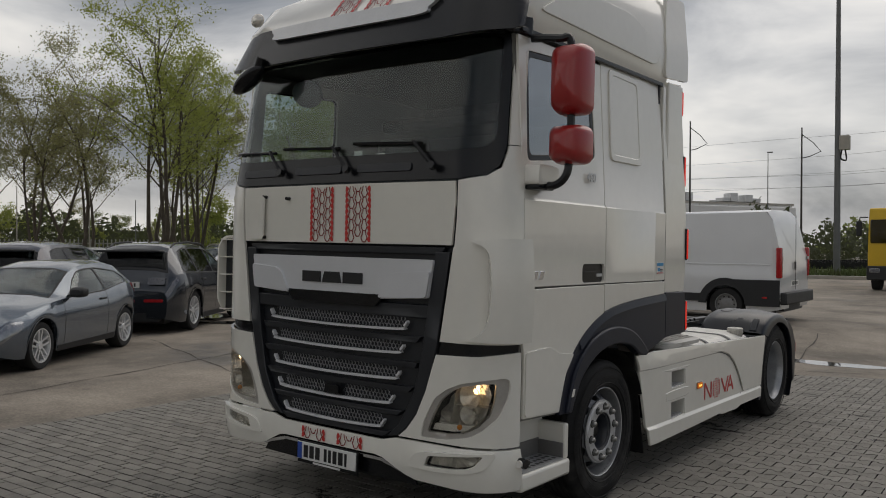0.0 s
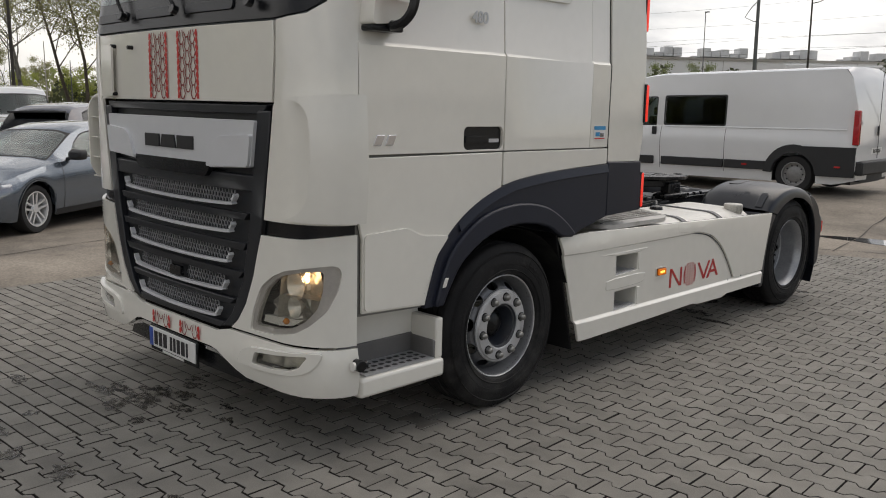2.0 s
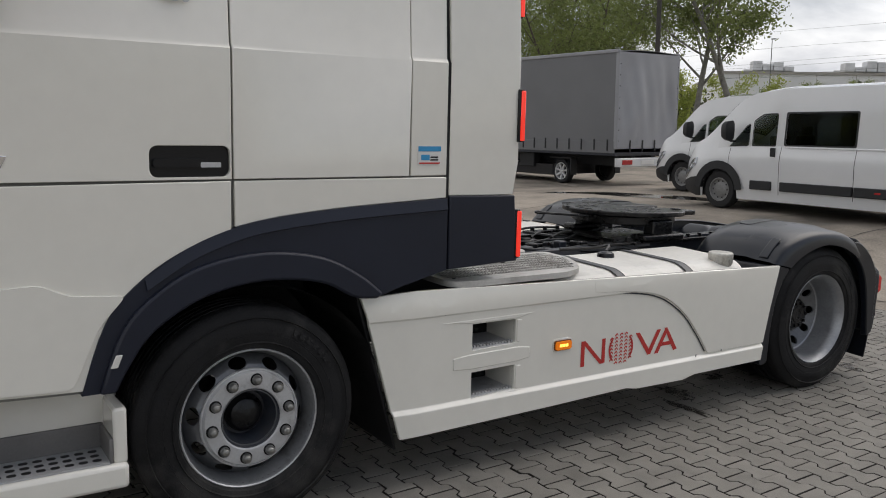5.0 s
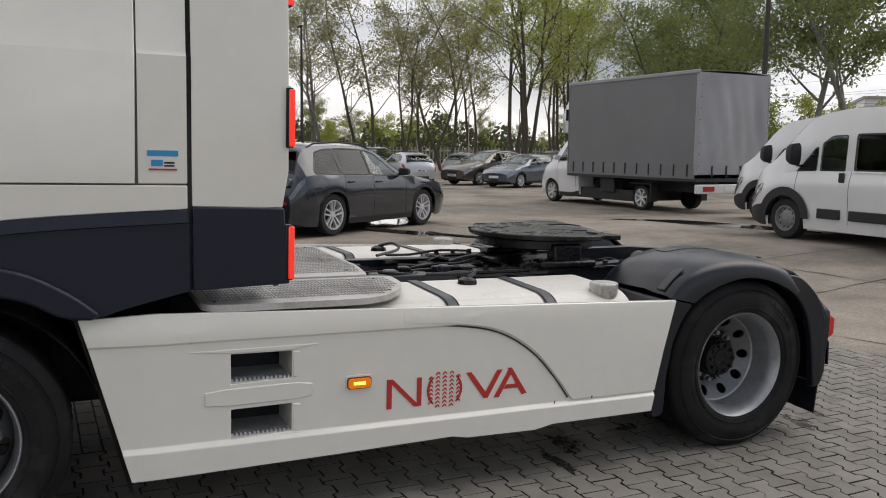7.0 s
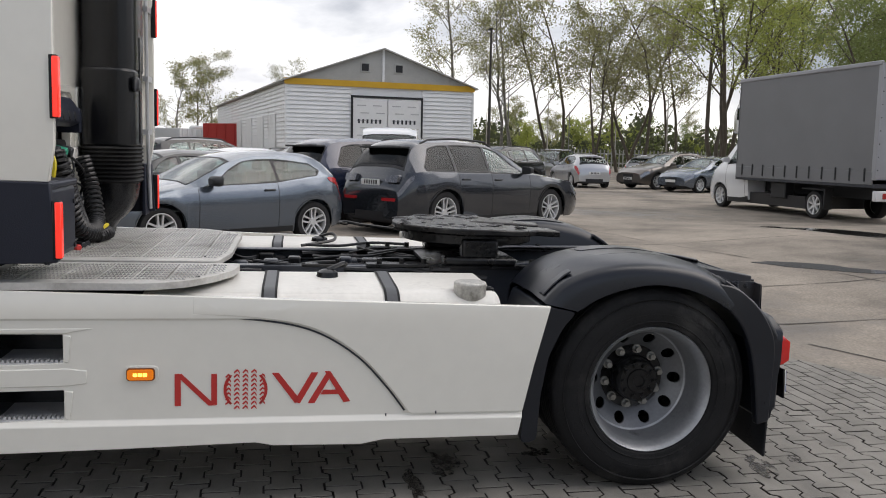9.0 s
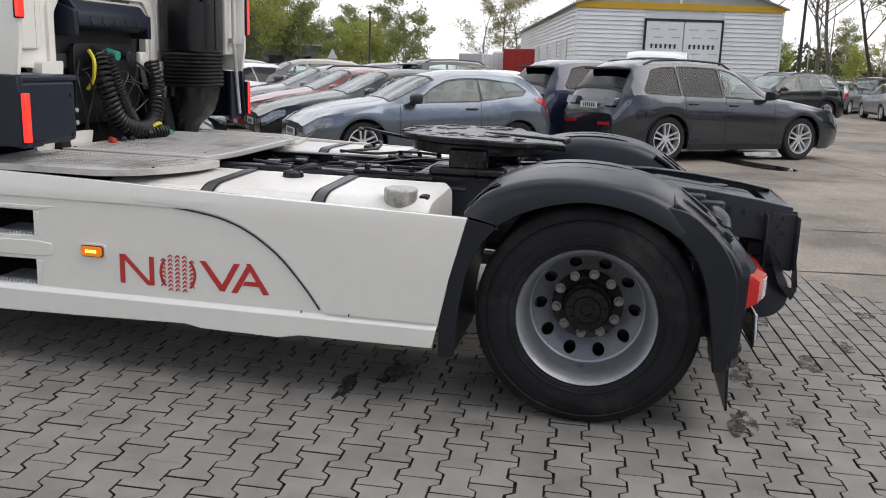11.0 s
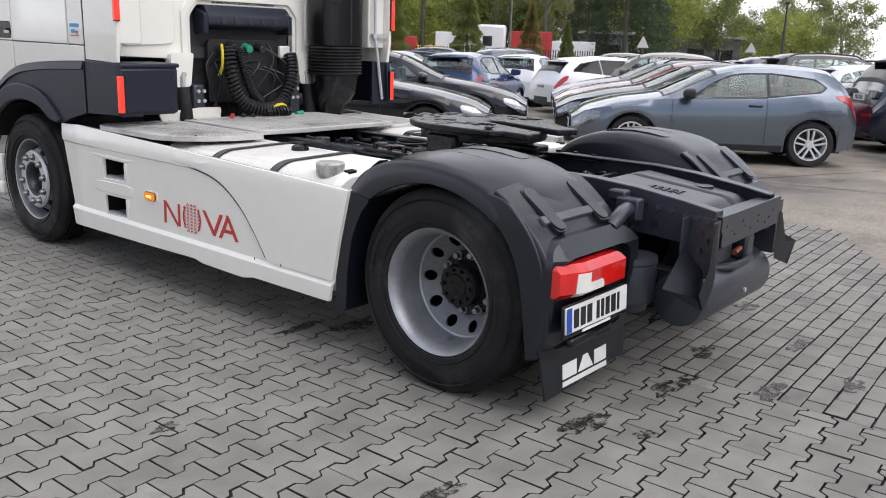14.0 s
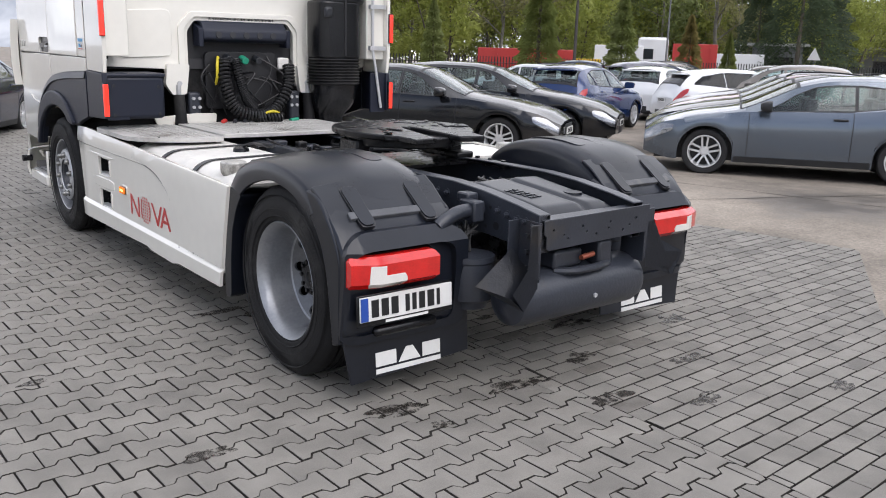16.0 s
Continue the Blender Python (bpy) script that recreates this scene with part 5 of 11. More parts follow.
    lamp = part("side_marker", plate(rounded(1.622, 1.758, 0.570, 0.640, 0.02), lambda y, z: (s * (X + 0.006), y, z), (-s * 0.02, 0, 0)), M_WHITE, sk, "amber side marker lamp, lit", bevel=0.006)
    part("lamp_rim", plate(rounded(1.628, 1.744, 0.577, 0.632, 0.014), lambda y, z: (s * (X + 0.012), y, z), (-s * 0.02, 0, 0)), M_LENSRIM, lamp, bevel=0.004)
    part("lamp_lens", plate(rounded(1.633, 1.739, 0.582, 0.627, 0.012), lambda y, z: (s * (X + 0.02), y, z), (-s * 0.02, 0, 0)), M_AMBER, lamp, bevel=0.006)
    for yy in (1.665, 1.685, 1.705):
        part("lamp_core", boxes((min(s * (X + 0.018), s * (X + 0.0215)), max(s * (X + 0.018), s * (X + 0.0215)), yy - 0.008, yy + 0.008, 0.598, 0.612)), bpy.data.materials["bright_amber"], lamp)
    # red print: plain slanted blocks round a tread-pattern disc
    out = lambda y, z: (s * (X + 0.003), y - 0.022, z - 0.004)
    for poly in ([(1.845, 0.466), (1.870, 0.466), (1.870, 0.585), (1.845, 0.607)], [(1.845, 0.607), (1.874, 0.607), (2.014, 0.466), (1.984, 0.466)], [(1.996, 0.478), (2.020, 0.466), (2.020, 0.605), (1.996, 0.605)],
                 [(2.25, 0.607), (2.28, 0.607), (2.368, 0.492), (2.352, 0.468)], [(2.346, 0.476), (2.372, 0.468), (2.45, 0.607), (2.42, 0.607)],
                 [(2.405, 0.468), (2.435, 0.468), (2.505, 0.590), (2.49, 0.612)], [(2.478, 0.612), (2.502, 0.612), (2.592, 0.474), (2.562, 0.470)], [(2.46, 0.507), (2.548, 0.507), (2.535, 0.528), (2.473, 0.528)]):
        if s > 0:
            part("print_stroke", plate(poly, out, (-0.001, 0, 0)), M_REDGFX, sk)
    if s > 0:
        bm = bmesh.new()
        cy, cz, r = 2.14, 0.535, 0.093
        for lane in range(5):
            y0 = cy - 0.072 + lane * 0.036
            for i in range(-5, 6):
                z = cz + i * 0.02
                if (y0 - cy) ** 2 + (z - cz) ** 2 > (r + 0.006) ** 2:
                    continue
                for q in ([(y0 - 0.014, z - 0.002), (y0, z + 0.011), (y0 + 0.001, z + 0.002), (y0 - 0.011, z - 0.009)], [(y0 - 0.001, z + 0.011), (y0 + 0.009, z + 0.004), (y0 + 0.012, z - 0.010), (y0 + 0.001, z + 0.002)]):
                    bm.faces.new([bm.verts.new(out(a, b)) for a, b in q])
        for e in (-1, 1):
            pts = [(cy + e * r * math.cos(t), cz + r * math.sin(t)) for t in span(-0.75, 0.75, 8)]
            for p, q in zip(pts, pts[1:]):
                bm.faces.new([bm.verts.new(out(a, b)) for a, b in (p, q, (q[0] - e * 0.013, q[1]), (p[0] - e * 0.013, p[1]))])
        part("print_disc", bm, M_REDGFX, sk, "red tread-pattern disc")
        for y, z in ((2.725, 0.402), (2.95, 0.408)):
            part("paint_chip", boxes((X + 0.0135, X + 0.0155, y, y + 0.006, z, z + 0.014)), M_FRAME, sk)
    return sk


def arc_line_band(y0, s, X):
    """A thin flat dark band that paints the shade along the skirt's fold."""
    line = arc([(0.94, 0.842), (1.4, 0.850), (1.88, 0.852), (2.18, 0.836), (2.405, 0.788), (2.587, 0.681), (2.717, 0.548), (2.812, 0.424)], 6)
    bm = bmesh.new()
    for i, ((a, b), (c, d)) in enumerate(zip(line, line[1:])):
        f = 0.55 if a < 1.9 else 1.0
        n = Vector((d - b, a - c)).normalized() * 0.0042 * f
        bm.faces.new([bm.verts.new((s * (X + 0.0012), p, q)) for p, q in ((a - n.x, b - n.y), (c - n.x, d - n.y), (c + n.x, d + n.y), (a + n.x, b + n.y))])
    return bm


M_LENSRIM = mat("dark_amber_rim", (0.16, 0.045, 0.006), 0.3)
mat("bright_amber", (1.0, 0.55, 0.08), 0.3, glow=2.2)
for s in (1, -1):
    skirt(s)

# -- chassis
def rail_top(y):
    return float(np.interp(y, (3.2, 3.7, 4.3, 4.55, 4.8, 4.98), (0.942, 0.976, 0.980, 0.964, 0.932, 0.902)))


for s in (-1, 1):
    bm = bmesh.new()
    ys = [-1.0, 0.8, 2.0, 3.2, 3.7, 4.0, 4.3, 4.42, 4.55, 4.68, 4.8, 4.96]
    prof = lambda y: [(s * 0.30, rail_top(y)), (s * 0.375, rail_top(y)), (s * 0.375, rail_top(y) - 0.255 + max(0, y - 4.0) * 0.07), (s * 0.30, rail_top(y) - 0.255 + max(0, y - 4.0) * 0.07), (s * 0.30, rail_top(y) - 0.245 + max(0, y - 4.0) * 0.07), (s * 0.366, rail_top(y) - 0.245 + max(0, y - 4.0) * 0.07), (s * 0.366, rail_top(y) - 0.01), (s * 0.30, rail_top(y) - 0.01)]
    rows = [[bm.verts.new((a, y, b)) for a, b in prof(y)] for y in ys]
    for a, b in zip(rows, rows[1:]):
        for k in range(8):
            bm.faces.new((a[k], a[(k + 1) % 8], b[(k + 1) % 8], b[k]))
    bm.faces.new(rows[0])
    bm.faces.new(rows[-1])
    rail = part("chassis_rail", bm, M_FRAME, truck, "dark chassis rail with bolts", bevel=0.007)
    # flanged bolts along the web
    for y, dz in ((4.02, 0.07), (4.10, 0.07), (4.18, 0.07), (4.26, 0.07), (4.67, 0.069), (4.738, 0.068), (4.81, 0.070), (4.868, 0.060), (4.925, 0.064), (4.06, 0.19), (4.16, 0.19), (4.26, 0.19), (4.93, 0.145)):
        z = rail_top(y) - dz
        bolt = rod(bmesh.new(), (s * 0.374, y, z), (s * 0.379, y, z), 0.021, seg=16)
        rod(bolt, (s * 0.379, y, z), (s * 0.395, y, z), 0.0145, seg=6)
        rod(bolt, (s * 0.395, y, z), (s * 0.404, y, z), 0.009, seg=8)
        part("rail_bolt", bolt, M_FRAME, rail)
    for y, z, r_ in ((4.658, 0.800, 0.021), (4.579, 0.787, 0.010), (4.61, 0.887, 0.009), (4.40, 0.86, 0.012), (4.34, 0.80, 0.010)):
        part("rail_hole", rod(bmesh.new(), (s * 0.3755, y, z), (s * 0.3765, y, z), r_, seg=16), M_INK, rail)
    # channel post and bent shields at the tail
    post = bmesh.new()
    box(post, min(s * 0.378, s * 0.384), max(s * 0.378, s * 0.384), 4.83, 4.985, 0.585, 0.872)
    box(post, min(s * 0.384, s * 0.455), max(s * 0.384, s * 0.455), 4.83, 4.838, 0.585, 0.868)
    box(post, min(s * 0.384, s * 0.448), max(s * 0.384, s * 0.448), 4.977, 4.985, 0.60, 0.868)
    tail_post = part("tail_bracket", post, M_FRAME, truck, "folded steel post at the frame end", bevel=0.002)
    for z in (0.64, 0.72, 0.80):
        part("post_bolt", rod(bmesh.new(), (s * 0.384, 4.90, z), (s * 0.402, 4.90, z), 0.013, seg=6), M_FRAME, tail_post)
    if s > 0:
        sheets = ([(0.68, 4.87, 0.585), (0.435, 4.845, 0.735), (0.392, 4.93, 0.62), (0.47, 4.98, 0.455)], [(0.68, 4.87, 0.585), (0.47, 4.98, 0.455), (0.56, 4.985, 0.535)], [(0.448, 4.987, 0.86), (0.405, 4.987, 0.86), (0.392, 4.987, 0.56), (0.47, 4.987, 0.455), (0.55, 4.987, 0.55), (0.462, 4.987, 0.655)])
    else:
        sheets = ([(-0.70, 5.00, 0.605), (-0.455, 4.90, 0.73), (-0.40, 4.96, 0.60), (-0.64, 4.99, 0.478)], [(-0.448, 4.987, 0.80), (-0.405, 4.987, 0.80), (-0.40, 4.987, 0.555), (-0.64, 4.987, 0.478), (-0.70, 5.0, 0.605), (-0.56, 4.99, 0.62)])
    for sheet in sheets:
        bm = bmesh.new()
        bm.faces.new([bm.verts.new(c) for c in sheet])
        bmesh.ops.solidify(bm, geom=bm.faces[:], thickness=0.007)
        part("mud_shield", bm, M_FRAME, truck, "bent grey steel shield")
holes = [disc(-0.30 + 0.10 * i, 0.83 - 0.05 * (i % 2), 0.007, 8) for i in range(7)] + [disc(-0.25 + 0.16 * i, 0.80, 0.006, 8) for i in range(4)]
part("rear_crossmember", plate([(-0.405, 0.892), (-0.405, 0.748), (0.325, 0.733), (0.345, 0.745), (0.345, 0.800), (0.362, 0.815), (0.362, 0.880)], lambda a, z: (a, 4.985, z), (0, -0.008, 0), holes), M_FRAME, truck, "drilled steel crossmember", bevel=0.002)
part("crossmember_lip", boxes((-0.405, 0.362, 4.895, 4.984, 0.874, 0.883)), M_FRAME, truck, bevel=0.002)


def cover_z(a, y):
    """Top of the moulded cover: rounded at its rim, with a valley between two crowns."""
    z = float(np.interp(y, (4.22, 4.32, 4.86), (0.952, 0.966, 0.902)))
    rim = max(abs(a) / 0.292, abs(y - 4.56) / 0.335)
    z -= 0.075 * max(0.0, rim - 0.72) ** 1.8 / 0.28 ** 1.8
    z -= 0.016 * math.exp(-((a + 0.03 + 0.10 * (y - 4.5)) / 0.022) ** 2)
    return z - 0.10 * a * a


bm = bmesh.new()
grid = [[bm.verts.new((a, y, cover_z(a, y))) for a in np.linspace(-0.292, 0.292, 41)] for y in np.linspace(4.225, 4.895, 29)]
for p, q in zip(grid, grid[1:]):
    for k in range(40):
        bm.faces.new((p[k], p[k + 1], q[k + 1], q[k]))
rim_loop = grid[0] + [row[-1] for row in grid[1:]] + grid[-1][-2::-1] + [row[0] for row in grid[-2:0:-1]]
skirt_loop = [bm.verts.new((v.co.x, v.co.y, 0.74)) for v in rim_loop]
for k in range(len(rim_loop)):
    j = (k + 1) % len(rim_loop)
    bm.faces.new((rim_loop[k], rim_loop[j], skirt_loop[j], skirt_loop[k]))
moulded = part("silencer_cover", bm, M_FENDER, truck, "moulded black cover between the rails", angle=50)
for i in range(5):
    for j in range(3):
        a, y = 0.13 + 0.028 * j - 0.01 * i, 4.52 + 0.034 * i
        z = cover_z(a, y)
        part("cover_stud", boxes((a - 0.010, a + 0.010, y - 0.012, y + 0.012, z - 0.006, z + 0.0035)), M_FENDER, moulded)
part("cover_boss", lathe(bmesh.new(), [(-0.01, 0.052), (0.0055, 0.050), (0.006, 0.0)], 24, "z", (-0.16, 4.66, cover_z(-0.16, 4.66))), M_FENDER, moulded)
for y in (1.3, 2.2, 2.9, 3.9):
    part("cross_tube", rod(bmesh.new(), (-0.36, y, 0.82), (0.36, y, 0.82), 0.06), M_GREASE, truck)
part("gearbox", boxes((-0.28, 0.28, 0.6, 2.0, 0.45, 0.86)), M_GREASE, truck, bevel=0.05)
part("drive_shaft", rod(bmesh.new(), (0, 2.0, 0.62), (0, 3.9, 0.52), 0.06), M_GREASE, truck)
# air tank and fittings at the tail
part("air_tank", lathe(bmesh.new(), [(-0.45, 0.0), (-0.445, 0.08), (-0.42, 0.125), (-0.38, 0.138), (0.40, 0.138), (0.45, 0.125), (0.475, 0.08), (0.48, 0.0)], 32, "x", (0, 4.845, 0.475)), M_FRAME, truck, "dark grey air tank")
part("tank_plug", rod(bmesh.new(), (-0.02, 4.985, 0.46), (-0.02, 4.995, 0.46), 0.012), M_SILVER, truck)
part("tail_valve", boxes((-0.16, -0.06, 4.80, 4.96, 0.60, 0.73), (0.02, 0.22, 4.78, 4.92, 0.61, 0.70)), M_FRAME, truck, bevel=0.015)
part("copper_fitting", rod(bmesh.new(), (-0.05, 4.93, 0.66), (0.05, 4.94, 0.655), 0.014), mat("copper_red_fitting", (0.35, 0.10, 0.06), 0.4, metal=0.5), truck)
part("tail_pipe", tube(bmesh.new(), curve([(0.2, 4.9, 0.60), (0.1, 4.96, 0.60), (-0.1, 4.96, 0.605), (-0.2, 4.9, 0.62), (-0.26, 4.8, 0.66)], 5), 0.02), M_FRAME, truck)
for s in (-1, 1):
    part("air_spring", lathe(bmesh.new(), [(0.40, 0.0), (0.40, 0.085), (0.43, 0.095), (0.45, 0.118), (0.58, 0.122), (0.63, 0.116), (0.64, 0.122), (0.665, 0.120), (0.67, 0.0)], 28, "z", (s * 0.50, 4.62, 0)), M_FRAME, truck)
    part("spring_arm", boxes((s * 0.56 - 0.06, s * 0.56 + 0.06, 3.2, 4.6, 0.27, 0.34)), M_FRAME, truck, bevel=0.01)
part("stay_tube", tube(bmesh.new(), curve([(0.70, 4.60, 0.82), (0.64, 4.60, 0.855), (0.54, 4.58, 0.875), (0.40, 4.56, 0.875)], 5), 0.035, 12), M_FRAME, truck)
part("stay_clamp", boxes((0.42, 0.49, 4.50, 4.62, 0.82, 0.925), (0.385, 0.46, 4.44, 4.53, 0.90, 0.95)), M_FRAME, truck, bevel=0.01)
for k in range(6):
    p = [(0.45 + 0.03 * random.uniform(-1, 1), 4.5 + 0.1 * random.uniform(-1, 1), 0.80), (0.50 + 0.05 * random.uniform(-1, 1), 4.58, 0.70), (0.48 + 0.04 * random.uniform(-1, 1), 4.62, 0.60), (0.46, 4.7, 0.5 + 0.06 * random.random())]
    part("tail_cable", tube(bmesh.new(), curve(p, 5), 0.007, 6), M_HOSE, truck)

# -- rear fenders
M_FADED = mat("faded_grey_plastic", (0.075, 0.078, 0.085), 0.5, vary=0.3, scale=14, fine=120, dirt=(0.13, 0.125, 0.12), dirt_at=0.55)
LIP = [(3.60, 0.872), (3.69, 0.928), (3.82, 0.975), (3.97, 0.998), (4.13, 0.978), (4.26, 0.93), (4.345, 0.882)]
SHOULDER = [(3.45, 0.905), (3.55, 1.0), (3.72, 1.062), (3.94, 1.082), (4.16, 1.058), (4.31, 1.0), (4.40, 0.92)]
RIDGE = [(3.44, 0.92), (3.54, 1.022), (3.71, 1.09), (3.94, 1.114), (4.18, 1.09), (4.35, 1.033), (4.455, 0.950)]


def fender(s):
    fd = new("rear_fender")
    fd.parent = truck
    fd["label"] = "black plastic rear mudguard with tail lamp and flap"
    bm = bmesh.new()
    lip, sh, rg = arc(LIP, 5), arc(SHOULDER, 5), arc(RIDGE, 5)
    rows = []
    for (ly, lz), (sy, sz), (ry, rz) in zip(lip, sh, rg):
        mix = lambda f, d=0.0: (sy + (ry - sy) * f, sz + (rz - sz) * f + d)
        row = [(1.240, ly, lz - 0.004), (1.254, ly, lz), (1.252, ly + (sy - ly) * 0.45, lz + (sz - lz) * 0.5), (1.243, ly + (sy - ly) * 0.85, lz + (sz - lz) * 0.86), (1.228, sy, sz), (1.20, *mix(0.25, 0.003)), (1.10, *mix(0.6, 0.001)), (1.02, *mix(0.85, 0.006)), (0.90, *mix(1.0)), (0.74, *mix(1.0, -0.004)), (0.64, *mix(1.0, -0.012)), (0.60, *mix(1.0, -0.035)), (0.582, *mix(1.0, -0.08)), (0.572, *mix(0.75, -0.26))]
        rows.append([bm.verts.new((s * x, y, z)) for x, y, z in row])
    for a, b in zip(rows, rows[1:]):
        for k in range(len(a) - 1):
            bm.faces.new((a[k], a[k + 1], b[k + 1], b[k]))
    bmesh.ops.recalc_face_normals(bm, faces=bm.faces)
    bmesh.ops.solidify(bm, geom=bm.faces[:], thickness=0.008)
    part("fender_arch", bm, M_FENDER, fd, angle=50)
    # front lip strip
    lip = [(3.36, 0.25), (3.365, 0.55), (3.395, 0.76), (3.435, 0.897), (3.60, 0.868), (3.535, 0.79), (3.475, 0.66), (3.445, 0.48), (3.435, 0.26)]
    part("fender_front", plate(soften(lip, 0.03), lambda y, z: (s * 1.245, y, z), (-s * 0.55, 0, 0)), M_FENDER, fd, bevel=0.008)
    for i in range(2):
        # embossed clips on the front slope
        x = 0.98 + 0.16 * i
        clip = bmesh.new()
        rr_ = [[clip.verts.new((s * (x + e), y, z + o)) for e, o in ((-0.035, 0), (0.035, 0), (0.030, 0.009), (-0.030, 0.009))] for y, z in ((3.455, 0.930), (3.50, 0.978), (3.555, 1.024), (3.585, 1.042))]
        for p, q in zip(rr_, rr_[1:]):
            for k in range(4):
                clip.faces.new((p[k], p[(k + 1) % 4], q[(k + 1) % 4], q[k]))
        clip.faces.new(rr_[0])
        clip.faces.new(rr_[-1])
        part("fender_clip", clip, M_FENDER, fd, bevel=0.004)
    for x in (0.76, 0.95):
        part("fender_ridge", plate(soften([(x - 0.06, 3.74), (x + 0.06, 3.74), (x + 0.05, 4.16), (x - 0.05, 4.16)], 0.05), lambda a, q: (s * a, q, 1.117 - 0.5 * (q - 3.94) ** 2), (0, 0, -0.02), (), (), (3.85, 3.95, 4.05)), M_FENDER, fd, bevel=0.002)
    # cheek that carries the lip on down behind the tyre
    cheek = arc([(4.24, 0.938), (4.345, 0.878), (4.425, 0.79), (4.475, 0.68), (4.505, 0.55), (4.525, 0.42), (4.54, 0.31)], 4) + arc([(4.60, 0.33), (4.605, 0.55), (4.60, 0.72), (4.54, 0.845), (4.455, 0.935), (4.38, 0.985), (4.30, 1.002)], 4)
    part("fender_cheek", plate(cheek, lambda y, z: (s * (1.252 - 0.10 * max(0.0, z - 0.90)), y, z), (-s * 0.05, 0, 0)), M_FENDER, fd, bevel=0.008)
    part("fender_saddle", plate([(0.58, 4.33), (1.235, 4.33), (1.235, 4.52), (0.58, 4.52)], lambda a, y: (s * a, y, float(np.interp(y, (4.33, 4.40, 4.46, 4.52), (1.032, 0.992, 0.945, 0.893))) - 0.10 * max(0.0, a - 1.10)), (0, -0.01, -0.02), (), (1.1, 1.18), (4.40, 4.46)), M_FENDER, fd, bevel=0.006)
    # tail box, carries lamp and plate
    prof = [(4.42, 0.955), (4.50, 0.912), (4.57, 0.845), (4.625, 0.765), (4.645, 0.70), (4.645, 0.38), (4.60, 0.33), (4.55, 0.34), (4.55, 0.70), (4.42, 0.90)]
    bm = bmesh.new()
    xs = (0.555, 0.60, 1.19, 1.245)
    sc = (0.93, 1.0, 1.0, 0.94)
    rows = [[bm.verts.new((s * x, 4.5 + (y - 4.5) * f, 0.63 + (z - 0.63) * f)) for y, z in prof] for x, f in zip(xs, sc)]
    for a, b in zip(rows, rows[1:]):
        for k in range(len(prof)):
            bm.faces.new((a[k], a[(k + 1) % len(prof)], b[(k + 1) % len(prof)], b[k]))
    bm.faces.new(rows[0])
    bm.faces.new(rows[-1])
    tail = part("fender_tail", bm, M_FENDER, fd, angle=30, bevel=0.012)
    lie = lambda y: float(np.interp(y, (4.36, 4.40, 4.46, 4.52, 4.58), (1.017, 0.992, 0.950, 0.905, 0.858)))
    for x in (0.72, 1.075):
        oval = soften([(x - 0.042, 4.375), (x + 0.042, 4.375), (x + 0.036, 4.582), (x - 0.036, 4.582)], 0.036, 6)
        recess = soften([(x - 0.048, 4.368), (x + 0.048, 4.368), (x + 0.042, 4.588), (x - 0.042, 4.588)], 0.040, 6)
        cuts = (4.40, 4.43, 4.46, 4.49, 4.52, 4.55)
        part("strap_recess", plate(recess, lambda a, y: (s * a, y + 0.002, lie(y) + 0.004 - 0.03 * max(0.0, a - 1.05)), (0, -0.012, -0.016), (), (), cuts), M_INK, fd)
        part("hinge_strap", plate(oval, lambda a, y: (s * a, y + 0.005, lie(y) + 0.008 + 0.006 * max(0.0, (y - 4.52) / 0.06) - 0.03 * max(0.0, a - 1.05)), (0, -0.014, -0.018), (), (), cuts), M_FENDER, fd, bevel=0.004)
    part("hinge_bar", plate([(0.69, 4.505), (1.15, 4.505), (1.15, 4.538), (0.69, 4.538)], lambda a, y: (s * a, y + 0.003, lie(y) + 0.005), (0, -0.012, -0.02)), M_FADED, fd, "faded grey hinge bar", bevel=0.004)
    # moulded surround that frames the lamp and the plate
    frame_out = soften([(0.565, 0.33), (0.572, 0.80), (0.66, 0.842), (1.16, 0.842), (1.245, 0.775), (1.252, 0.33)], 0.05)
    frame_in = soften([(0.635, 0.372), (0.645, 0.735), (0.70, 0.768), (1.17, 0.768), (1.222, 0.72), (1.215, 0.372)], 0.05)
    proud = lambda a, z: (s * a, 4.648 + 0.034 * min(1.0, max(0.0, (z - 0.33) / 0.30)) - 0.9 * max(0.0, z - 0.765) - 0.55 * max(0.0, a - 1.17), z)
    part("lamp_surround", plate(frame_out, proud, (0, -0.06, 0), (frame_in,), (0.7, 0.9, 1.1, 1.17, 1.2), (0.45, 0.55, 0.63, 0.70, 0.765, 0.80)), M_FENDER, fd, "glossy black moulded lamp surround", bevel=0.010)
    glow_y = lambda a, z: 4.736 - 0.36 * max(0.0, a - 1.10) - 1.4 * max(0.0, abs(z - 0.675) - 0.045)
    lamp = part("tail_lamp", plate(rounded(0.785, 1.240, 0.600, 0.748, 0.022), lambda a, z: (s * a, glow_y(a, z), z), (0, -0.075, 0), (), (0.9, 1.0, 1.10, 1.14, 1.18, 1.21), (0.615, 0.63, 0.66, 0.69, 0.72, 0.735)), M_REDLAMP, fd, "red and white tail lamp", bevel=0.008)
    part("reverse_lens", plate([(1.155, 0.712), (1.085, 0.712), (1.085, 0.668)] + arc([(0.985, 0.668), (0.972, 0.645), (0.978, 0.618), (0.99, 0.606)], 3) + [(1.150, 0.606), (1.162, 0.625)], lambda a, z: (s * a, glow_y(a, z) + 0.004, z), (0, -0.02, 0), (), (1.10, 1.12), (0.63, 0.72)), M_WHITELAMP, lamp, bevel=0.002)
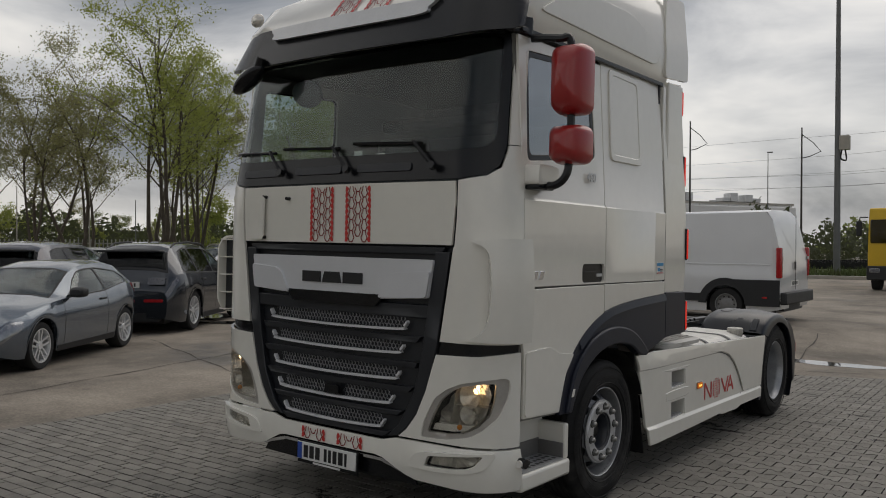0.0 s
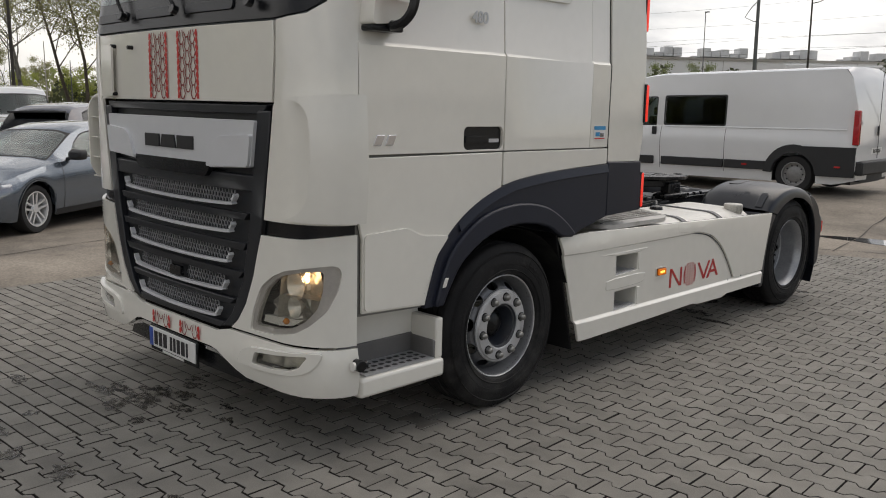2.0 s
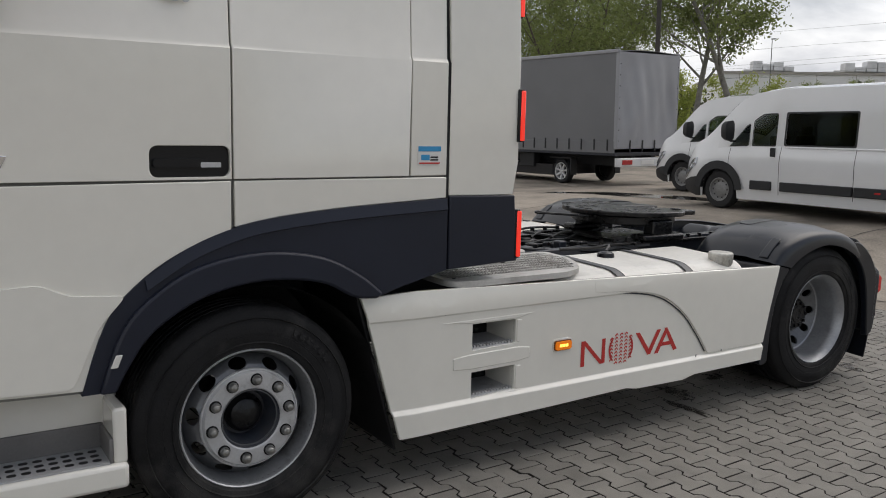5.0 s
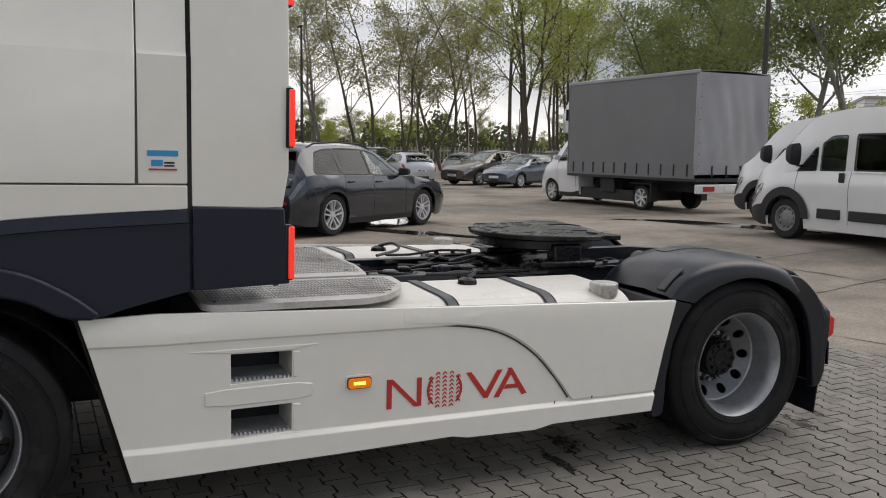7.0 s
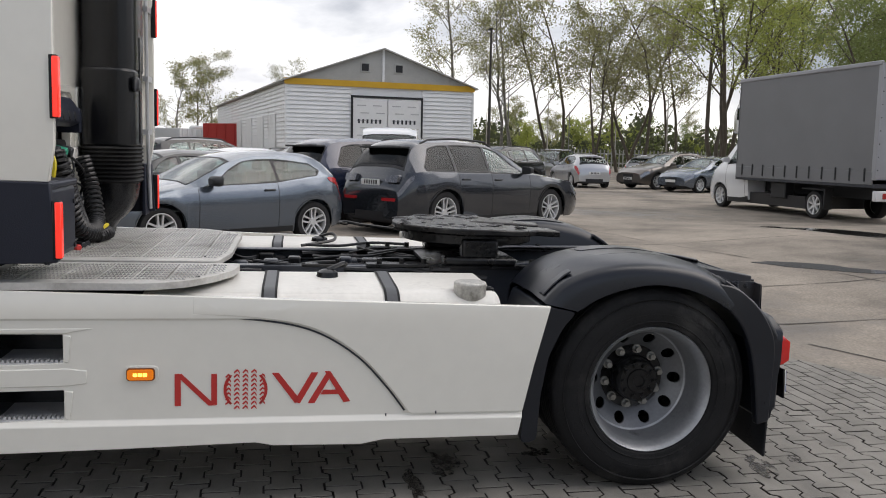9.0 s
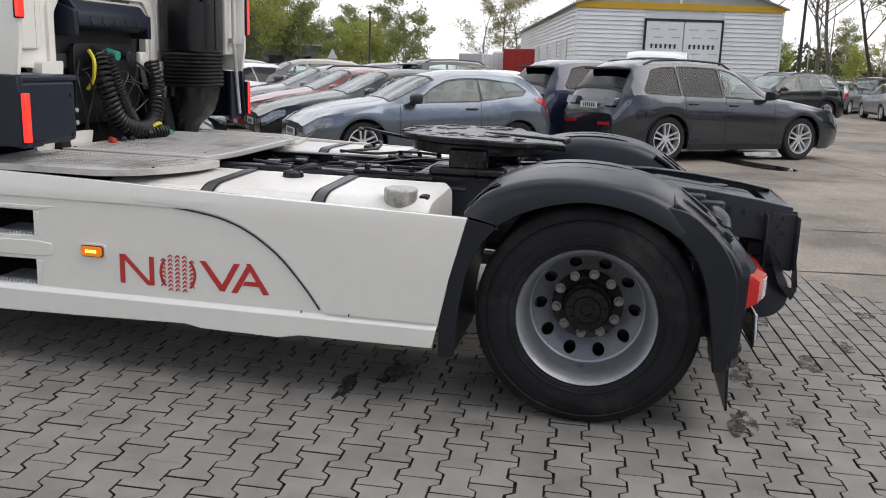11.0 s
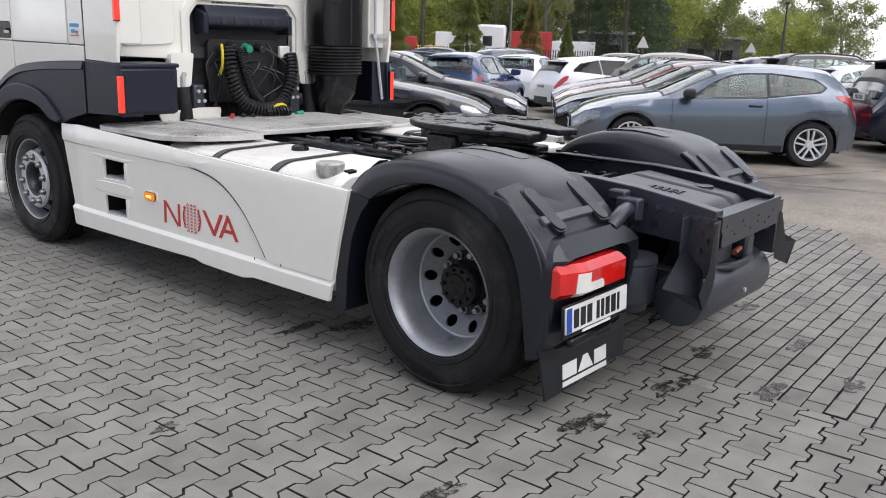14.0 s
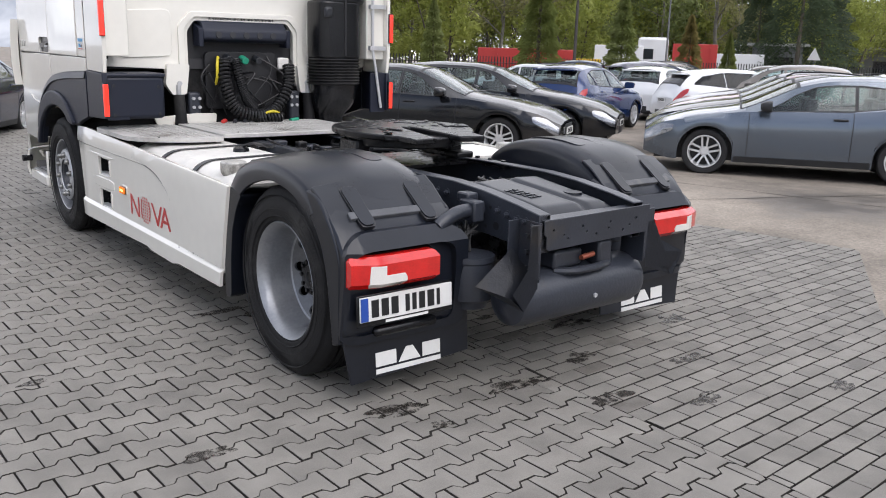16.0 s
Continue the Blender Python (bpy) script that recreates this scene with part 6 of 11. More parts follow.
    part("lens_bezel", plate(rounded(0.775, 1.232, 0.590, 0.758, 0.026), lambda a, z: (s * a, glow_y(a, z) - 0.040, z), (0, -0.05, 0), (), (0.9, 1.0, 1.10, 1.14, 1.18, 1.21), (0.63, 0.72)), M_BLACK, lamp, bevel=0.004)
    part("mud_flap", plate([(0.50, 0.40), (0.50, 0.165), (1.20, 0.130), (1.245, 0.42)], lambda a, z: (s * a, 4.60 + 0.09 * (0.42 - z), z), (0, -0.012, 0), (), (0.7, 0.95), (0.25,)), M_FENDER, fd, "black rubber mud flap with white blocks", bevel=0.003)
    flap_w = lambda a, z: (s * a, 4.604 + 0.09 * (0.42 - z), z)
    for a0, a1, lean in ((1.062, 0.945, 0.0), (0.932, 0.802, 0.045), (0.79, 0.682, 0.0)):
        if s < 0:
            a0, a1 = 1.742 - a1, 1.742 - a0
            a0, a1 = max(a0, a1), min(a0, a1)
        part("flap_block", plate([(a1 + lean, 0.258), (a0 - lean, 0.258), (a0, 0.190), (a1, 0.190)], flap_w, (0, -0.003, 0)), M_PLATE, fd)
    part("flap_line", plate([(0.68, 0.178), (1.062, 0.178), (1.062, 0.155), (0.68, 0.155)], flap_w, (0, -0.003, 0)), M_PLATE, fd)
    bracket = tube(bmesh.new(), curve([(s * 0.38, 4.0, 0.80), (s * 0.48, 4.0, 0.86), (s * 0.575, 4.0, 0.90)], 5), 0.025)
    part("fender_bracket", bracket, M_FRAME, fd)
    return fd


for s in (1, -1):
    fd = fender(s)
    if s > 0:
        number_plate(pose(0.943, 4.698, 0.512, -4, 0, 180), fd)
        part("plate_lamp", boxes((0.74, 1.10, 4.62, 4.675, 0.355, 0.405)), M_BLACK, fd, bevel=0.02)

# -- tanks
M_CAP = mat("dusty_zinc_cap", (0.46, 0.45, 0.42), 0.45, metal=0.4, vary=0.3, scale=20, fine=80, dirt=(0.14, 0.13, 0.115), dirt_at=0.52)
M_STRAP = mat("grey_steel_strap", (0.075, 0.078, 0.085), 0.4, metal=0.4, vary=0.15)
def tank(s, y0, y1):
    sec = [(0.50, 0.30), (0.50, 0.88), (0.53, 0.925), (0.58, 0.945), (1.06, 0.935), (1.14, 0.90), (1.185, 0.83), (1.185, 0.36), (1.14, 0.30)]
    sec = soften(sec, 0.05)
    bm = bmesh.new()
    rows = []
    for y, f in ((y0, 0.93), (y0 + 0.03, 1.0), (y1 - 0.03, 1.0), (y1, 0.93)):
        rows.append([bm.verts.new((s * (0.84 + (x - 0.84) * f), y, 0.62 + (z - 0.62) * f)) for x, z in sec])
    for a, b in zip(rows, rows[1:]):
        for k in range(len(sec)):
            bm.faces.new((a[k], a[(k + 1) % len(sec)], b[(k + 1) % len(sec)], b[k]))
    bm.faces.new(rows[0])
    bm.faces.new(rows[-1])
    tk = part("fuel_tank", bm, M_TANK, truck, "dusty white fuel tank with black straps", angle=40)
    for y in (y0 + 0.55, y0 + 1.10):
        bm = bmesh.new()
        rows = [[bm.verts.new((s * (0.84 + (x - 0.84) * 1.012), yy, 0.62 + (z - 0.62) * 1.014)) for x, z in sec] for yy in (y - 0.035, y + 0.035)]
        for k in range(len(sec)):
            bm.faces.new((rows[0][k], rows[0][(k + 1) % len(sec)], rows[1][(k + 1) % len(sec)], rows[1][k]))
        strap = part("tank_strap", bm, M_RUBBER, tk)
        bm = bmesh.new()
        rows = [[bm.verts.new((s * (0.84 + (x - 0.84) * 1.015), yy, 0.62 + (z - 0.62) * 1.018)) for x, z in sec] for yy in (y - 0.024, y + 0.024)]
        for k in range(len(sec)):
            bm.faces.new((rows[0][k], rows[0][(k + 1) % len(sec)], rows[1][(k + 1) % len(sec)], rows[1][k]))
        part("strap_face", bm, M_STRAP, strap)
    cap = lathe(bmesh.new(), [(0.89, 0.0), (0.89, 0.062), (0.915, 0.075), (0.972, 0.077), (0.980, 0.070), (0.982, 0.0)], 28, "z", (s * 1.07, y1 - 0.14, 0))
    part("filler_cap", cap, M_CAP, tk, "grey metal filler cap", bevel=0.004)
    part("cap_latch", boxes((min(s * 0.99, s * 1.05), max(s * 0.99, s * 1.05), y1 - 0.06, y1 - 0.02, 0.89, 0.945)), M_GREASE, tk, bevel=0.006)
    part("tank_sensor", lathe(bmesh.new(), [(0.94, 0.0), (0.94, 0.055), (0.965, 0.05), (0.975, 0.03), (0.98, 0.0)], 18, "z", (s * 0.72, y0 + 0.82, 0)), M_BLACK, tk)
    part("sensor_cable", tube(bmesh.new(), curve([(s * 0.72, y0 + 0.82, 0.975), (s * 0.66, y0 + 0.9, 1.0), (s * 0.55, y0 + 0.9, 0.97), (s * 0.42, y0 + 0.7, 0.95)], 6), 0.010, 6), M_HOSE, tk)


tank(1, 1.66, 3.27)
tank(-1, 1.66, 3.27)

# -- catwalk: tread plates with raised studs
def tread_plate(name, outline, z, x0, x1, y0, y1):
    """A cast plate with bands of slots and raised grip points between them."""
    shape = soften(outline, 0.05)
    bm = plate(shape, lambda a, b: (a, b, z), (0, 0, -0.03))
    ob = part(name, bm, M_ALU, truck, "worn pale metal tread plate with slots", bevel=0.010)
    slots, grips = bmesh.new(), bmesh.new()
    nb, ns = int((x1 - x0) / 0.058), int((y1 - y0) / 0.0165)
    flat_shape = [(q[0], q[1]) for q in shape]
    for j in range(nb):
        a = x0 + 0.029 + j * 0.058
        for i in range(ns):
            b = y0 + (i + 0.5) * 0.0165
            if not all(inside(flat_shape, a + e, b + d) for e, d in ((0.04, 0.02), (-0.04, 0.02), (0.04, -0.02), (-0.04, -0.02))):
                continue
            if i % 9 != 8:
                slots.faces.new([slots.verts.new(c) for c in ((a - 0.019, b - 0.0035, z + 0.0008), (a + 0.019, b - 0.0035, z + 0.0008), (a + 0.019, b + 0.0035, z + 0.0008), (a - 0.019, b + 0.0035, z + 0.0008))])
                box(grips, a - 0.019, a + 0.019, b + 0.0045, b + 0.0105, z, z + 0.003)
            else:
                for d in (-0.012, 0.012):
                    box(grips, a + d - 0.004, a + d + 0.004, b - 0.004, b + 0.004, z, z + 0.005)
    part("tread_slot", slots, M_FRAME, ob)["kind"] = "stuff"
    part("tread_grip", grips, M_ALU, ob)["kind"] = "stuff"
    for a, b in ((x0 + 0.03, y0 + 0.02), (x1 - 0.03, y0 + 0.02), (x0 + 0.03, y1 - 0.06), (x1 - 0.12, y1 - 0.10)):
        part("plate_bolt", rod(bmesh.new(), (a, b, z), (a, b, z + 0.004), 0.009, seg=10), M_GREASE, ob)
    return ob


def inside(poly, x, y):
    c = False
    for i in range(len(poly)):
        (x0, y0), (x1, y1) = poly[i - 1], poly[i]
        if (y0 > y) != (y1 > y) and x < (x1 - x0) * (y - y0) / (y1 - y0) + x0:
            c = not c
    return c


tread_plate("catwalk_plate", [(0.64, 1.0), (1.18, 1.0), (1.238, 1.06), (1.238, 1.72), (1.17, 1.86), (1.02, 1.97), (0.86, 2.04), (0.64, 2.06)], 0.990, 0.68, 1.18, 1.04, 2.0)
tread_plate("catwalk_plate", [(-0.62, 1.08), (0.62, 1.08), (0.62, 1.94), (0.30, 1.99), (-0.62, 1.99)], 0.998, -0.58, 0.58, 1.12, 1.97)
tread_plate("catwalk_plate", [(-1.19, 1.05), (-0.64, 1.05), (-0.64, 1.98), (-1.0, 1.92), (-1.19, 1.70)], 0.962, -1.15, -0.68, 1.10, 1.92)
part("catwalk_riser", plate(soften([(0.28, 0.96), (0.75, 0.96), (0.80, 1.05), (0.45, 1.075), (0.28, 1.07)], 0.02), lambda a, z: (a, 1.06 + (z - 0.96) * 0.2, z), (0, -0.02, 0)), M_WHITE, truck, bevel=0.006)

# -- fifth wheel coupling
fw = new("fifth_wheel")
fw.parent = truck
fw["label"] = "greasy black fifth-wheel coupling plate"
FY = 3.32
shape = [(0.455 * math.cos(t), FY - 0.44 * math.sin(t)) for t in span(radians(-52), radians(232), 40)]
shape += [(-0.26, FY + 0.50), (-0.09, FY + 0.47), (-0.055, FY + 0.10), (-0.03, FY + 0.03), (0.03, FY + 0.03), (0.055, FY + 0.10), (0.09, FY + 0.47), (0.26, FY + 0.50)]
part("top_plate", plate(shape, lambda a, y: (a, y, 1.158 - 0.05 * max(0.0, y - FY - 0.05)), (0, 0, -0.035), (), (-0.3, -0.15, 0, 0.15, 0.3), (FY - 0.2, FY + 0.05, FY + 0.25)), M_GREASE, fw, bevel=0.008)
lump_rng = random.Random(3)
for k in range(46):
    a = lump_rng.uniform(radians(-45), radians(225))
    r_ = lump_rng.uniform(0.20, 0.43)
    blob = bmesh.new()
    bmesh.ops.create_uvsphere(blob, u_segments=8, v_segments=5, radius=1.0, matrix=Matrix.Translation((r_ * math.cos(a), FY - r_ * math.sin(a), 1.157)) @ Matrix.Rotation(lump_rng.uniform(0, 3), 4, "Z") @ Matrix.Diagonal((lump_rng.uniform(0.02, 0.07), lump_rng.uniform(0.012, 0.03), lump_rng.uniform(0.004, 0.010), 1)))
    part("grease_lump", blob, M_GREASE, fw, angle=80)
part("plate_skirt", plate(disc(0, FY, 0.38, 32), lambda a, y: (a, y, 1.12), (0, 0, -0.06)), M_GREASE, fw, bevel=0.01)
for s in (-1, 1):
    part("pedestal", boxes((s * 0.36 - 0.07, s * 0.36 + 0.07, FY - 0.20, FY + 0.20, 0.955, 1.0), (s * 0.36 - 0.05, s * 0.36 + 0.05, FY - 0.10, FY + 0.10, 0.99, 1.10)), M_GREASE, fw, bevel=0.015)
    part("mount_rail", boxes((s * 0.36 - 0.045, s * 0.36 + 0.045, FY - 0.62, FY + 0.62, 0.94, 0.958)), M_GREASE, fw, bevel=0.004)
    for y in span(FY - 0.55, FY + 0.55, 9):
        part("mount_bolt", rod(bmesh.new(), (s * 0.37, y, 0.958), (s * 0.37, y, 0.985), 0.016, seg=6), M_GREASE, fw)
part("release_lever", tube(bmesh.new(), curve([(0.1, FY - 0.36, 1.11), (0.0, FY - 0.5, 1.115), (-0.1, FY - 0.62, 1.12), (-0.14, FY - 0.70, 1.13), (-0.10, FY - 0.74, 1.13), (-0.06, FY - 0.70, 1.125)], 5), 0.009, 6), M_GREASE, fw)
part("cross_plate", boxes((-0.42, 0.42, FY - 0.28, FY + 0.28, 0.935, 0.952)), M_GREASE, fw)

# -- hoses, valves and cables between the rails
rng = random.Random(7)
for k in range(26):
    y0, x0 = rng.uniform(1.9, 2.8), rng.uniform(-0.4, 0.45)
    L = rng.uniform(0.3, 0.9)
    z = rng.uniform(0.87, 0.955)
    pts = [(x0 + rng.uniform(-0.08, 0.08), y0 + L * t, z + rng.uniform(-0.02, 0.03)) for t in (0, 0.33, 0.66, 1)]
    part("air_line", tube(bmesh.new(), curve(pts, 5), rng.uniform(0.006, 0.014), 6), M_HOSE, truck)
for k in range(14):
    x, y, w = rng.uniform(-0.34, 0.42), rng.uniform(2.0, 2.75), rng.uniform(0.03, 0.08)
    part("valve_block", boxes((x - w, x + w, y - w, y + w, 0.86, 0.90 + rng.uniform(0.0, 0.07))), M_GREASE if k % 3 else M_FRAME, truck, bevel=0.01)
for k in range(12):
    pts = [(rng.uniform(-0.3, 0.3), 3.92 + rng.uniform(0, 0.2), rng.uniform(0.78, 0.92)) for _ in range(4)]
    part("air_line", tube(bmesh.new(), curve(pts, 5), 0.009, 6), M_HOSE, truck)
part("battery_cover", boxes((-0.35, 0.35, 2.0, 2.75, 0.70, 0.85)), M_GREASE, truck, bevel=0.02)

# -- behind the cab: machinery bay
part("bay_back", boxes((-0.5, 0.5, 0.80, 0.82, 0.95, 1.85)), M_INK, truck)
beam = part("lift_beam", prism(bmesh.new(), soften([(0.93, 1.80), (0.93, 1.66), (1.02, 1.63), (1.09, 1.66), (1.08, 1.73), (1.03, 1.80)], 0.02), "x", -0.37, 0.37), M_TRIM, truck, "dark plastic beam with round holes", bevel=0.008)
part("beam_top", boxes((-0.30, 0.30, 0.94, 1.00, 1.80, 1.84)), M_TRIM, beam, bevel=0.012)
for k in range(5):
    part("beam_recess", rod(bmesh.new(), (-0.24 + k * 0.12, 1.075, 1.692), (-0.24 + k * 0.12, 1.0895, 1.694), 0.030, 0.026, seg=14), M_INK, beam)
for e in (-1, 1):
    part("beam_ear", prism(bmesh.new(), [(0.95, 1.60), (1.08, 1.60), (1.08, 1.74), (0.95, 1.78)], "x", e * 0.385 - 0.02, e * 0.385 + 0.02), M_TRIM, beam, bevel=0.006)
part("hose_panel", plate(soften([(-0.30, 1.10), (0.34, 1.10), (0.34, 1.56), (-0.30, 1.56)], 0.05), lambda a, z: (a, 1.02, z), (0, -0.04, 0)), M_INK, truck, bevel=0.008)
part("work_lamp", boxes((-0.40, -0.30, 1.02, 1.06, 1.42, 1.52)), M_WHITELAMP, truck, "white work lamp", bevel=0.012)
for s, zt in ((1, 1.2), (-1, 1.2)):
    part("cab_damper", rod(bmesh.new(), (s * 0.58, 1.05, 1.22), (s * 0.58, 1.08, 0.98), 0.045, 0.05), M_RUBBER, truck)
    part("damper_rod", rod(bmesh.new(), (s * 0.58, 1.05, 1.3), (s * 0.58, 1.05, 1.2), 0.02), M_SILVER, truck)
    part("cab_support", boxes((s * 0.45 - 0.05, s * 0.45 + 0.05, 0.98, 1.06, 0.95, 1.24)), M_FRAME, truck, bevel=0.02)
    for dz in (1.12, 1.19):
        for dx in (-0.025, 0.025):
            part("support_bolt", rod(bmesh.new(), (s * 0.44 + dx, 1.06, dz), (s * 0.44 + dx, 1.075, dz), 0.014, seg=6), M_SILVER, truck)
part("side_locker", boxes((0.79, 1.235, 0.98, 1.33, 1.065, 1.385)), M_TRIM, truck, "dark plastic locker behind the cab", bevel=0.03)
for x, z in ((0.84, 1.10), (0.84, 1.30), (1.17, 1.10), (1.17, 1.31)):
    part("locker_bolt", rod(bmesh.new(), (x, 1.33, z), (x, 1.337, z), 0.012, seg=10), M_INK, truck)
part("locker_lid", boxes((0.785, 1.238, 0.975, 1.336, 1.372, 1.400)), M_TRIM, truck, bevel=0.01)
# the air intake stack
inlet = bmesh.new()
for z0, z1, x0, x1 in ((1.52, 2.0, -0.98, -0.56), (1.98, 3.0, -1.02, -0.60)):
    prism(inlet, rounded(x0, x1, 1.02, 1.34, 0.10), "z", z0, z1)
stack = part("air_intake", inlet, M_BLACK, truck, "black air intake stack", bevel=0.02)
bel = bmesh.new()
rows = []
for i in range(19):
    z = 1.30 + i * 0.0125
    f = 1.06 if i % 2 else 0.98
    rows.append([bel.verts.new((-0.77 + (x + 0.77) * f, 1.18 + (y - 1.18) * f, z)) for x, y in rounded(-0.98, -0.56, 1.02, 1.34, 0.12)])
for a, b in zip(rows, rows[1:]):
    for k in range(len(a)):
        bel.faces.new((a[k], a[(k + 1) % len(a)], b[(k + 1) % len(a)], b[k]))
part("intake_bellows", bel, M_RUBBER, stack, "ribbed rubber bellows", angle=20)
elbow = bmesh.new()
rows = []
for z, f, dy in ((1.31, 1.0, 0.0), (1.27, 0.99, 0.0), (1.20, 0.97, -0.008), (1.14, 0.92, -0.025), (1.09, 0.83, -0.05), (1.05, 0.70, -0.075), (1.01, 0.62, -0.09), (0.97, 0.60, -0.09)):
    rows.append([elbow.verts.new((-0.77 + (x + 0.77) * f, 1.18 + (y - 1.18) * f + dy, z)) for x, y in rounded(-0.97, -0.57, 1.03, 1.33, 0.13)])
for a, b in zip(rows, rows[1:]):
    for k in range(len(a)):
        elbow.faces.new((a[k], a[(k + 1) % len(a)], b[(k + 1) % len(a)], b[k]))
elbow.faces.new(rows[0])
elbow.faces.new(rows[-1])
part("intake_elbow", elbow, M_BLACK, stack, angle=50)
part("intake_slot", boxes((-0.80, -0.78, 1.335, 1.345, 1.55, 2.2)), M_INK, stack)
part("intake_catch", boxes((-0.66, -0.58, 1.33, 1.37, 1.86, 1.95)), M_GRILLE, stack, bevel=0.02)


def coil(pts, r_coil, r_wire, turns, material, name, label):
    path = curve(pts, 30)
    res = []
    n = turns * 9
    side = None
    for i in range(n + 1):
        f = i / n * (len(path) - 1)
        k = min(int(f), len(path) - 2)
        p, d = path[k].lerp(path[k + 1], f - k), (path[k + 1] - path[k]).normalized()
        if side is None:
            side = d.orthogonal().normalized()
        side = (side - d * side.dot(d)).normalized()
        a = turns * math.tau * i / n
        res.append(p + r_coil * (math.cos(a) * side + math.sin(a) * d.cross(side)))
    return part(name, tube(bmesh.new(), res, r_wire, 6), material, truck, label)


coil([(0.20, 1.08, 1.50), (0.22, 1.14, 1.30), (0.16, 1.18, 1.12), (0.0, 1.22, 1.06), (-0.18, 1.20, 1.10), (-0.34, 1.14, 1.28), (-0.38, 1.08, 1.46)], 0.043, 0.011, 44, M_HOSE, "coiled_air_hose", "black coiled air hose")
coil([(0.10, 1.07, 1.50), (0.08, 1.12, 1.32), (0.04, 1.15, 1.18), (-0.02, 1.16, 1.10)], 0.036, 0.008, 30, M_HOSE, "coiled_cable", "black coiled cable")
coil([(-0.22, 1.26, 1.035), (-0.12, 1.26, 1.04), (-0.02, 1.24, 1.035)], 0.03, 0.01, 8, M_HOSE, "coiled_cable", "black coiled cable")
part("yellow_cable", tube(bmesh.new(), curve([(0.24, 1.05, 1.52), (0.27, 1.10, 1.46), (0.27, 1.09, 1.36), (0.27, 1.05, 1.30)], 6), 0.012, 6), M_YELLOW, truck)
part("yellow_tie", tube(bmesh.new(), curve([(-0.20, 1.24, 1.07), (-0.13, 1.27, 1.09), (-0.06, 1.25, 1.07)], 6), 0.012, 6), M_YELLOW, truck)
for x, z, m_ in ((0.16, 1.52, M_GRILLE), (0.02, 1.51, M_CYAN), (-0.10, 1.51, M_GRILLE)):
    part("coupling", rod(bmesh.new(), (x, 1.02, z), (x, 1.10, z - 0.02), 0.03), m_, truck, bevel=0.004)
part("green_connector", rod(bmesh.new(), (-0.40, 1.2, 1.01), (-0.32, 1.22, 1.005), 0.018), M_CYAN, truck)
for x, m_ in ((0.24, M_REDGFX), (0.14, M_GRILLE), (0.05, M_GRILLE), (-0.05, M_GRILLE)):
    part("hose_coupling", rod(bmesh.new(), (x, 1.16, 1.015), (x + 0.05, 1.22, 1.012), 0.017), m_, truck, bevel=0.004)
for k in range(12):
    a = rng.uniform(-0.35, 0.35)
    pts = [(a, 1.03, rng.uniform(1.35, 1.55)), (a + rng.uniform(-0.2, 0.2), 1.07 + rng.uniform(0, 0.05), rng.uniform(1.2, 1.4)), (a + rng.uniform(-0.25, 0.25), 1.06, rng.uniform(1.0, 1.2))]
    part("bay_cable", tube(bmesh.new(), curve(pts, 6), rng.uniform(0.004, 0.009), 6), M_HOSE, truck)

# ---------------------------------------------------------------- parked vehicles
TILT_Y, TILT_X = 0.0125, 0.012


def yard_z(x, y):
    # a low rise under the vans by the railway bank
    rise = max(0.0, min(1.0, (y - 13.2) / 2.6)) * max(0.0, min(1.0, (x + 17.0) / 3.5)) * max(0.0, min(1.0, (-1.0 - x) / 3.0))
    return TILT_Y * (y - 7) + TILT_X * (x + 8) + 0.16 * rise


def in_yard(x, y, turn=0.0, lift=0.0):
    """A pose on the gently sloping yard."""
    lean = Matrix.Rotation(math.atan(TILT_Y), 4, "X") @ Matrix.Rotation(-math.atan(TILT_X), 4, "Y")
    return Matrix.Translation((x, y, yard_z(x, y) + lift)) @ lean @ pose(0, 0, 0, 0, 0, turn)


def paint(name, colour, rough=0.2, metal=0.4, coat=1.0):
    return mat(name, colour, rough, metal=metal, coat=coat, vary=0.04, scale=2.0, fine=300, spec=0.5)


P_SLATE = paint("slate_blue_metallic", (0.130, 0.157, 0.192), 0.24, 0.65)
P_ANTHRACITE = paint("anthracite_metallic", (0.040, 0.046, 0.056), 0.18, 0.6)
P_BLACK = paint("black_car_paint", (0.006, 0.007, 0.009), 0.14, metal=0.0, coat=0.35)
P_NAVY = paint("navy_car_paint", (0.012, 0.018, 0.045), metal=0.2)
P_BLUE = paint("royal_blue_car_paint", (0.008, 0.028, 0.11), metal=0.2)
P_WHITE = paint("white_car_paint", (0.72, 0.73, 0.74), metal=0.0)
P_SILVER = paint("silver_car_paint", (0.50, 0.51, 0.53), 0.3, metal=0.7)
P_GREY = paint("grey_car_paint", (0.20, 0.205, 0.21), 0.3, 0.65)
P_MAROON = paint("maroon_car_paint", (0.16, 0.018, 0.016), metal=0.2)
P_BROWN = paint("brown_grey_car_paint", (0.14, 0.125, 0.112), 0.3, 0.65)
P_LIGHTBLUE = paint("light_blue_car_paint", (0.03, 0.24, 0.42), metal=0.1)
P_VAN = paint("white_van_paint", (0.70, 0.71, 0.72), metal=0.0)
M_CARGLASS = glass("car_glass", (0.80, 0.86, 0.85), 1.55)
M_PRIVACY = glass("privacy_glass", (0.20, 0.215, 0.23), 1.42)
M_ALLOY = mat("bright_alloy", (0.72, 0.73, 0.74), 0.30, metal=0.55, vary=0.06)
M_STEELRIM = mat("dusty_steel_rim", (0.24, 0.24, 0.24), 0.5, metal=0.4, vary=0.2, scale=20)
M_CARRUB = mat("car_tyre", (0.015, 0.015, 0.016), 0.8, vary=0.2, fine=90)
M_CARTRIM = mat("matt_black_trim", (0.016, 0.017, 0.019), 0.55, vary=0.15, fine=150)
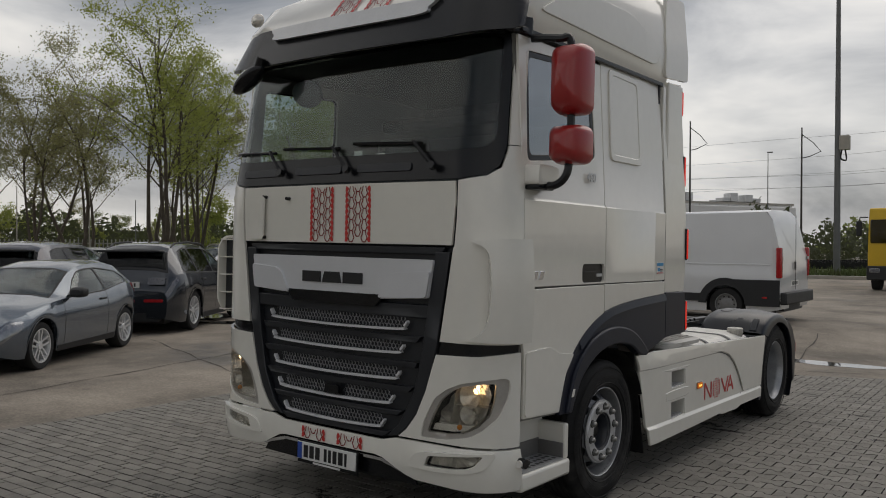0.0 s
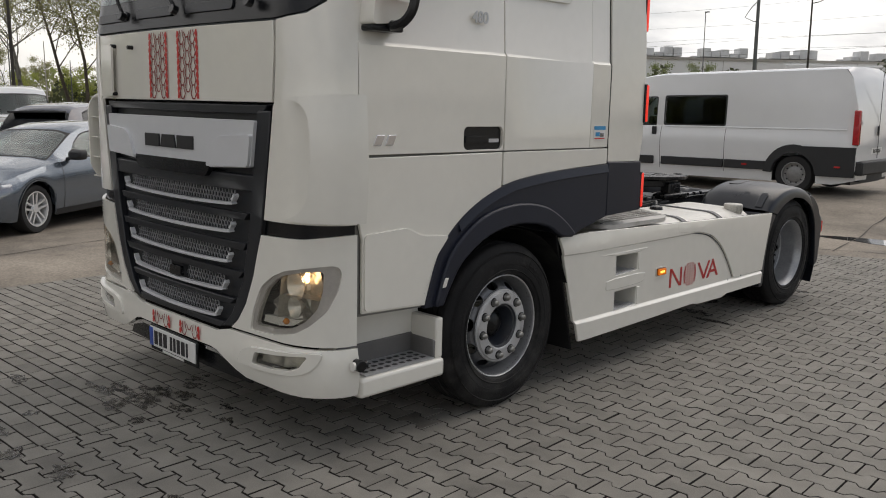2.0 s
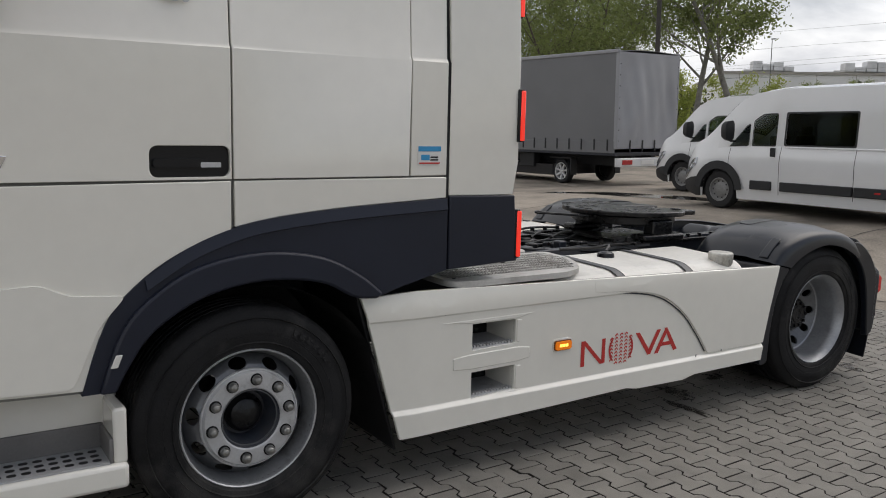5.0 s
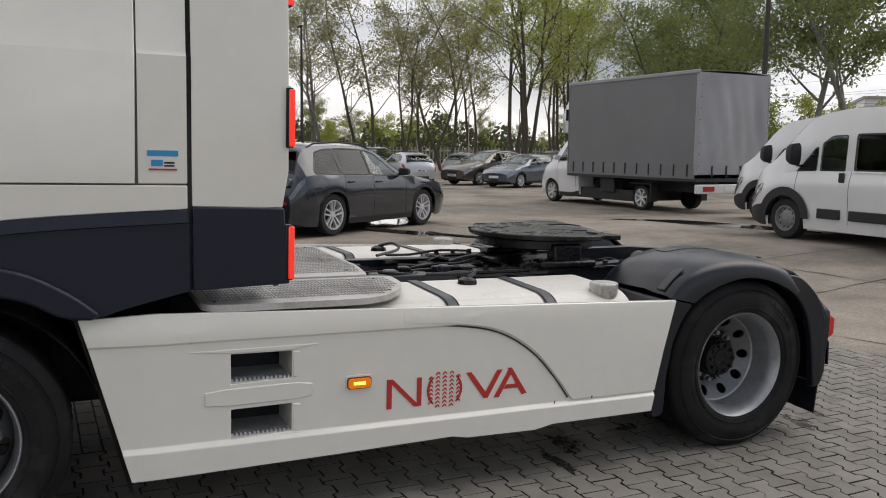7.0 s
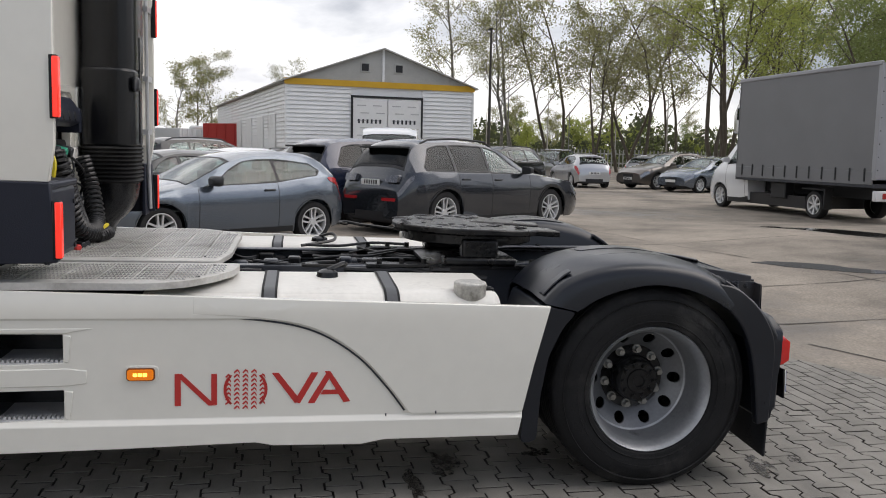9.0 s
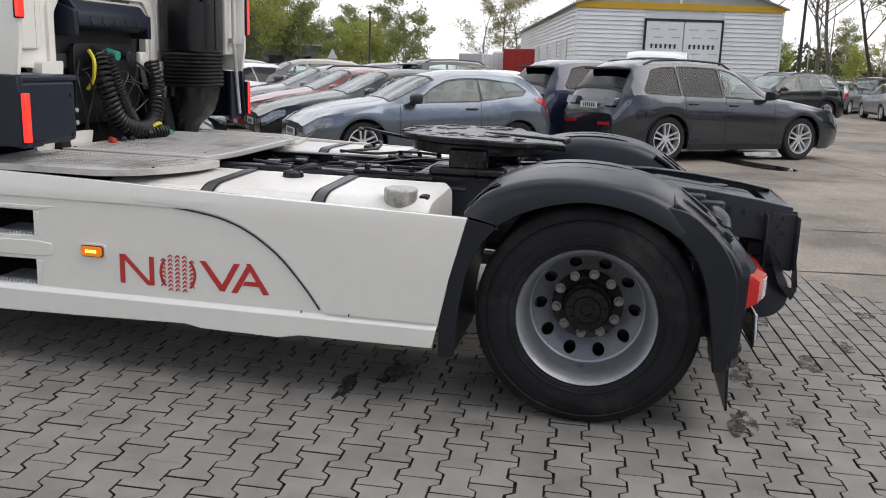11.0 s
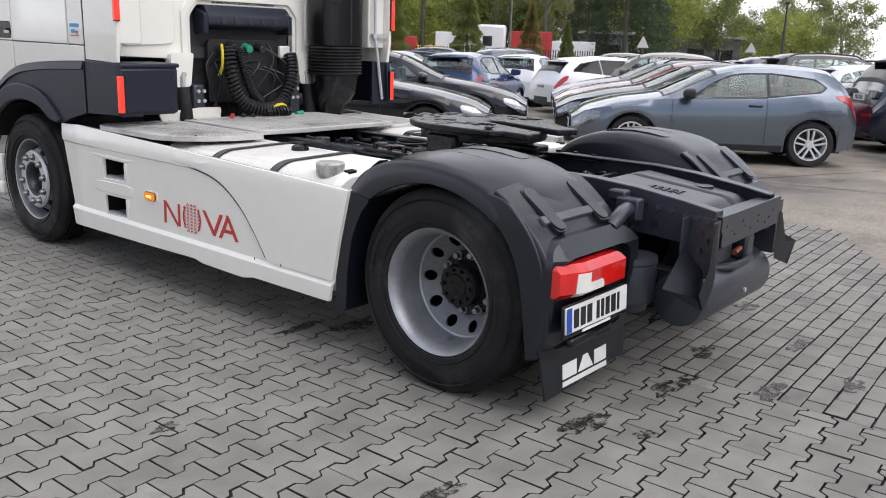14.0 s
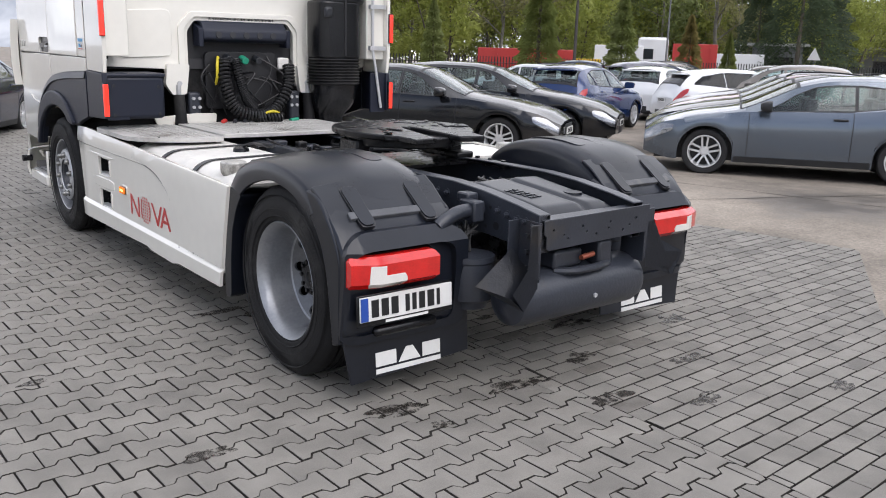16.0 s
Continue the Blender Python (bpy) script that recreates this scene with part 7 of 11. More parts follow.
M_CARLAMP = mat("car_headlamp", (0.27, 0.28, 0.30), 0.12, metal=0.7, vary=0.35, scale=20, fine=60, coat=1.0)
M_SMOKE = mat("smoked_clear_lamp", (0.14, 0.14, 0.15), 0.12, metal=0.6, vary=0.5, scale=24, fine=60, coat=1.0)
M_CARTAIL = mat("car_tail_lamp", (0.42, 0.015, 0.018), 0.12, vary=0.2, scale=20, fine=80, coat=1.0)
M_SEAT = mat("dark_seat_fabric", (0.03, 0.03, 0.033), 0.85, vary=0.15, fine=200)

STYLES = {}


def style(name, **kw):
    STYLES[name] = kw


# x forward from mid-wheelbase; top: x, height, half width; belt: x, height
style("coupe", wb=2.58, w=1.81, r=0.325, ends=(-1.94, 2.16), doors=(0.72, -0.62), bdoor=False,
      top=[(2.16, 0.56, 0.55), (2.10, 0.68, 0.62), (1.9, 0.78, 0.70), (1.5, 0.89, 0.74), (1.0, 0.965, 0.76), (0.80, 1.0, 0.72), (0.1, 1.34, 0.60), (-0.3, 1.43, 0.57), (-0.9, 1.45, 0.56), (-1.4, 1.415, 0.555), (-1.62, 1.36, 0.56), (-1.80, 1.12, 0.66), (-1.87, 1.02, 0.70), (-1.91, 0.84, 0.70), (-1.94, 0.62, 0.62)],
      belt=[(2.16, 0.54), (2.0, 0.70), (1.2, 0.86), (0.8, 0.91), (-0.6, 0.955), (-1.3, 1.03), (-1.75, 1.06), (-1.9, 0.96), (-1.94, 0.60)],
      screen=(0.86, 0.08), rear=(-1.60, -1.80), side=(0.78, -1.62), wins=[[(0.60, 0.06), (-0.62, 0.05), (-0.62, 0.83), (-0.1, 0.84), (0.15, 0.68)], [(-0.66, 0.05), (-1.36, 0.12), (-1.44, 0.34), (-1.30, 0.66), (-0.66, 0.83)]])
style("suv", wb=3.0, w=1.98, r=0.385, ends=(-2.52, 2.56), doors=(0.80, -0.30, -1.18), bdoor=True,
      top=[(2.56, 0.72, 0.60), (2.50, 0.86, 0.70), (2.3, 0.95, 0.76), (1.7, 1.05, 0.80), (1.15, 1.12, 0.80), (0.95, 1.16, 0.77), (0.25, 1.56, 0.66), (-0.2, 1.70, 0.63), (-1.0, 1.735, 0.62), (-1.8, 1.70, 0.61), (-2.1, 1.62, 0.62), (-2.32, 1.24, 0.74), (-2.44, 1.05, 0.80), (-2.50, 0.85, 0.82), (-2.52, 0.66, 0.76)],
      belt=[(2.56, 0.68), (2.3, 0.88), (1.3, 1.02), (0.9, 1.06), (-1.0, 1.10), (-2.0, 1.13), (-2.3, 1.10), (-2.45, 0.95), (-2.52, 0.64)],
      screen=(0.98, 0.12), rear=(-2.08, -2.34), side=(0.92, -2.2), wins=[[(0.72, 0.05), (-0.30, 0.05), (-0.30, 0.88), (0.05, 0.86), (0.25, 0.70)], [(-0.36, 0.05), (-1.20, 0.05), (-1.20, 0.86), (-0.36, 0.88)], [(-1.26, 0.05), (-1.95, 0.06), (-1.98, 0.20), (-1.75, 0.78), (-1.5, 0.86), (-1.26, 0.86)]])
style("saloon", wb=2.85, w=1.85, r=0.33, ends=(-2.40, 2.36), doors=(0.72, -0.22, -1.05), bdoor=True,
      top=[(2.36, 0.58, 0.55), (2.28, 0.70, 0.66), (2.0, 0.80, 0.72), (1.5, 0.91, 0.76), (1.0, 0.985, 0.77), (0.8, 1.01, 0.74), (0.05, 1.36, 0.60), (-0.3, 1.43, 0.57), (-0.9, 1.43, 0.56), (-1.3, 1.36, 0.57), (-1.85, 1.09, 0.64), (-2.2, 1.03, 0.68), (-2.36, 0.96, 0.68), (-2.40, 0.66, 0.62)],
      belt=[(2.36, 0.55), (2.1, 0.72), (1.2, 0.88), (0.8, 0.92), (-1.2, 0.98), (-1.9, 1.00), (-2.3, 0.92), (-2.40, 0.62)],
      screen=(0.84, 0.0), rear=(-1.28, -1.82), side=(0.75, -1.75), wins=[[(0.58, 0.05), (-0.22, 0.05), (-0.22, 0.88), (-0.05, 0.88), (0.12, 0.74)], [(-0.28, 0.05), (-1.05, 0.05), (-1.10, 0.75), (-0.9, 0.86), (-0.28, 0.88)], [(-1.1, 0.06), (-1.45, 0.12), (-1.3, 0.50), (-1.14, 0.70)]])
style("hatch", wb=2.58, w=1.76, r=0.315, ends=(-1.98, 2.12), doors=(0.75, -0.25, -1.0), bdoor=True,
      top=[(2.12, 0.58, 0.55), (2.05, 0.72, 0.64), (1.8, 0.84, 0.70), (1.4, 0.95, 0.74), (1.05, 1.01, 0.74), (0.9, 1.04, 0.71), (0.2, 1.39, 0.60), (-0.2, 1.475, 0.57), (-0.9, 1.48, 0.56), (-1.45, 1.42, 0.56), (-1.66, 1.30, 0.58), (-1.85, 1.02, 0.67), (-1.95, 0.85, 0.70), (-1.98, 0.62, 0.64)],
      belt=[(2.12, 0.55), (1.9, 0.74), (1.2, 0.90), (0.8, 0.94), (-1.0, 1.01), (-1.6, 1.03), (-1.85, 0.94), (-1.98, 0.60)],
      screen=(0.92, 0.12), rear=(-1.48, -1.82), side=(0.82, -1.62), wins=[[(0.64, 0.05), (-0.25, 0.05), (-0.25, 0.88), (0.05, 0.86), (0.22, 0.70)], [(-0.31, 0.05), (-1.02, 0.06), (-1.15, 0.78), (-0.95, 0.86), (-0.31, 0.88)], [(-1.08, 0.06), (-1.45, 0.14), (-1.35, 0.62), (-1.20, 0.78)]])
style("estate", wb=2.82, w=1.85, r=0.33, ends=(-2.45, 2.36), doors=(0.72, -0.22, -1.05), bdoor=True,
      top=[(2.36, 0.58, 0.55), (2.28, 0.70, 0.66), (2.0, 0.82, 0.72), (1.5, 0.93, 0.76), (1.0, 1.0, 0.77), (0.8, 1.03, 0.74), (0.05, 1.38, 0.60), (-0.3, 1.46, 0.57), (-1.1, 1.48, 0.56), (-1.8, 1.42, 0.56), (-2.05, 1.34, 0.57), (-2.28, 1.04, 0.68), (-2.40, 0.9, 0.72), (-2.45, 0.64, 0.64)],
      belt=[(2.36, 0.55), (2.1, 0.72), (1.2, 0.89), (0.8, 0.93), (-1.2, 1.0), (-2.0, 1.03), (-2.3, 0.95), (-2.45, 0.62)],
      screen=(0.84, 0.0), rear=(-1.98, -2.26), side=(0.75, -2.1), wins=[[(0.58, 0.05), (-0.22, 0.05), (-0.22, 0.88), (-0.05, 0.88), (0.12, 0.74)], [(-0.28, 0.05), (-1.10, 0.05), (-1.10, 0.86), (-0.28, 0.88)], [(-1.16, 0.06), (-1.95, 0.16), (-1.92, 0.35), (-1.7, 0.70), (-1.16, 0.86)]])
style("crossover", wb=2.66, w=1.86, r=0.35, ends=(-2.15, 2.25), doors=(0.78, -0.25, -1.05), bdoor=True,
      top=[(2.25, 0.66, 0.58), (2.18, 0.80, 0.68), (1.95, 0.93, 0.74), (1.4, 1.03, 0.77), (1.05, 1.09, 0.77), (0.9, 1.12, 0.74), (0.2, 1.50, 0.63), (-0.2, 1.61, 0.60), (-0.9, 1.64, 0.59), (-1.6, 1.58, 0.59), (-1.85, 1.48, 0.60), (-2.02, 1.14, 0.70), (-2.11, 0.92, 0.74), (-2.15, 0.66, 0.68)],
      belt=[(2.25, 0.62), (2.0, 0.82), (1.2, 0.98), (0.8, 1.02), (-1.0, 1.09), (-1.8, 1.12), (-2.05, 1.0), (-2.15, 0.62)],
      screen=(0.92, 0.10), rear=(-1.82, -2.02), side=(0.84, -1.9), wins=[[(0.66, 0.05), (-0.25, 0.05), (-0.25, 0.88), (0.05, 0.86), (0.22, 0.70)], [(-0.31, 0.05), (-1.08, 0.05), (-1.15, 0.84), (-0.31, 0.88)], [(-1.14, 0.06), (-1.62, 0.16), (-1.60, 0.36), (-1.35, 0.76), (-1.20, 0.82)]])


style("van", wb=4.03, w=2.05, r=0.345, ends=(-3.08, 2.97), doors=(1.80, 0.72, -0.67), bdoor=False,
      top=[(2.97, 0.75, 0.66), (2.955, 1.02, 0.78), (2.86, 1.17, 0.84), (2.62, 1.30, 0.86), (2.45, 1.36, 0.86), (1.86, 1.93, 0.84), (1.70, 2.06, 0.84), (1.45, 2.16, 0.86), (0.9, 2.23, 0.89), (-2.85, 2.27, 0.90), (-3.00, 2.24, 0.90), (-3.06, 1.7, 0.93), (-3.08, 0.7, 0.93)],
      belt=[(2.97, 0.66), (2.7, 0.98), (2.1, 1.12), (1.4, 1.17), (0.5, 1.18), (-2.95, 1.18), (-3.06, 1.15), (-3.08, 0.66)],
      screen=(2.43, 1.78), rear=(-2.7, -2.7), side=(2.1, -2.9), wins=[[(1.84, 0.03), (1.42, 0.02), (1.42, 0.42), (1.50, 0.40)], [(1.34, 0.02), (0.86, 0.02), (0.86, 0.56), (1.16, 0.57), (1.34, 0.47)], [(0.66, 0.03), (-0.62, 0.03), (-0.62, 0.57), (0.66, 0.57)]])
style("lorry_cab", wb=4.35, w=2.05, r=0.345, ends=(0.70, 3.02), doors=(1.85, 0.85), bdoor=False,
      top=[(3.02, 0.75, 0.62), (2.96, 1.0, 0.75), (2.7, 1.20, 0.82), (2.40, 1.38, 0.84), (2.28, 1.44, 0.84), (1.55, 2.08, 0.80), (1.30, 2.24, 0.79), (1.0, 2.30, 0.80), (0.70, 2.32, 0.80)],
      belt=[(3.02, 0.70), (2.6, 1.10), (2.2, 1.24), (1.4, 1.32), (0.70, 1.34)],
      screen=(2.30, 1.50), rear=(0.8, 0.8), side=(2.15, 0.75), wins=[[(1.88, 0.03), (0.90, 0.03), (0.90, 0.78), (1.45, 0.80)]])


def alloy_wheel(name, parent, x, y, s, r, tyre_w=0.23, dark=False, spokes=5):
    """A road wheel: tyre, rim and spokes. s: +1 for the car's left side."""
    rr = r * (0.62 if dark else 0.70)
    o = new(name)
    o.parent = parent
    o.matrix_basis = Matrix.Translation((x, y, r))
    key = ("wheel", round(r, 3), s, dark, spokes)
    if key not in MESHES:
        ty = lathe(bmesh.new(), [(s * (-tyre_w), rr), (s * (-tyre_w), r * 0.95), (s * (-tyre_w + 0.03), r), (s * (-0.03), r), (s * (-0.004), r * 0.95), (0.0, r * 0.84), (s * (-0.012), rr + 0.006), (s * (-0.03), rr - 0.01)], 32, "y")
        ri = lathe(bmesh.new(), [(s * (-0.004), rr + 0.008), (s * (-0.004), rr - 0.008), (s * (-0.03), rr - 0.018), (s * (-0.15), rr - 0.03)], 32, "y")
        back = lathe(bmesh.new(), [(s * (-0.13), rr), (s * (-0.13), 0.0)], 24, "y")
        sp = bmesh.new()
        for k in range(spokes):
            for d in (-0.11, 0.11) if spokes == 5 else (0.0,):
                a = k * math.tau / spokes + 0.3
                w = 0.0135 if spokes == 5 else 0.026
                u, v = Vector((math.cos(a), 0, math.sin(a))), Vector((-math.sin(a), 0, math.cos(a)))
                p0, p1 = u * 0.04 + v * d * 0.25, u * (rr - 0.01) + v * d * rr * 1.75
                n = (p1 - p0).cross(Vector((0, 1, 0))).normalized() * w
                q = [p0 + n, p0 - n, p1 - n, p1 + n]
                f = [sp.verts.new(c + Vector((0, s * (-0.03 if i < 2 else -0.014), 0))) for i, c in enumerate(q)]
                g = [sp.verts.new(c + Vector((0, s * -0.07, 0))) for c in q]
                sp.faces.new(f)
                for i in range(4):
                    sp.faces.new((f[i], f[(i + 1) % 4], g[(i + 1) % 4], g[i]))
        if dark:
            # pressed steel disc with round holes and a grey cap
            sp.free()
            sp = lathe(bmesh.new(), [(s * -0.025, 0.0), (s * -0.02, 0.045), (s * -0.03, 0.07), (s * -0.03, rr * 0.52), (s * -0.055, rr * 0.72), (s * -0.05, rr * 0.9), (s * -0.075, rr)], 28, "y")
            holes = bmesh.new()
            for k in range(10):
                a = k * math.tau / 10
                lathe(holes, [(s * -0.042, 0.0), (s * -0.042, 0.017)], 10, "y", (rr * 0.74 * math.cos(a), 0, rr * 0.74 * math.sin(a)))
        else:
            lathe(sp, [(s * -0.02, 0.0), (s * -0.02, 0.05), (s * -0.05, 0.07)], 16, "y")
        row = []
        for nm, bm, m_ in (("tyre", ty, M_CARRUB), ("rim", ri, M_STEELRIM if dark else M_ALLOY), ("brake_disc", back, M_INK), ("rim_disc" if dark else "spokes", sp, M_STEELRIM if dark else M_ALLOY)) + ((("rim_hole", holes, M_INK),) if dark else ()):
            ob = part(nm, bm, m_, o)
            row.append((nm, ob.data))
        MESHES[key] = row
    else:
        for nm, me in MESHES[key]:
            new(nm, me).parent = o
    return o


MESHES = {}


def car(kind, m, body, label, category="car", near=False, glassy=None, privacy=None, plates=True, rails=False, steel=False, group="parked cars", cladding=False, simple=False):
    st = STYLES[kind]
    wb, W, r = st["wb"], st["w"], st["r"]
    x_tail, x_nose = st["ends"]
    T, B = np.array(sorted(st["top"])), np.array(sorted(st["belt"]))
    car_ob = thing("parked_car", label, category, m, group)
    soft_x = np.linspace(x_tail, x_nose, 241)

    def smooth(xs, vs, k=7):
        v = np.interp(soft_x, xs, vs)
        p = np.pad(v, k, mode="edge")
        return np.convolve(p, np.ones(2 * k + 1) / (2 * k + 1), "valid")
    zt_, wt_, zb_ = smooth(T[:, 0], T[:, 1]), smooth(T[:, 0], T[:, 2]), smooth(B[:, 0], B[:, 1])
    zt = lambda x: float(np.interp(x, soft_x, zt_))
    wt = lambda x: float(np.interp(x, soft_x, wt_))
    zb = lambda x: min(float(np.interp(x, soft_x, zb_)), zt(x) - 0.015)

    def fw(x):
        a = max(0.0, (x - (x_nose - 0.75)) / 0.75) if x > 0 else max(0.0, ((x_tail + 0.7) - x) / 0.7)
        return W / 2 * (1 - (0.04 if kind == "van" and x < 0 else 0.20) * a ** 2.6)

    def low(x):
        end = min(x - x_tail, x_nose - x)
        z = 0.20 + max(0.0, 0.35 - end) * 0.25
        for c in (-wb / 2, wb / 2):
            d, R = abs(x - c), r + 0.055
            if d < R:
                z = max(z, r + math.sqrt(max(0.0, R * R - d * d)) * 0.98)
        return z
    mid = lambda x: max(0.58 * zb(x) + 0.05, low(x) + 0.012)

    def surf(x, s):
        """A point of the left flank and roof: s 0 sill, 1 flank, 2 belt, 3 roof rail, 4 crown, 5 centre line."""
        a, l, mz = fw(x), low(x), mid(x)
        shoulder = min(1.0, max(0.0, (zt(x) - zb(x)) / 0.25))
        z2 = max(zb(x), mz + 0.01)
        z3 = max(zt(x) - 0.045 - 0.02 * shoulder, z2 + 0.003)
        open_ = min(1.0, max(0.0, (mz - l) / 0.25))
        pts = [(a - 0.05 * open_, l), (a, mz), (a - 0.055, z2), (min(wt(x), a - 0.05), z3), (min(wt(x), a - 0.05) * 0.66, max(zt(x) - 0.012, z3 + 0.001)), (0.0, max(zt(x), z3 + 0.002))]
        # rounding between the stations
        i = min(int(s), 4)
        f = s - i
        y, z = pts[i][0] + (pts[i + 1][0] - pts[i][0]) * f, pts[i][1] + (pts[i + 1][1] - pts[i][1]) * f
        if i == 0:
            y += 0.012 * math.sin(math.pi * f) * open_
        if i == 1:
            y += 0.030 * math.sin(math.pi * f)
        if i == 2:
            y += 0.012 * math.sin(math.pi * f)
        return Vector((x, y, z))

    xs = set(np.linspace(x_tail, x_nose, 44).round(3))
    for c in (-wb / 2, wb / 2):
        R = r + 0.055
        xs |= {round(c + R * math.cos(t), 3) for t in span(0, math.pi, 18)}
        xs |= {round(c - R - 0.002, 3), round(c + R + 0.002, 3)}
    s_x0, s_x1 = st["side"]
    sc0, sc1 = st["screen"]
    re0, re1 = st["rear"]
    xs |= {s_x0, s_x1, sc0, sc1, re0, re1}
    xs = sorted(x for x in xs if x_tail <= x <= x_nose)
    levels = [0, 0.33, 0.66, 1, 1.33, 1.66, 2, 2.5, 3, 3.5, 4, 4.5, 5]
    bm = bmesh.new()
    left = [[bm.verts.new(surf(x, s)) for s in levels] for x in xs]
    right = [[v if k == len(levels) - 1 else bm.verts.new((v.co.x, -v.co.y, v.co.z)) for k, v in enumerate(col)] for col in left]
    for cols, flip in ((left, False), (right, True)):
        for i in range(len(xs) - 1):
            xm = (xs[i] + xs[i + 1]) / 2
            for k in range(len(levels) - 1):
                sm = (levels[k] + levels[k + 1]) / 2
                if 2 < sm < 3 and s_x1 < xm < s_x0:
                    continue
                if sm > 3 and (sc1 < xm < sc0 or re1 < xm < re0):
                    continue
                q = [cols[i][k], cols[i + 1][k], cols[i + 1][k + 1], cols[i][k + 1]]
                bm.faces.new(q[::-1] if flip else q)
    for end in (0, -1):
        ring = left[end] + right[end][:-1][::-1]
        bm.faces.new(ring if end else ring[::-1])
    shell = part("body", bm, body, car_ob, angle=40)

    def patch(name, poly, material, sign, out=0.006, thick=0.012, holes=(), cut=0.12, parent=None, label=""):
        a0, a1 = min(p[0] for p in poly), max(p[0] for p in poly)

        def where(x, s):
            p = surf(x, s)
            e = 0.01
            dx, ds = surf(x + e, s) - surf(x - e, s), surf(x, min(4.999, s + e)) - surf(x, max(0.001, s - e))
            n = dx.cross(ds)
            n = n.normalized() if n.length > 1e-9 else Vector((0, 1, 0))
            if n.y < 0 and s < 3:
                n = -n
            if n.z < 0 and s >= 3:
                n = -n
            p = p + n * out
            return (p.x, p.y * sign, p.z)

        def inward(x, s):
            return (0, -sign * thick, 0) if s < 3 else (0, 0, -thick)
        n = max(1, int((a1 - a0) / cut))
        b = plate(poly, where, inward, holes, span(a0, a1, n)[1:-1], [k for k in (0.33, 0.66, 1, 1.33, 1.66, 2, 2.5, 3)])
        return part(name, b, material, parent or car_ob, label)

    def screen(name, x0, x1, material, inset, out=0.004):
        """The windscreen or rear window: a frame in body colour and a pane."""
        def where(x, g):
            s = 5 - abs(g) * 2
            p = surf(x, s)
            p2 = surf(x - 0.02, s) - surf(x + 0.02, s)
            n = Vector((p2.z, 0, -p2.x))
            n = n.normalized() if n.length > 1e-9 else Vector((0, 0, 1))
            if n.z < 0:
                n = -n
            p = p + n * out
            return (p.x, math.copysign(p.y, g) if g else 0.0, p.z)
        d = abs(x1 - x0)
        lo, hi = min(x0, x1), max(x0, x1)
        hole = soften([(lo + inset * d, -0.93), (hi - inset * d * 0.6, -0.95), (hi - inset * d * 0.6, 0.95), (lo + inset * d, 0.93)], 0.03, 3)
        cuts = ([lo + d * k / 5 for k in range(1, 5)], [-0.75, -0.5, -0.25, 0, 0.25, 0.5, 0.75])
        part(name + "_frame", plate([(lo, -1), (hi, -1), (hi, 1), (lo, 1)], where, (0, 0, -0.012), (hole,), *cuts), M_CARTRIM, car_ob)
        ob = part(name, plate(hole, where, (0, 0, -0.004), (), *cuts), material, car_ob)
        ob.visible_shadow = False

    glassy = glassy or M_CARGLASS
    privacy = privacy or glassy
    for sg in (1, -1):
        wins = [soften([(a, 2 + f) for a, f in w], 0.04, 3) for w in st["wins"]]
        frame_poly = [(s_x0, 2.0), (s_x0, 3.0), (s_x1, 3.0), (s_x1, 2.0)]
        patch("window_surround", frame_poly, body, sg, out=0.0, thick=0.015, holes=wins)
        for k, w in enumerate(wins):
            grown = w
            patch("side_window", grown, glassy if k == 0 or (kind == "van" and k == 1) else privacy, sg, out=-0.004, thick=0.004).visible_shadow = False
            if simple:
                continue
            cx, cy = sum(p[0] for p in w) / len(w), sum(p[1] for p in w) / len(w)
            big_w = [(cx + (p[0] - cx) * 1.05, min(2.98, cy + (p[1] - cy) * 1.10)) for p in w]
            patch("window_seal", big_w, M_CARTRIM, sg, out=0.003, thick=0.004, holes=(w,))
        # lamps
        patch("headlamp", soften([(x_nose - 0.42, 1.78), (x_nose - 0.40, 1.45), (x_nose - 0.10, 1.12), (x_nose - 0.02, 1.10), (x_nose - 0.02, 1.75), (x_nose - 0.2, 1.92)], 0.05), M_CARLAMP, sg, label="clear headlamp", cut=0.05)
        if kind == "suv":
            tail = [(x_tail + 0.30, 1.93), (x_tail + 0.26, 1.72), (x_tail + 0.10, 1.62), (x_tail + 0.012, 1.60), (x_tail + 0.012, 1.90)]
            for z0, z1, y0, y1, m_ in ((0.93, 1.06, 0.42, 0.74, M_SMOKE), (0.60, 0.655, 0.36, 0.72, M_CARTAIL)):
                part("tail_lens", plate(rounded(y0, y1, z0, z1, 0.02), lambda a, z, sg=sg: (x_tail - 0.022 + 0.05 * max(0, a - 0.5) + max(0, z - 0.85) * 0.30, sg * a, z), (0.09, 0, 0), (), (0.5, 0.6)), m_, car_ob, "clear tail lamp" if z0 > 0.8 else "red rear reflector")
        elif kind == "coupe":
            tail = [(x_tail + 0.38, 1.97), (x_tail + 0.33, 1.80), (x_tail + 0.10, 1.62), (x_tail + 0.012, 1.62), (x_tail + 0.012, 1.95)]
        else:
            tail = [(x_tail + 0.36, 1.90), (x_tail + 0.30, 1.62), (x_tail + 0.08, 1.42), (x_tail + 0.01, 1.40), (x_tail + 0.01, 1.85), (x_tail + 0.15, 1.95)]
        if x_tail < 0 and kind != "van":
            patch("tail_lamp", soften(tail, 0.05), M_SMOKE if kind == "suv" else M_CARTAIL, sg, label="tail lamp", cut=0.05)
        # mirror
        mx = st["wins"][0][0][0] - 0.10
        base = surf(mx, 2.12)
        mb = bmesh.new()
        big_m = kind == "van"
        mirror_rows = []
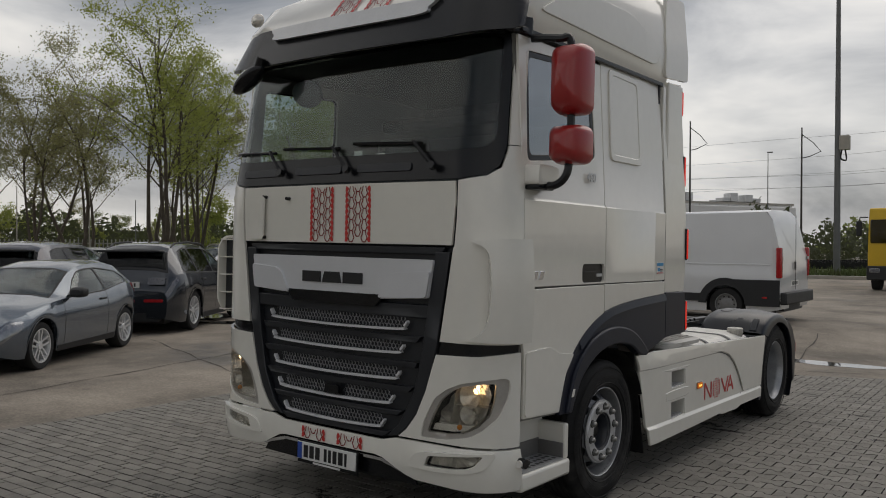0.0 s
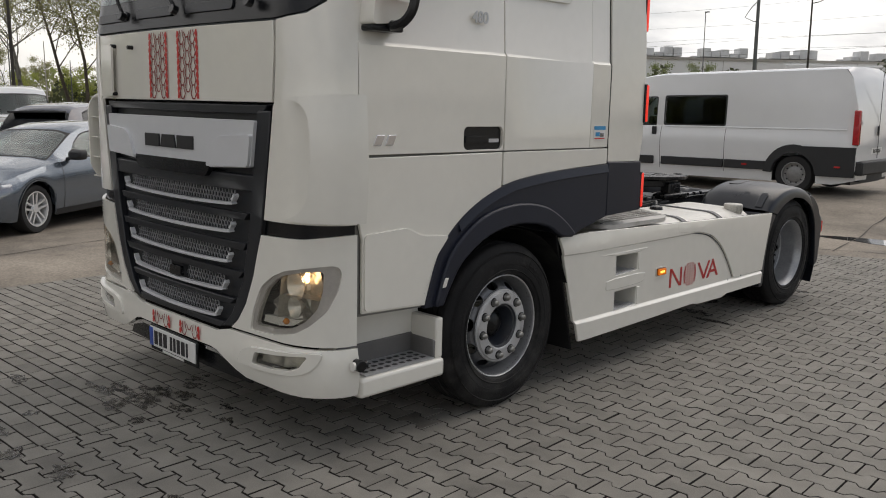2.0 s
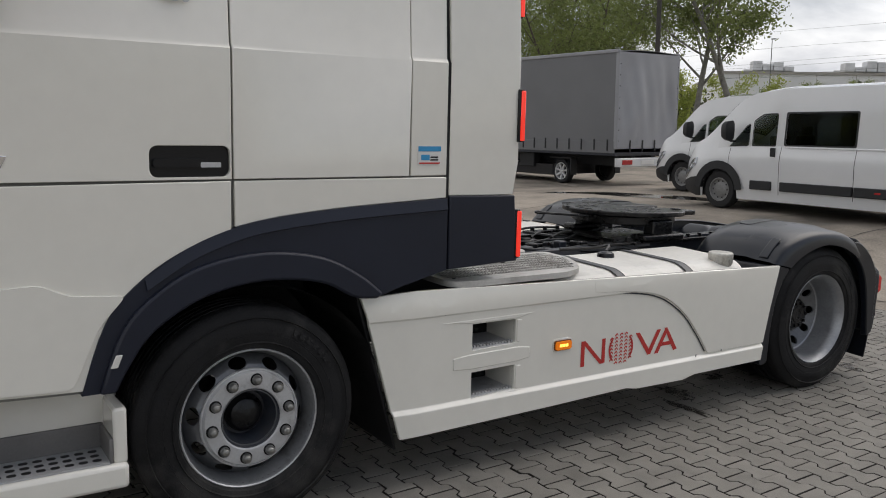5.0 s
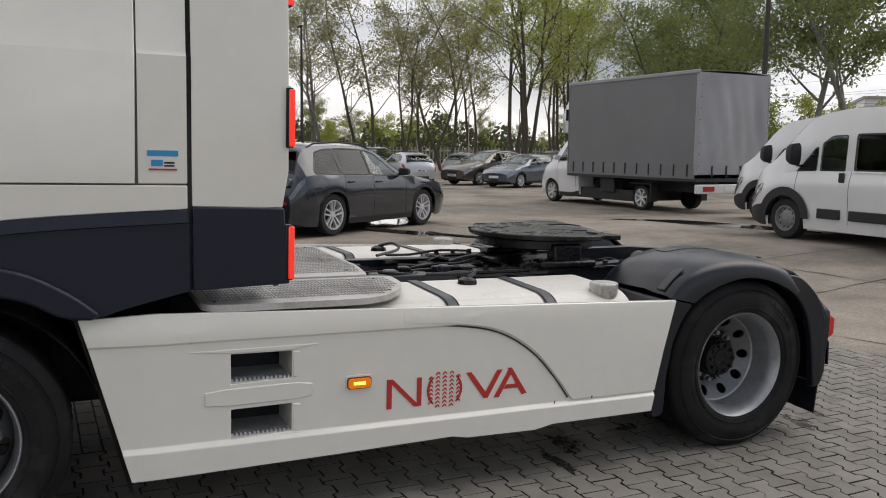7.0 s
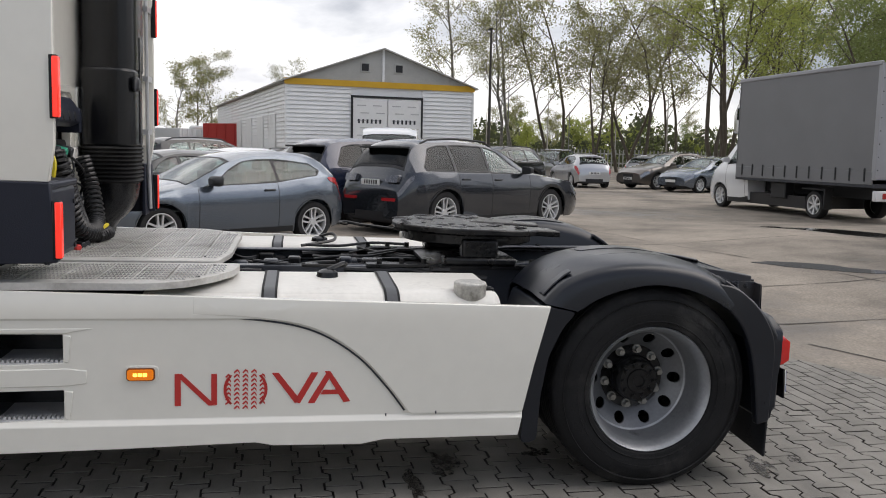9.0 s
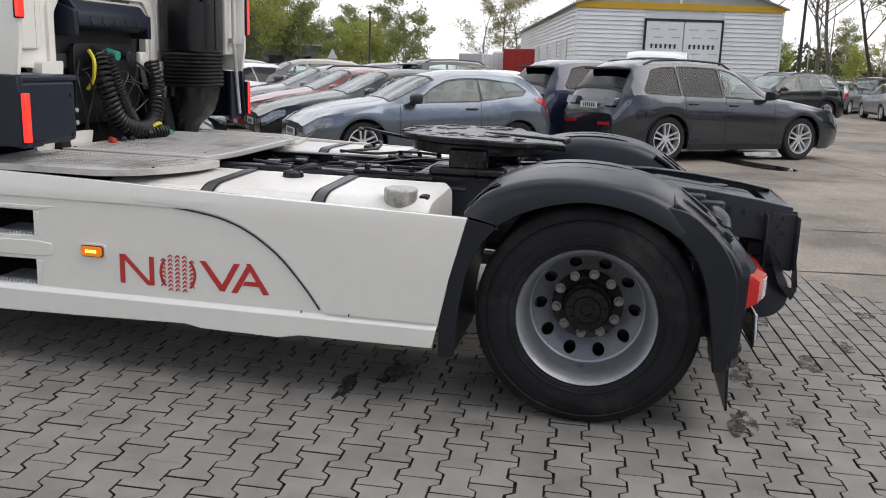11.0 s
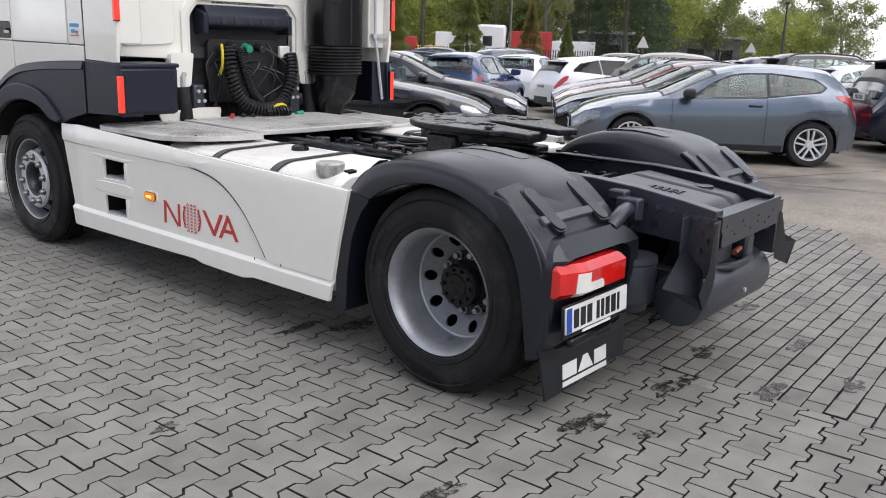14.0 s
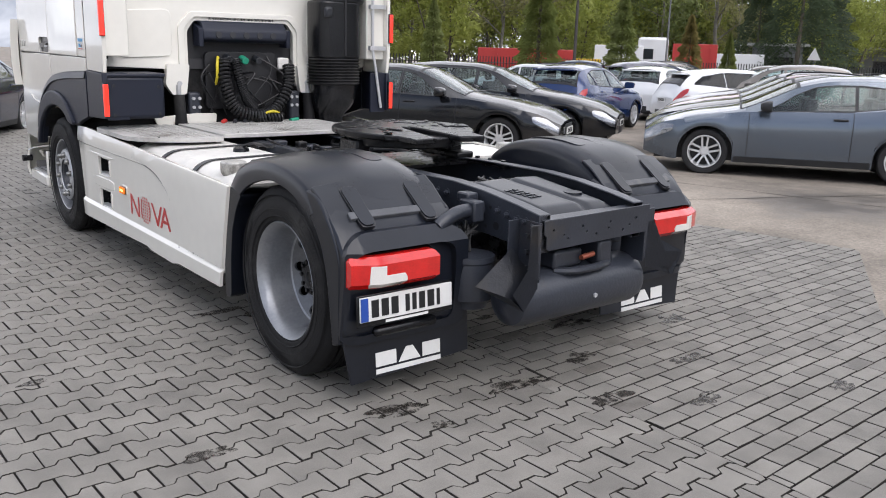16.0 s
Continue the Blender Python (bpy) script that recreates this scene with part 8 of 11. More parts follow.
        for k, (dx, fy, fz) in enumerate(((-0.075, 0.93, 0.88), (-0.065, 1.0, 1.0), (0.0, 0.98, 0.97), (0.05, 0.84, 0.80), (0.075, 0.55, 0.50))):
            hw, hh = (0.125 * fy, 0.19 * fz) if big_m else (0.12 * fy, 0.078 * fz)
            cy, cz = base.y + (0.20 if big_m else 0.15), base.z + (0.20 if big_m else 0.06)
            ring_ = []
            for a_ in range(16):
                ca, sa = math.cos(a_ * math.tau / 16), math.sin(a_ * math.tau / 16)
                ring_.append(mb.verts.new((mx + 0.02 + dx, sg * (cy + hw * math.copysign(abs(ca) ** 0.55, ca)), cz + hh * math.copysign(abs(sa) ** 0.55, sa) * (1.0 if ca < 0 else 0.92))))
            mirror_rows.append(ring_)
        for p_, q_ in zip(mirror_rows, mirror_rows[1:]):
            for a_ in range(16):
                mb.faces.new((p_[a_], p_[(a_ + 1) % 16], q_[(a_ + 1) % 16], q_[a_]))
        mb.faces.new(mirror_rows[0][::-1])
        mb.faces.new(mirror_rows[-1])
        bmesh.ops.recalc_face_normals(mb, faces=mb.faces)
        mirror = part("wing_mirror", mb, M_CARTRIM if near or kind == "van" else body, car_ob)
        part("mirror_stalk", boxes((mx - 0.02, mx + 0.04, min(sg * base.y, sg * (base.y + 0.09)) - 0.01, max(sg * base.y, sg * (base.y + 0.09)), base.z - 0.01, base.z + 0.025)), M_CARTRIM, mirror)
        for x in (-wb / 2, wb / 2):
            alloy_wheel("wheel", car_ob, x, sg * (W / 2 - 0.035), sg, r, spokes=7 if steel else 5, dark=kind == "van")
            if not x_tail < x < x_nose:
                continue
            Rr = r + 0.055
            lip = [(x + Rr * math.cos(t), r + 0.98 * Rr * math.sin(t)) for t in span(0.05, math.pi - 0.05, 16)]
            ab = bmesh.new()
            rows = []
            for lx, lz in lip:
                yv = surf(lx, 0.02).y
                ww = 0.15 if cladding else 0.018
                d = Vector((lx - x, 0, lz - r)).normalized() * ww
                rows.append([ab.verts.new(p) for p in ((lx, sg * (yv - 0.05), lz), (lx, sg * (fw(lx) + 0.03 if cladding else yv + 0.012), lz), (lx + d.x, sg * (fw(lx) + 0.024 if cladding else yv + 0.016), lz + d.z))])
            for p, q in zip(rows, rows[1:]):
                for k in range(2):
                    ab.faces.new((p[k], p[k + 1], q[k + 1], q[k]))
            part("arch_lip", ab, M_CARTRIM if cladding else body, car_ob)
        sx0 = max(x_tail + 0.02, -wb / 2 + r + 0.08)
        if kind == "van":
            patch("corner_bumper", [(wb / 2 + r + 0.10, 0.0), (x_nose - 0.01, 0.0), (x_nose - 0.01, 0.95), (wb / 2 + r + 0.10, 0.80)], M_CARTRIM, sg, out=0.012, thick=0.02, label="dark grey plastic bumper corner")
        else:
            patch("sill_trim", [(sx0, 0.0), (wb / 2 - r - 0.08, 0.0), (wb / 2 - r - 0.08, 0.22), (sx0, 0.22)], M_CARTRIM, sg, out=0.006)
        for x in st["doors"]:
            patch("door_gap", [(x, 0.24), (x + 0.009, 0.24), (x + 0.009, 1.98), (x, 1.98)], M_INK, sg, out=0.0015, thick=0.003)
        hs = () if simple else st["doors"][1:] if st["bdoor"] else st["doors"][1:2]
        for x in hs:
            p = surf(x + 0.16, 1.72)
            part("door_handle", boxes((x + 0.07, x + 0.26, min(sg * (p.y - 0.01), sg * (p.y + 0.028)), max(sg * (p.y - 0.01), sg * (p.y + 0.028)), p.z - 0.014, p.z + 0.014) if kind != "van" else (x + 0.10, x + 0.20, min(sg * p.y, sg * (p.y + 0.03)), max(sg * p.y, sg * (p.y + 0.03)), p.z - 0.06, p.z + 0.10)), M_CARTRIM if near or kind == "van" else body, car_ob, bevel=0.01)
        if rails:
            pts = [surf(x, 3.05) + Vector((0, 0, 0.05)) for x in span(s_x1 + 0.35, sc1 - 0.15, 10)]
            pts[0].z -= 0.05
            pts[-1].z -= 0.05
            part("roof_rail", tube(bmesh.new(), [(p.x, sg * p.y, p.z) for p in pts], 0.018, 8), M_CARTRIM, car_ob)
    screen("windscreen", sc0, sc1, glassy, 0.06)
    if kind in ("suv", "hatch", "crossover", "estate"):
        p = surf(re0 + 0.02, 3.2)
        part("roof_spoiler", boxes((re0 - 0.20, re0 + 0.06, -p.y + 0.03, p.y - 0.03, p.z - 0.015, p.z + 0.022)), M_CARTRIM if kind == "suv" else body, car_ob, bevel=0.012)
    if re0 > re1:
        screen("rear_window", re0, re1, privacy, 0.08)
    # nose and tail
    zn, zl = zb(x_nose - 0.03), 0.30
    nw = fw(x_nose) - 0.08
    part("grille", plate(soften([(-0.42, zn - 0.02), (0.42, zn - 0.02), (0.36, zn - 0.16), (-0.36, zn - 0.16)], 0.03), lambda a, z: (x_nose + 0.012 - 0.12 * a * a, a, z), (-0.05, 0, 0), (), (-0.2, 0, 0.2)), M_CARTRIM, car_ob)
    part("lower_intake", plate(soften([(-0.55, 0.42), (0.55, 0.42), (0.48, 0.27), (-0.48, 0.27)], 0.04), lambda a, z: (x_nose + 0.008 - 0.12 * a * a, a, z), (-0.08, 0, 0), (), (-0.25, 0, 0.25)), M_CARTRIM, car_ob)
    part("rear_bumper_trim", plate(soften([(-nw, 0.40), (nw, 0.40), (nw - 0.08, 0.24), (-nw + 0.08, 0.24)], 0.04), lambda a, z: (x_tail - 0.014 + 0.08 * a * a, a, z), (0.10, 0, 0), (), (-0.5, -0.25, 0, 0.25, 0.5)), M_CARTRIM, car_ob)
    if plates:
        ztp = min(0.78, zb(x_tail + 0.05) - 0.10) if kind != "suv" else 0.92
        for xx, zz, sgn in ((x_nose + 0.016, 0.46, 1), (float(np.interp(ztp, [0.6, 1.0], [x_tail - 0.012, x_tail - 0.012 + 0.05])), ztp, -1)):
            pl = part("number_plate", boxes((min(xx, xx + sgn * 0.012), max(xx, xx + sgn * 0.012), -0.26, 0.26, zz - 0.055, zz + 0.055)), M_PLATE, car_ob)
            x = -0.19
            for w in () if simple else (0.05,) * 6:
                part("plate_bar", boxes((min(xx + sgn * 0.012, xx + sgn * 0.015), max(xx + sgn * 0.012, xx + sgn * 0.015), x, x + 0.036, zz - 0.036, zz + 0.036)), M_INK, pl)
                x += 0.065
    # under the skin
    part("underbody", boxes((x_tail + 0.15, x_nose - 0.15, -W / 2 + 0.30, W / 2 - 0.30, 0.19, 0.55), (-wb / 2 + r + 0.07, wb / 2 - r - 0.07, -W / 2 + 0.10, W / 2 - 0.10, 0.21, 0.52)), M_INK, car_ob)
    zf = zb(0) - 0.25
    for sx in ((sc0 - 0.72, sc0 - 1.62) if st["bdoor"] or kind == "coupe" else (sc0 - 1.0,)):
        for sy in () if simple else (-0.38, 0.38):
            part("seat", boxes((sx - 0.25, sx + 0.25, sy - 0.23, sy + 0.23, 0.45, zf), (sx - 0.30, sx - 0.16, sy - 0.22, sy + 0.22, zf - 0.02, zf + 0.42), (sx - 0.29, sx - 0.20, sy - 0.12, sy + 0.12, zf + 0.44, zf + 0.60)), M_SEAT, car_ob, bevel=0.03)
    part("dashboard", boxes((sc0 - 0.55, sc0 - 0.12, -W / 2 + 0.16, W / 2 - 0.16, 0.6, zb(sc0 - 0.3) - 0.04)), M_SEAT, car_ob, bevel=0.04)
    return car_ob



AX = 124.8
car("coupe", in_yard(-12.40, 5.78, AX - 180), P_SLATE, "slate blue three-door coupe with bright alloy wheels", near=True)
car("suv", in_yard(-15.50, 10.40, AX), P_ANTHRACITE, "anthracite grey large estate off-roader with roof rails", near=True, privacy=M_PRIVACY, rails=True)
car("suv", in_yard(-17.6, 8.95, AX), P_NAVY, "navy blue off-roader with sloping tail", privacy=M_PRIVACY)
car("saloon", in_yard(-14.35, 4.45, AX - 180), P_BLACK, "black saloon parked beside the coupe")
car("saloon", in_yard(-16.35, 3.1, AX - 180), P_MAROON, "dark maroon saloon in the parked row")
car("saloon", in_yard(-9.15, 1.0, AX), P_BLACK, "black saloon with pale headlamps")
car("estate", in_yard(-11.5, 0.05, AX), P_BLACK, "black estate car with alloy wheels", rails=False)
car("hatch", in_yard(-15.55, -1.58, 200), P_BLUE, "dark blue hatchback with red tail lamps", steel=True)
car("hatch", in_yard(-21.05, -3.78, 200), P_WHITE, "white hatchback seen from its tail")
car("estate", in_yard(-20.45, -0.22, 150), P_WHITE, "white estate car with dark windows", privacy=M_PRIVACY)

# ---------------------------------------------------------------- ground
PAVED = [(-7.55, -6.0), (-7.45, 3.0), (-7.60, 7.6), (-7.95, 9.05), (-6.45, 9.95), (-5.2, 10.80), (-4.0, 11.62), (-2.2, 12.6), (0.5, 14.2), (3.5, 16.0), (7.0, 16.0), (7.0, -6.0)]


def yard_material(name, colour, wet, joints=True):
    """Old brown-grey concrete and asphalt: broad stains, fine grit, darker damp patches with a gloss of their own."""
    m = bpy.data.materials.new(name)
    m.use_nodes = True
    nt = m.node_tree
    b = nt.nodes["Principled BSDF"]
    tc = nt.nodes.new("ShaderNodeTexCoord")

    def noise_node(scale, detail, rough=0.55):
        n = nt.nodes.new("ShaderNodeTexNoise")
        n.inputs["Scale"].default_value, n.inputs["Detail"].default_value, n.inputs["Roughness"].default_value = scale, detail, rough
        nt.links.new(tc.outputs["Object"], n.inputs["Vector"])
        return n.outputs["Fac"]

    def ramp(fac, *stops):
        r = nt.nodes.new("ShaderNodeValToRGB")
        for n, (p, c) in enumerate(stops):
            el = r.color_ramp.elements[n] if n < 2 else r.color_ramp.elements.new(p)
            el.position, el.color = p, (*c, 1) if len(c) == 3 else c
        nt.links.new(fac, r.inputs["Fac"])
        return r.outputs["Color"]

    def mix(fac, a, c, kind="MIX"):
        x = nt.nodes.new("ShaderNodeMix")
        x.data_type, x.blend_type = "RGBA", kind
        if isinstance(fac, float):
            x.inputs[0].default_value = fac
        else:
            nt.links.new(fac, x.inputs[0])
        for i, v in ((6, a), (7, c)):
            if isinstance(v, tuple):
                x.inputs[i].default_value = (*v, 1)
            else:
                nt.links.new(v, x.inputs[i])
        return x.outputs[2]
    base = ramp(noise_node(0.5, 9, 0.66), (0.36, tuple(0.55 * c for c in colour)), (0.50, colour), (0.64, tuple(1.32 * c for c in colour)))
    grit = ramp(noise_node(38, 4), (0.30, (0.55, 0.55, 0.55)), (0.60, (1.0, 1.0, 1.0)), (0.78, (1.35, 1.33, 1.28)))
    col = mix(0.75, base, grit, "MULTIPLY")
    damp = nt.nodes.new("ShaderNodeMapRange")
    damp.inputs["From Min"].default_value, damp.inputs["From Max"].default_value = 0.56, 0.66
    nt.links.new(noise_node(0.22, 6, 0.62), damp.inputs["Value"])
    col = mix(damp.outputs[0], col, tuple(0.42 * c for c in colour))
    nt.links.new(col, b.inputs["Base Color"])
    rg = nt.nodes.new("ShaderNodeMapRange")
    rg.inputs["To Min"].default_value, rg.inputs["To Max"].default_value = 0.82, wet
    nt.links.new(damp.outputs[0], rg.inputs["Value"])
    nt.links.new(rg.outputs[0], b.inputs["Roughness"])
    bp = nt.nodes.new("ShaderNodeBump")
    bp.inputs["Strength"].default_value, bp.inputs["Distance"].default_value = 0.6, 0.004
    nt.links.new(noise_node(55, 4), bp.inputs["Height"])
    nt.links.new(bp.outputs[0], b.inputs["Normal"])
    return m


M_YARD = yard_material("old_brown_grey_yard_surface", (0.275, 0.238, 0.195), 0.35)
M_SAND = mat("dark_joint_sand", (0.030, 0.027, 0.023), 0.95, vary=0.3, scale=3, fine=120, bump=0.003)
M_PAVER = mat("grey_concrete_paver", (0.214, 0.202, 0.180), 0.80, vary=0.42, scale=4.5, fine=210, bump=0.003, dirt=(0.11, 0.103, 0.094), dirt_at=0.625, rand=0.16, world_space=True)
M_GRASS = mat("dull_spring_grass", (0.085, 0.115, 0.032), 0.95, vary=0.5, scale=0.4, fine=18, bump=0.03, dirt=(0.12, 0.105, 0.06), dirt_at=0.55)
M_WATER = mat("standing_water", (0.045, 0.043, 0.040), 0.04, vary=0.2, scale=1, fine=6, coat=1.0)
M_KERB = mat("pale_kerb_concrete", (0.40, 0.38, 0.34), 0.85, vary=0.2, scale=3, fine=60, bump=0.002)


def edge_gap(poly, x, y):
    best = 1e9
    for i in range(len(poly)):
        a, b, p = Vector(poly[i - 1]), Vector(poly[i]), Vector((x, y))
        t = max(0.0, min(1.0, (p - a).dot(b - a) / (b - a).length_squared))
        best = min(best, (p - a - (b - a) * t).length)
    return best


def ground_z(x, y):
    if inside(PAVED, x, y):
        return -0.03
    w = min(1.0, edge_gap(PAVED, x, y) / 5.0)
    w = w * w * (3 - 2 * w)
    return w * yard_z(x, y) - 0.008 - 0.02 * (1 - min(1.0, edge_gap(PAVED, x, y) / 0.3))


def axis_marks(c0, c1, step, far):
    a = list(np.arange(c0, c1 + 0.01, step))
    k, v = step, c0
    lo = []
    while v > -far:
        k *= 1.35
        v -= k
        lo.append(v)
    k, v = step, c1
    hi = []
    while v < far:
        k *= 1.35
        v += k
        hi.append(v)
    return lo[::-1] + a + hi


gx, gy = axis_marks(-20, 8, 0.5, 900), axis_marks(-8, 22, 0.5, 900)
verts = [(float(x), float(y), ground_z(float(x), float(y))) for x in gx for y in gy]
ny = len(gy)
faces = [(i * ny + j, (i + 1) * ny + j, (i + 1) * ny + j + 1, i * ny + j + 1) for i in range(len(gx) - 1) for j in range(ny - 1)]
me = bpy.data.meshes.new("ground")
me.from_pydata(verts, [], faces)
me.materials.append(M_YARD)
finish(me)
ground = tagged(new("ground", me), "brown-grey worn asphalt and concrete yard with damp stains", "ground", kind="structure")
bed = part("paving_bed", plate(PAVED, lambda x, y: (x, y, -0.018), (0, 0, -0.012)), M_SAND)
tagged(bed, "dark sand bed showing in the paving joints", "ground", kind="structure")

# puddles: still water a hair above the surface
def puddle(cx, cy, rx, ry, seed, turn=0.0, flat=None):
    rr = random.Random(seed)
    ph = [rr.uniform(0, 6.28) for _ in range(6)]
    pts = []
    for k in range(48):
        a = k * math.tau / 48
        r = 1 + sum(0.16 / (n + 1) * math.sin((n + 2) * a + ph[n]) for n in range(6))
        x, y = rx * r * math.cos(a), ry * r * math.sin(a)
        c, s = math.cos(radians(turn)), math.sin(radians(turn))
        pts.append((cx + x * c - y * s, cy + x * s + y * c))
    z0 = max(ground_z(x, y) for x, y in pts) + 0.004 if flat is None else flat
    ob = part("puddle", plate(pts, lambda x, y: (x, y, max(ground_z(x, y) + 0.005, -0.02) if flat is None else flat), (0, 0, -0.003), (), span(cx - rx, cx + rx, 6), span(cy - ry, cy + ry, 6)), M_WATER)
    tagged(ob, "shallow puddle reflecting the grey sky", "puddle", kind="structure")


puddle(-12.5, 17.25, 1.95, 0.50, 3, 22)
puddle(-9.1, 14.05, 0.9, 0.22, 9, 35)
puddle(-16.1, 11.6, 0.9, 0.35, 5, -30)
puddle(-14.2, 11.2, 1.2, 0.25, 6, 30)
puddle(-3.0, 13.6, 0.8, 0.22, 8, 10)
# damp oil spots on the paving, ragged at their edges
M_OIL = mat("damp_oil_stain", (0.050, 0.044, 0.038), 0.42, vary=0.3, scale=9)
nt = M_OIL.node_tree
geo, blot, edge = nt.nodes.new("ShaderNodeNewGeometry"), nt.nodes.new("ShaderNodeTexNoise"), nt.nodes.new("ShaderNodeMapRange")
blot.inputs["Scale"].default_value, blot.inputs["Detail"].default_value, blot.inputs["Roughness"].default_value = 16.0, 7.0, 0.7
edge.inputs["From Min"].default_value, edge.inputs["From Max"].default_value = 0.44, 0.56
edge.inputs["To Max"].default_value = 0.62
see, blend = nt.nodes.new("ShaderNodeBsdfTransparent"), nt.nodes.new("ShaderNodeMixShader")
nt.links.new(geo.outputs["Position"], blot.inputs["Vector"])
nt.links.new(blot.outputs["Fac"], edge.inputs["Value"])
nt.links.new(edge.outputs[0], blend.inputs[0])
nt.links.new(see.outputs[0], blend.inputs[1])
nt.links.new(nt.nodes["Principled BSDF"].outputs[0], blend.inputs[2])
nt.links.new(blend.outputs[0], nt.nodes["Material Output"].inputs["Surface"])
stain_rng = random.Random(5)


def stain(x, y, rx, ry):
    ph = [stain_rng.uniform(0, 6.28) for _ in range(9)]
    rad = lambda a: 1 + sum(0.20 / (n + 1) ** 0.7 * math.sin((n + 2) * a + ph[n]) for n in range(9))
    pts = [(x + rx * rad(a) * math.cos(a), y + ry * rad(a) * math.sin(a)) for a in span(0, math.tau, 41)[:-1]]
    ob = part("oil_stain", plate(pts, lambda a, b: (a, b, 0.0025), (0, 0, -0.002)), M_OIL)
    tagged(ob, "dark damp oil stain on the paving", "stain", kind="structure")


for x, y, rx, ry in ((-2.66, 9.56, 0.15, 0.06), (-2.74, 9.80, 0.06, 0.03), (-1.76, 9.48, 0.09, 0.05), (-1.35, 8.30, 0.07, 0.03), (-3.62, 10.02, 0.12, 0.06), (-4.0, 10.3, 0.10, 0.05), (-4.4, 9.9, 0.11, 0.05), (-4.75, 10.6, 0.09, 0.05), (-3.9, 9.55, 0.12, 0.05), (-4.9, 9.4, 0.12, 0.06), (-4.3, 9.1, 0.14, 0.05)):
    stain(x, y, rx, ry)
# drips under and before the engine
for k in range(14):
    stain(-3.6 + stain_rng.gauss(0.25, 0.75), 2.75 + stain_rng.gauss(0, 0.35), stain_rng.uniform(0.04, 0.12), stain_rng.uniform(0.025, 0.06))
# more stains below the bumper, partly painting in the shade that falls there
for k in range(12):
    stain(-3.75 + stain_rng.gauss(0, 0.45), 3.35 + stain_rng.gauss(0, 0.22), stain_rng.uniform(0.05, 0.16), stain_rng.uniform(0.03, 0.07))
for k in range(10):
    stain(-3.4 + stain_rng.gauss(0, 0.7), 8.3 + stain_rng.gauss(0, 0.9), stain_rng.uniform(0.05, 0.18), stain_rng.uniform(0.03, 0.08))
# joints between the old concrete slabs
M_JOINT = mat("dark_slab_joint", (0.07, 0.062, 0.052), 0.9, vary=0.3, scale=4, fine=60)
for x0, y0, x1, y1 in ((-6.01, 10.4, -6.3, 16.5), (-7.9, 10.9, -8.3, 18.0), (-5.3, 11.5, -2.0, 13.2), (-3.37, 12.4, -3.8, 16.0), (-12.0, 9.0, -12.6, 19.5), (-16.0, 12.5, -5.5, 14.6), (-18.0, 15.6, -9.0, 17.4), (-11.5, 5.06, -14.5, 9.6), (-9.0, 3.0, -11.2, 11.0), (-8.0, 6.4, -13.0, 8.2)):
    n = max(2, int(math.hypot(x1 - x0, y1 - y0) / 0.45))
    d = Vector((x1 - x0, y1 - y0)).normalized()
    bm, rows = bmesh.new(), []
    for k in range(n + 1):
        f = k / n
        wob = 0.02 * math.sin(k * 1.7) + 0.012 * math.sin(k * 4.1)
        cx, cy, w = x0 + (x1 - x0) * f - d.y * wob, y0 + (y1 - y0) * f + d.x * wob, 0.010 + 0.006 * math.sin(k * 2.3)
        rows.append([bm.verts.new((cx - d.y * w * e, cy + d.x * w * e, ground_z(cx, cy) + 0.005)) for e in (-1, 1)])
    for a, b in zip(rows, rows[1:]):
        bm.faces.new((a[0], b[0], b[1], a[1]))
    bmesh.ops.recalc_face_normals(bm, faces=bm.faces)
    tagged(part("slab_joint", bm, M_JOINT), "dark worn joint between the yard slabs", "joint", kind="structure")

# ---------------------------------------------------------------- vans and the box lorry
v1 = car("van", in_yard(-7.76, 17.54, 180.5), P_VAN, "white long panel van with a dark side window", "van", privacy=M_PRIVACY, steel=True, cladding=True, group="parked vans")
v2 = car("van", in_yard(-10.9, 20.0, 181), P_VAN, "white panel van standing behind another van", "van", privacy=M_PRIVACY, steel=True, cladding=True, group="parked vans")


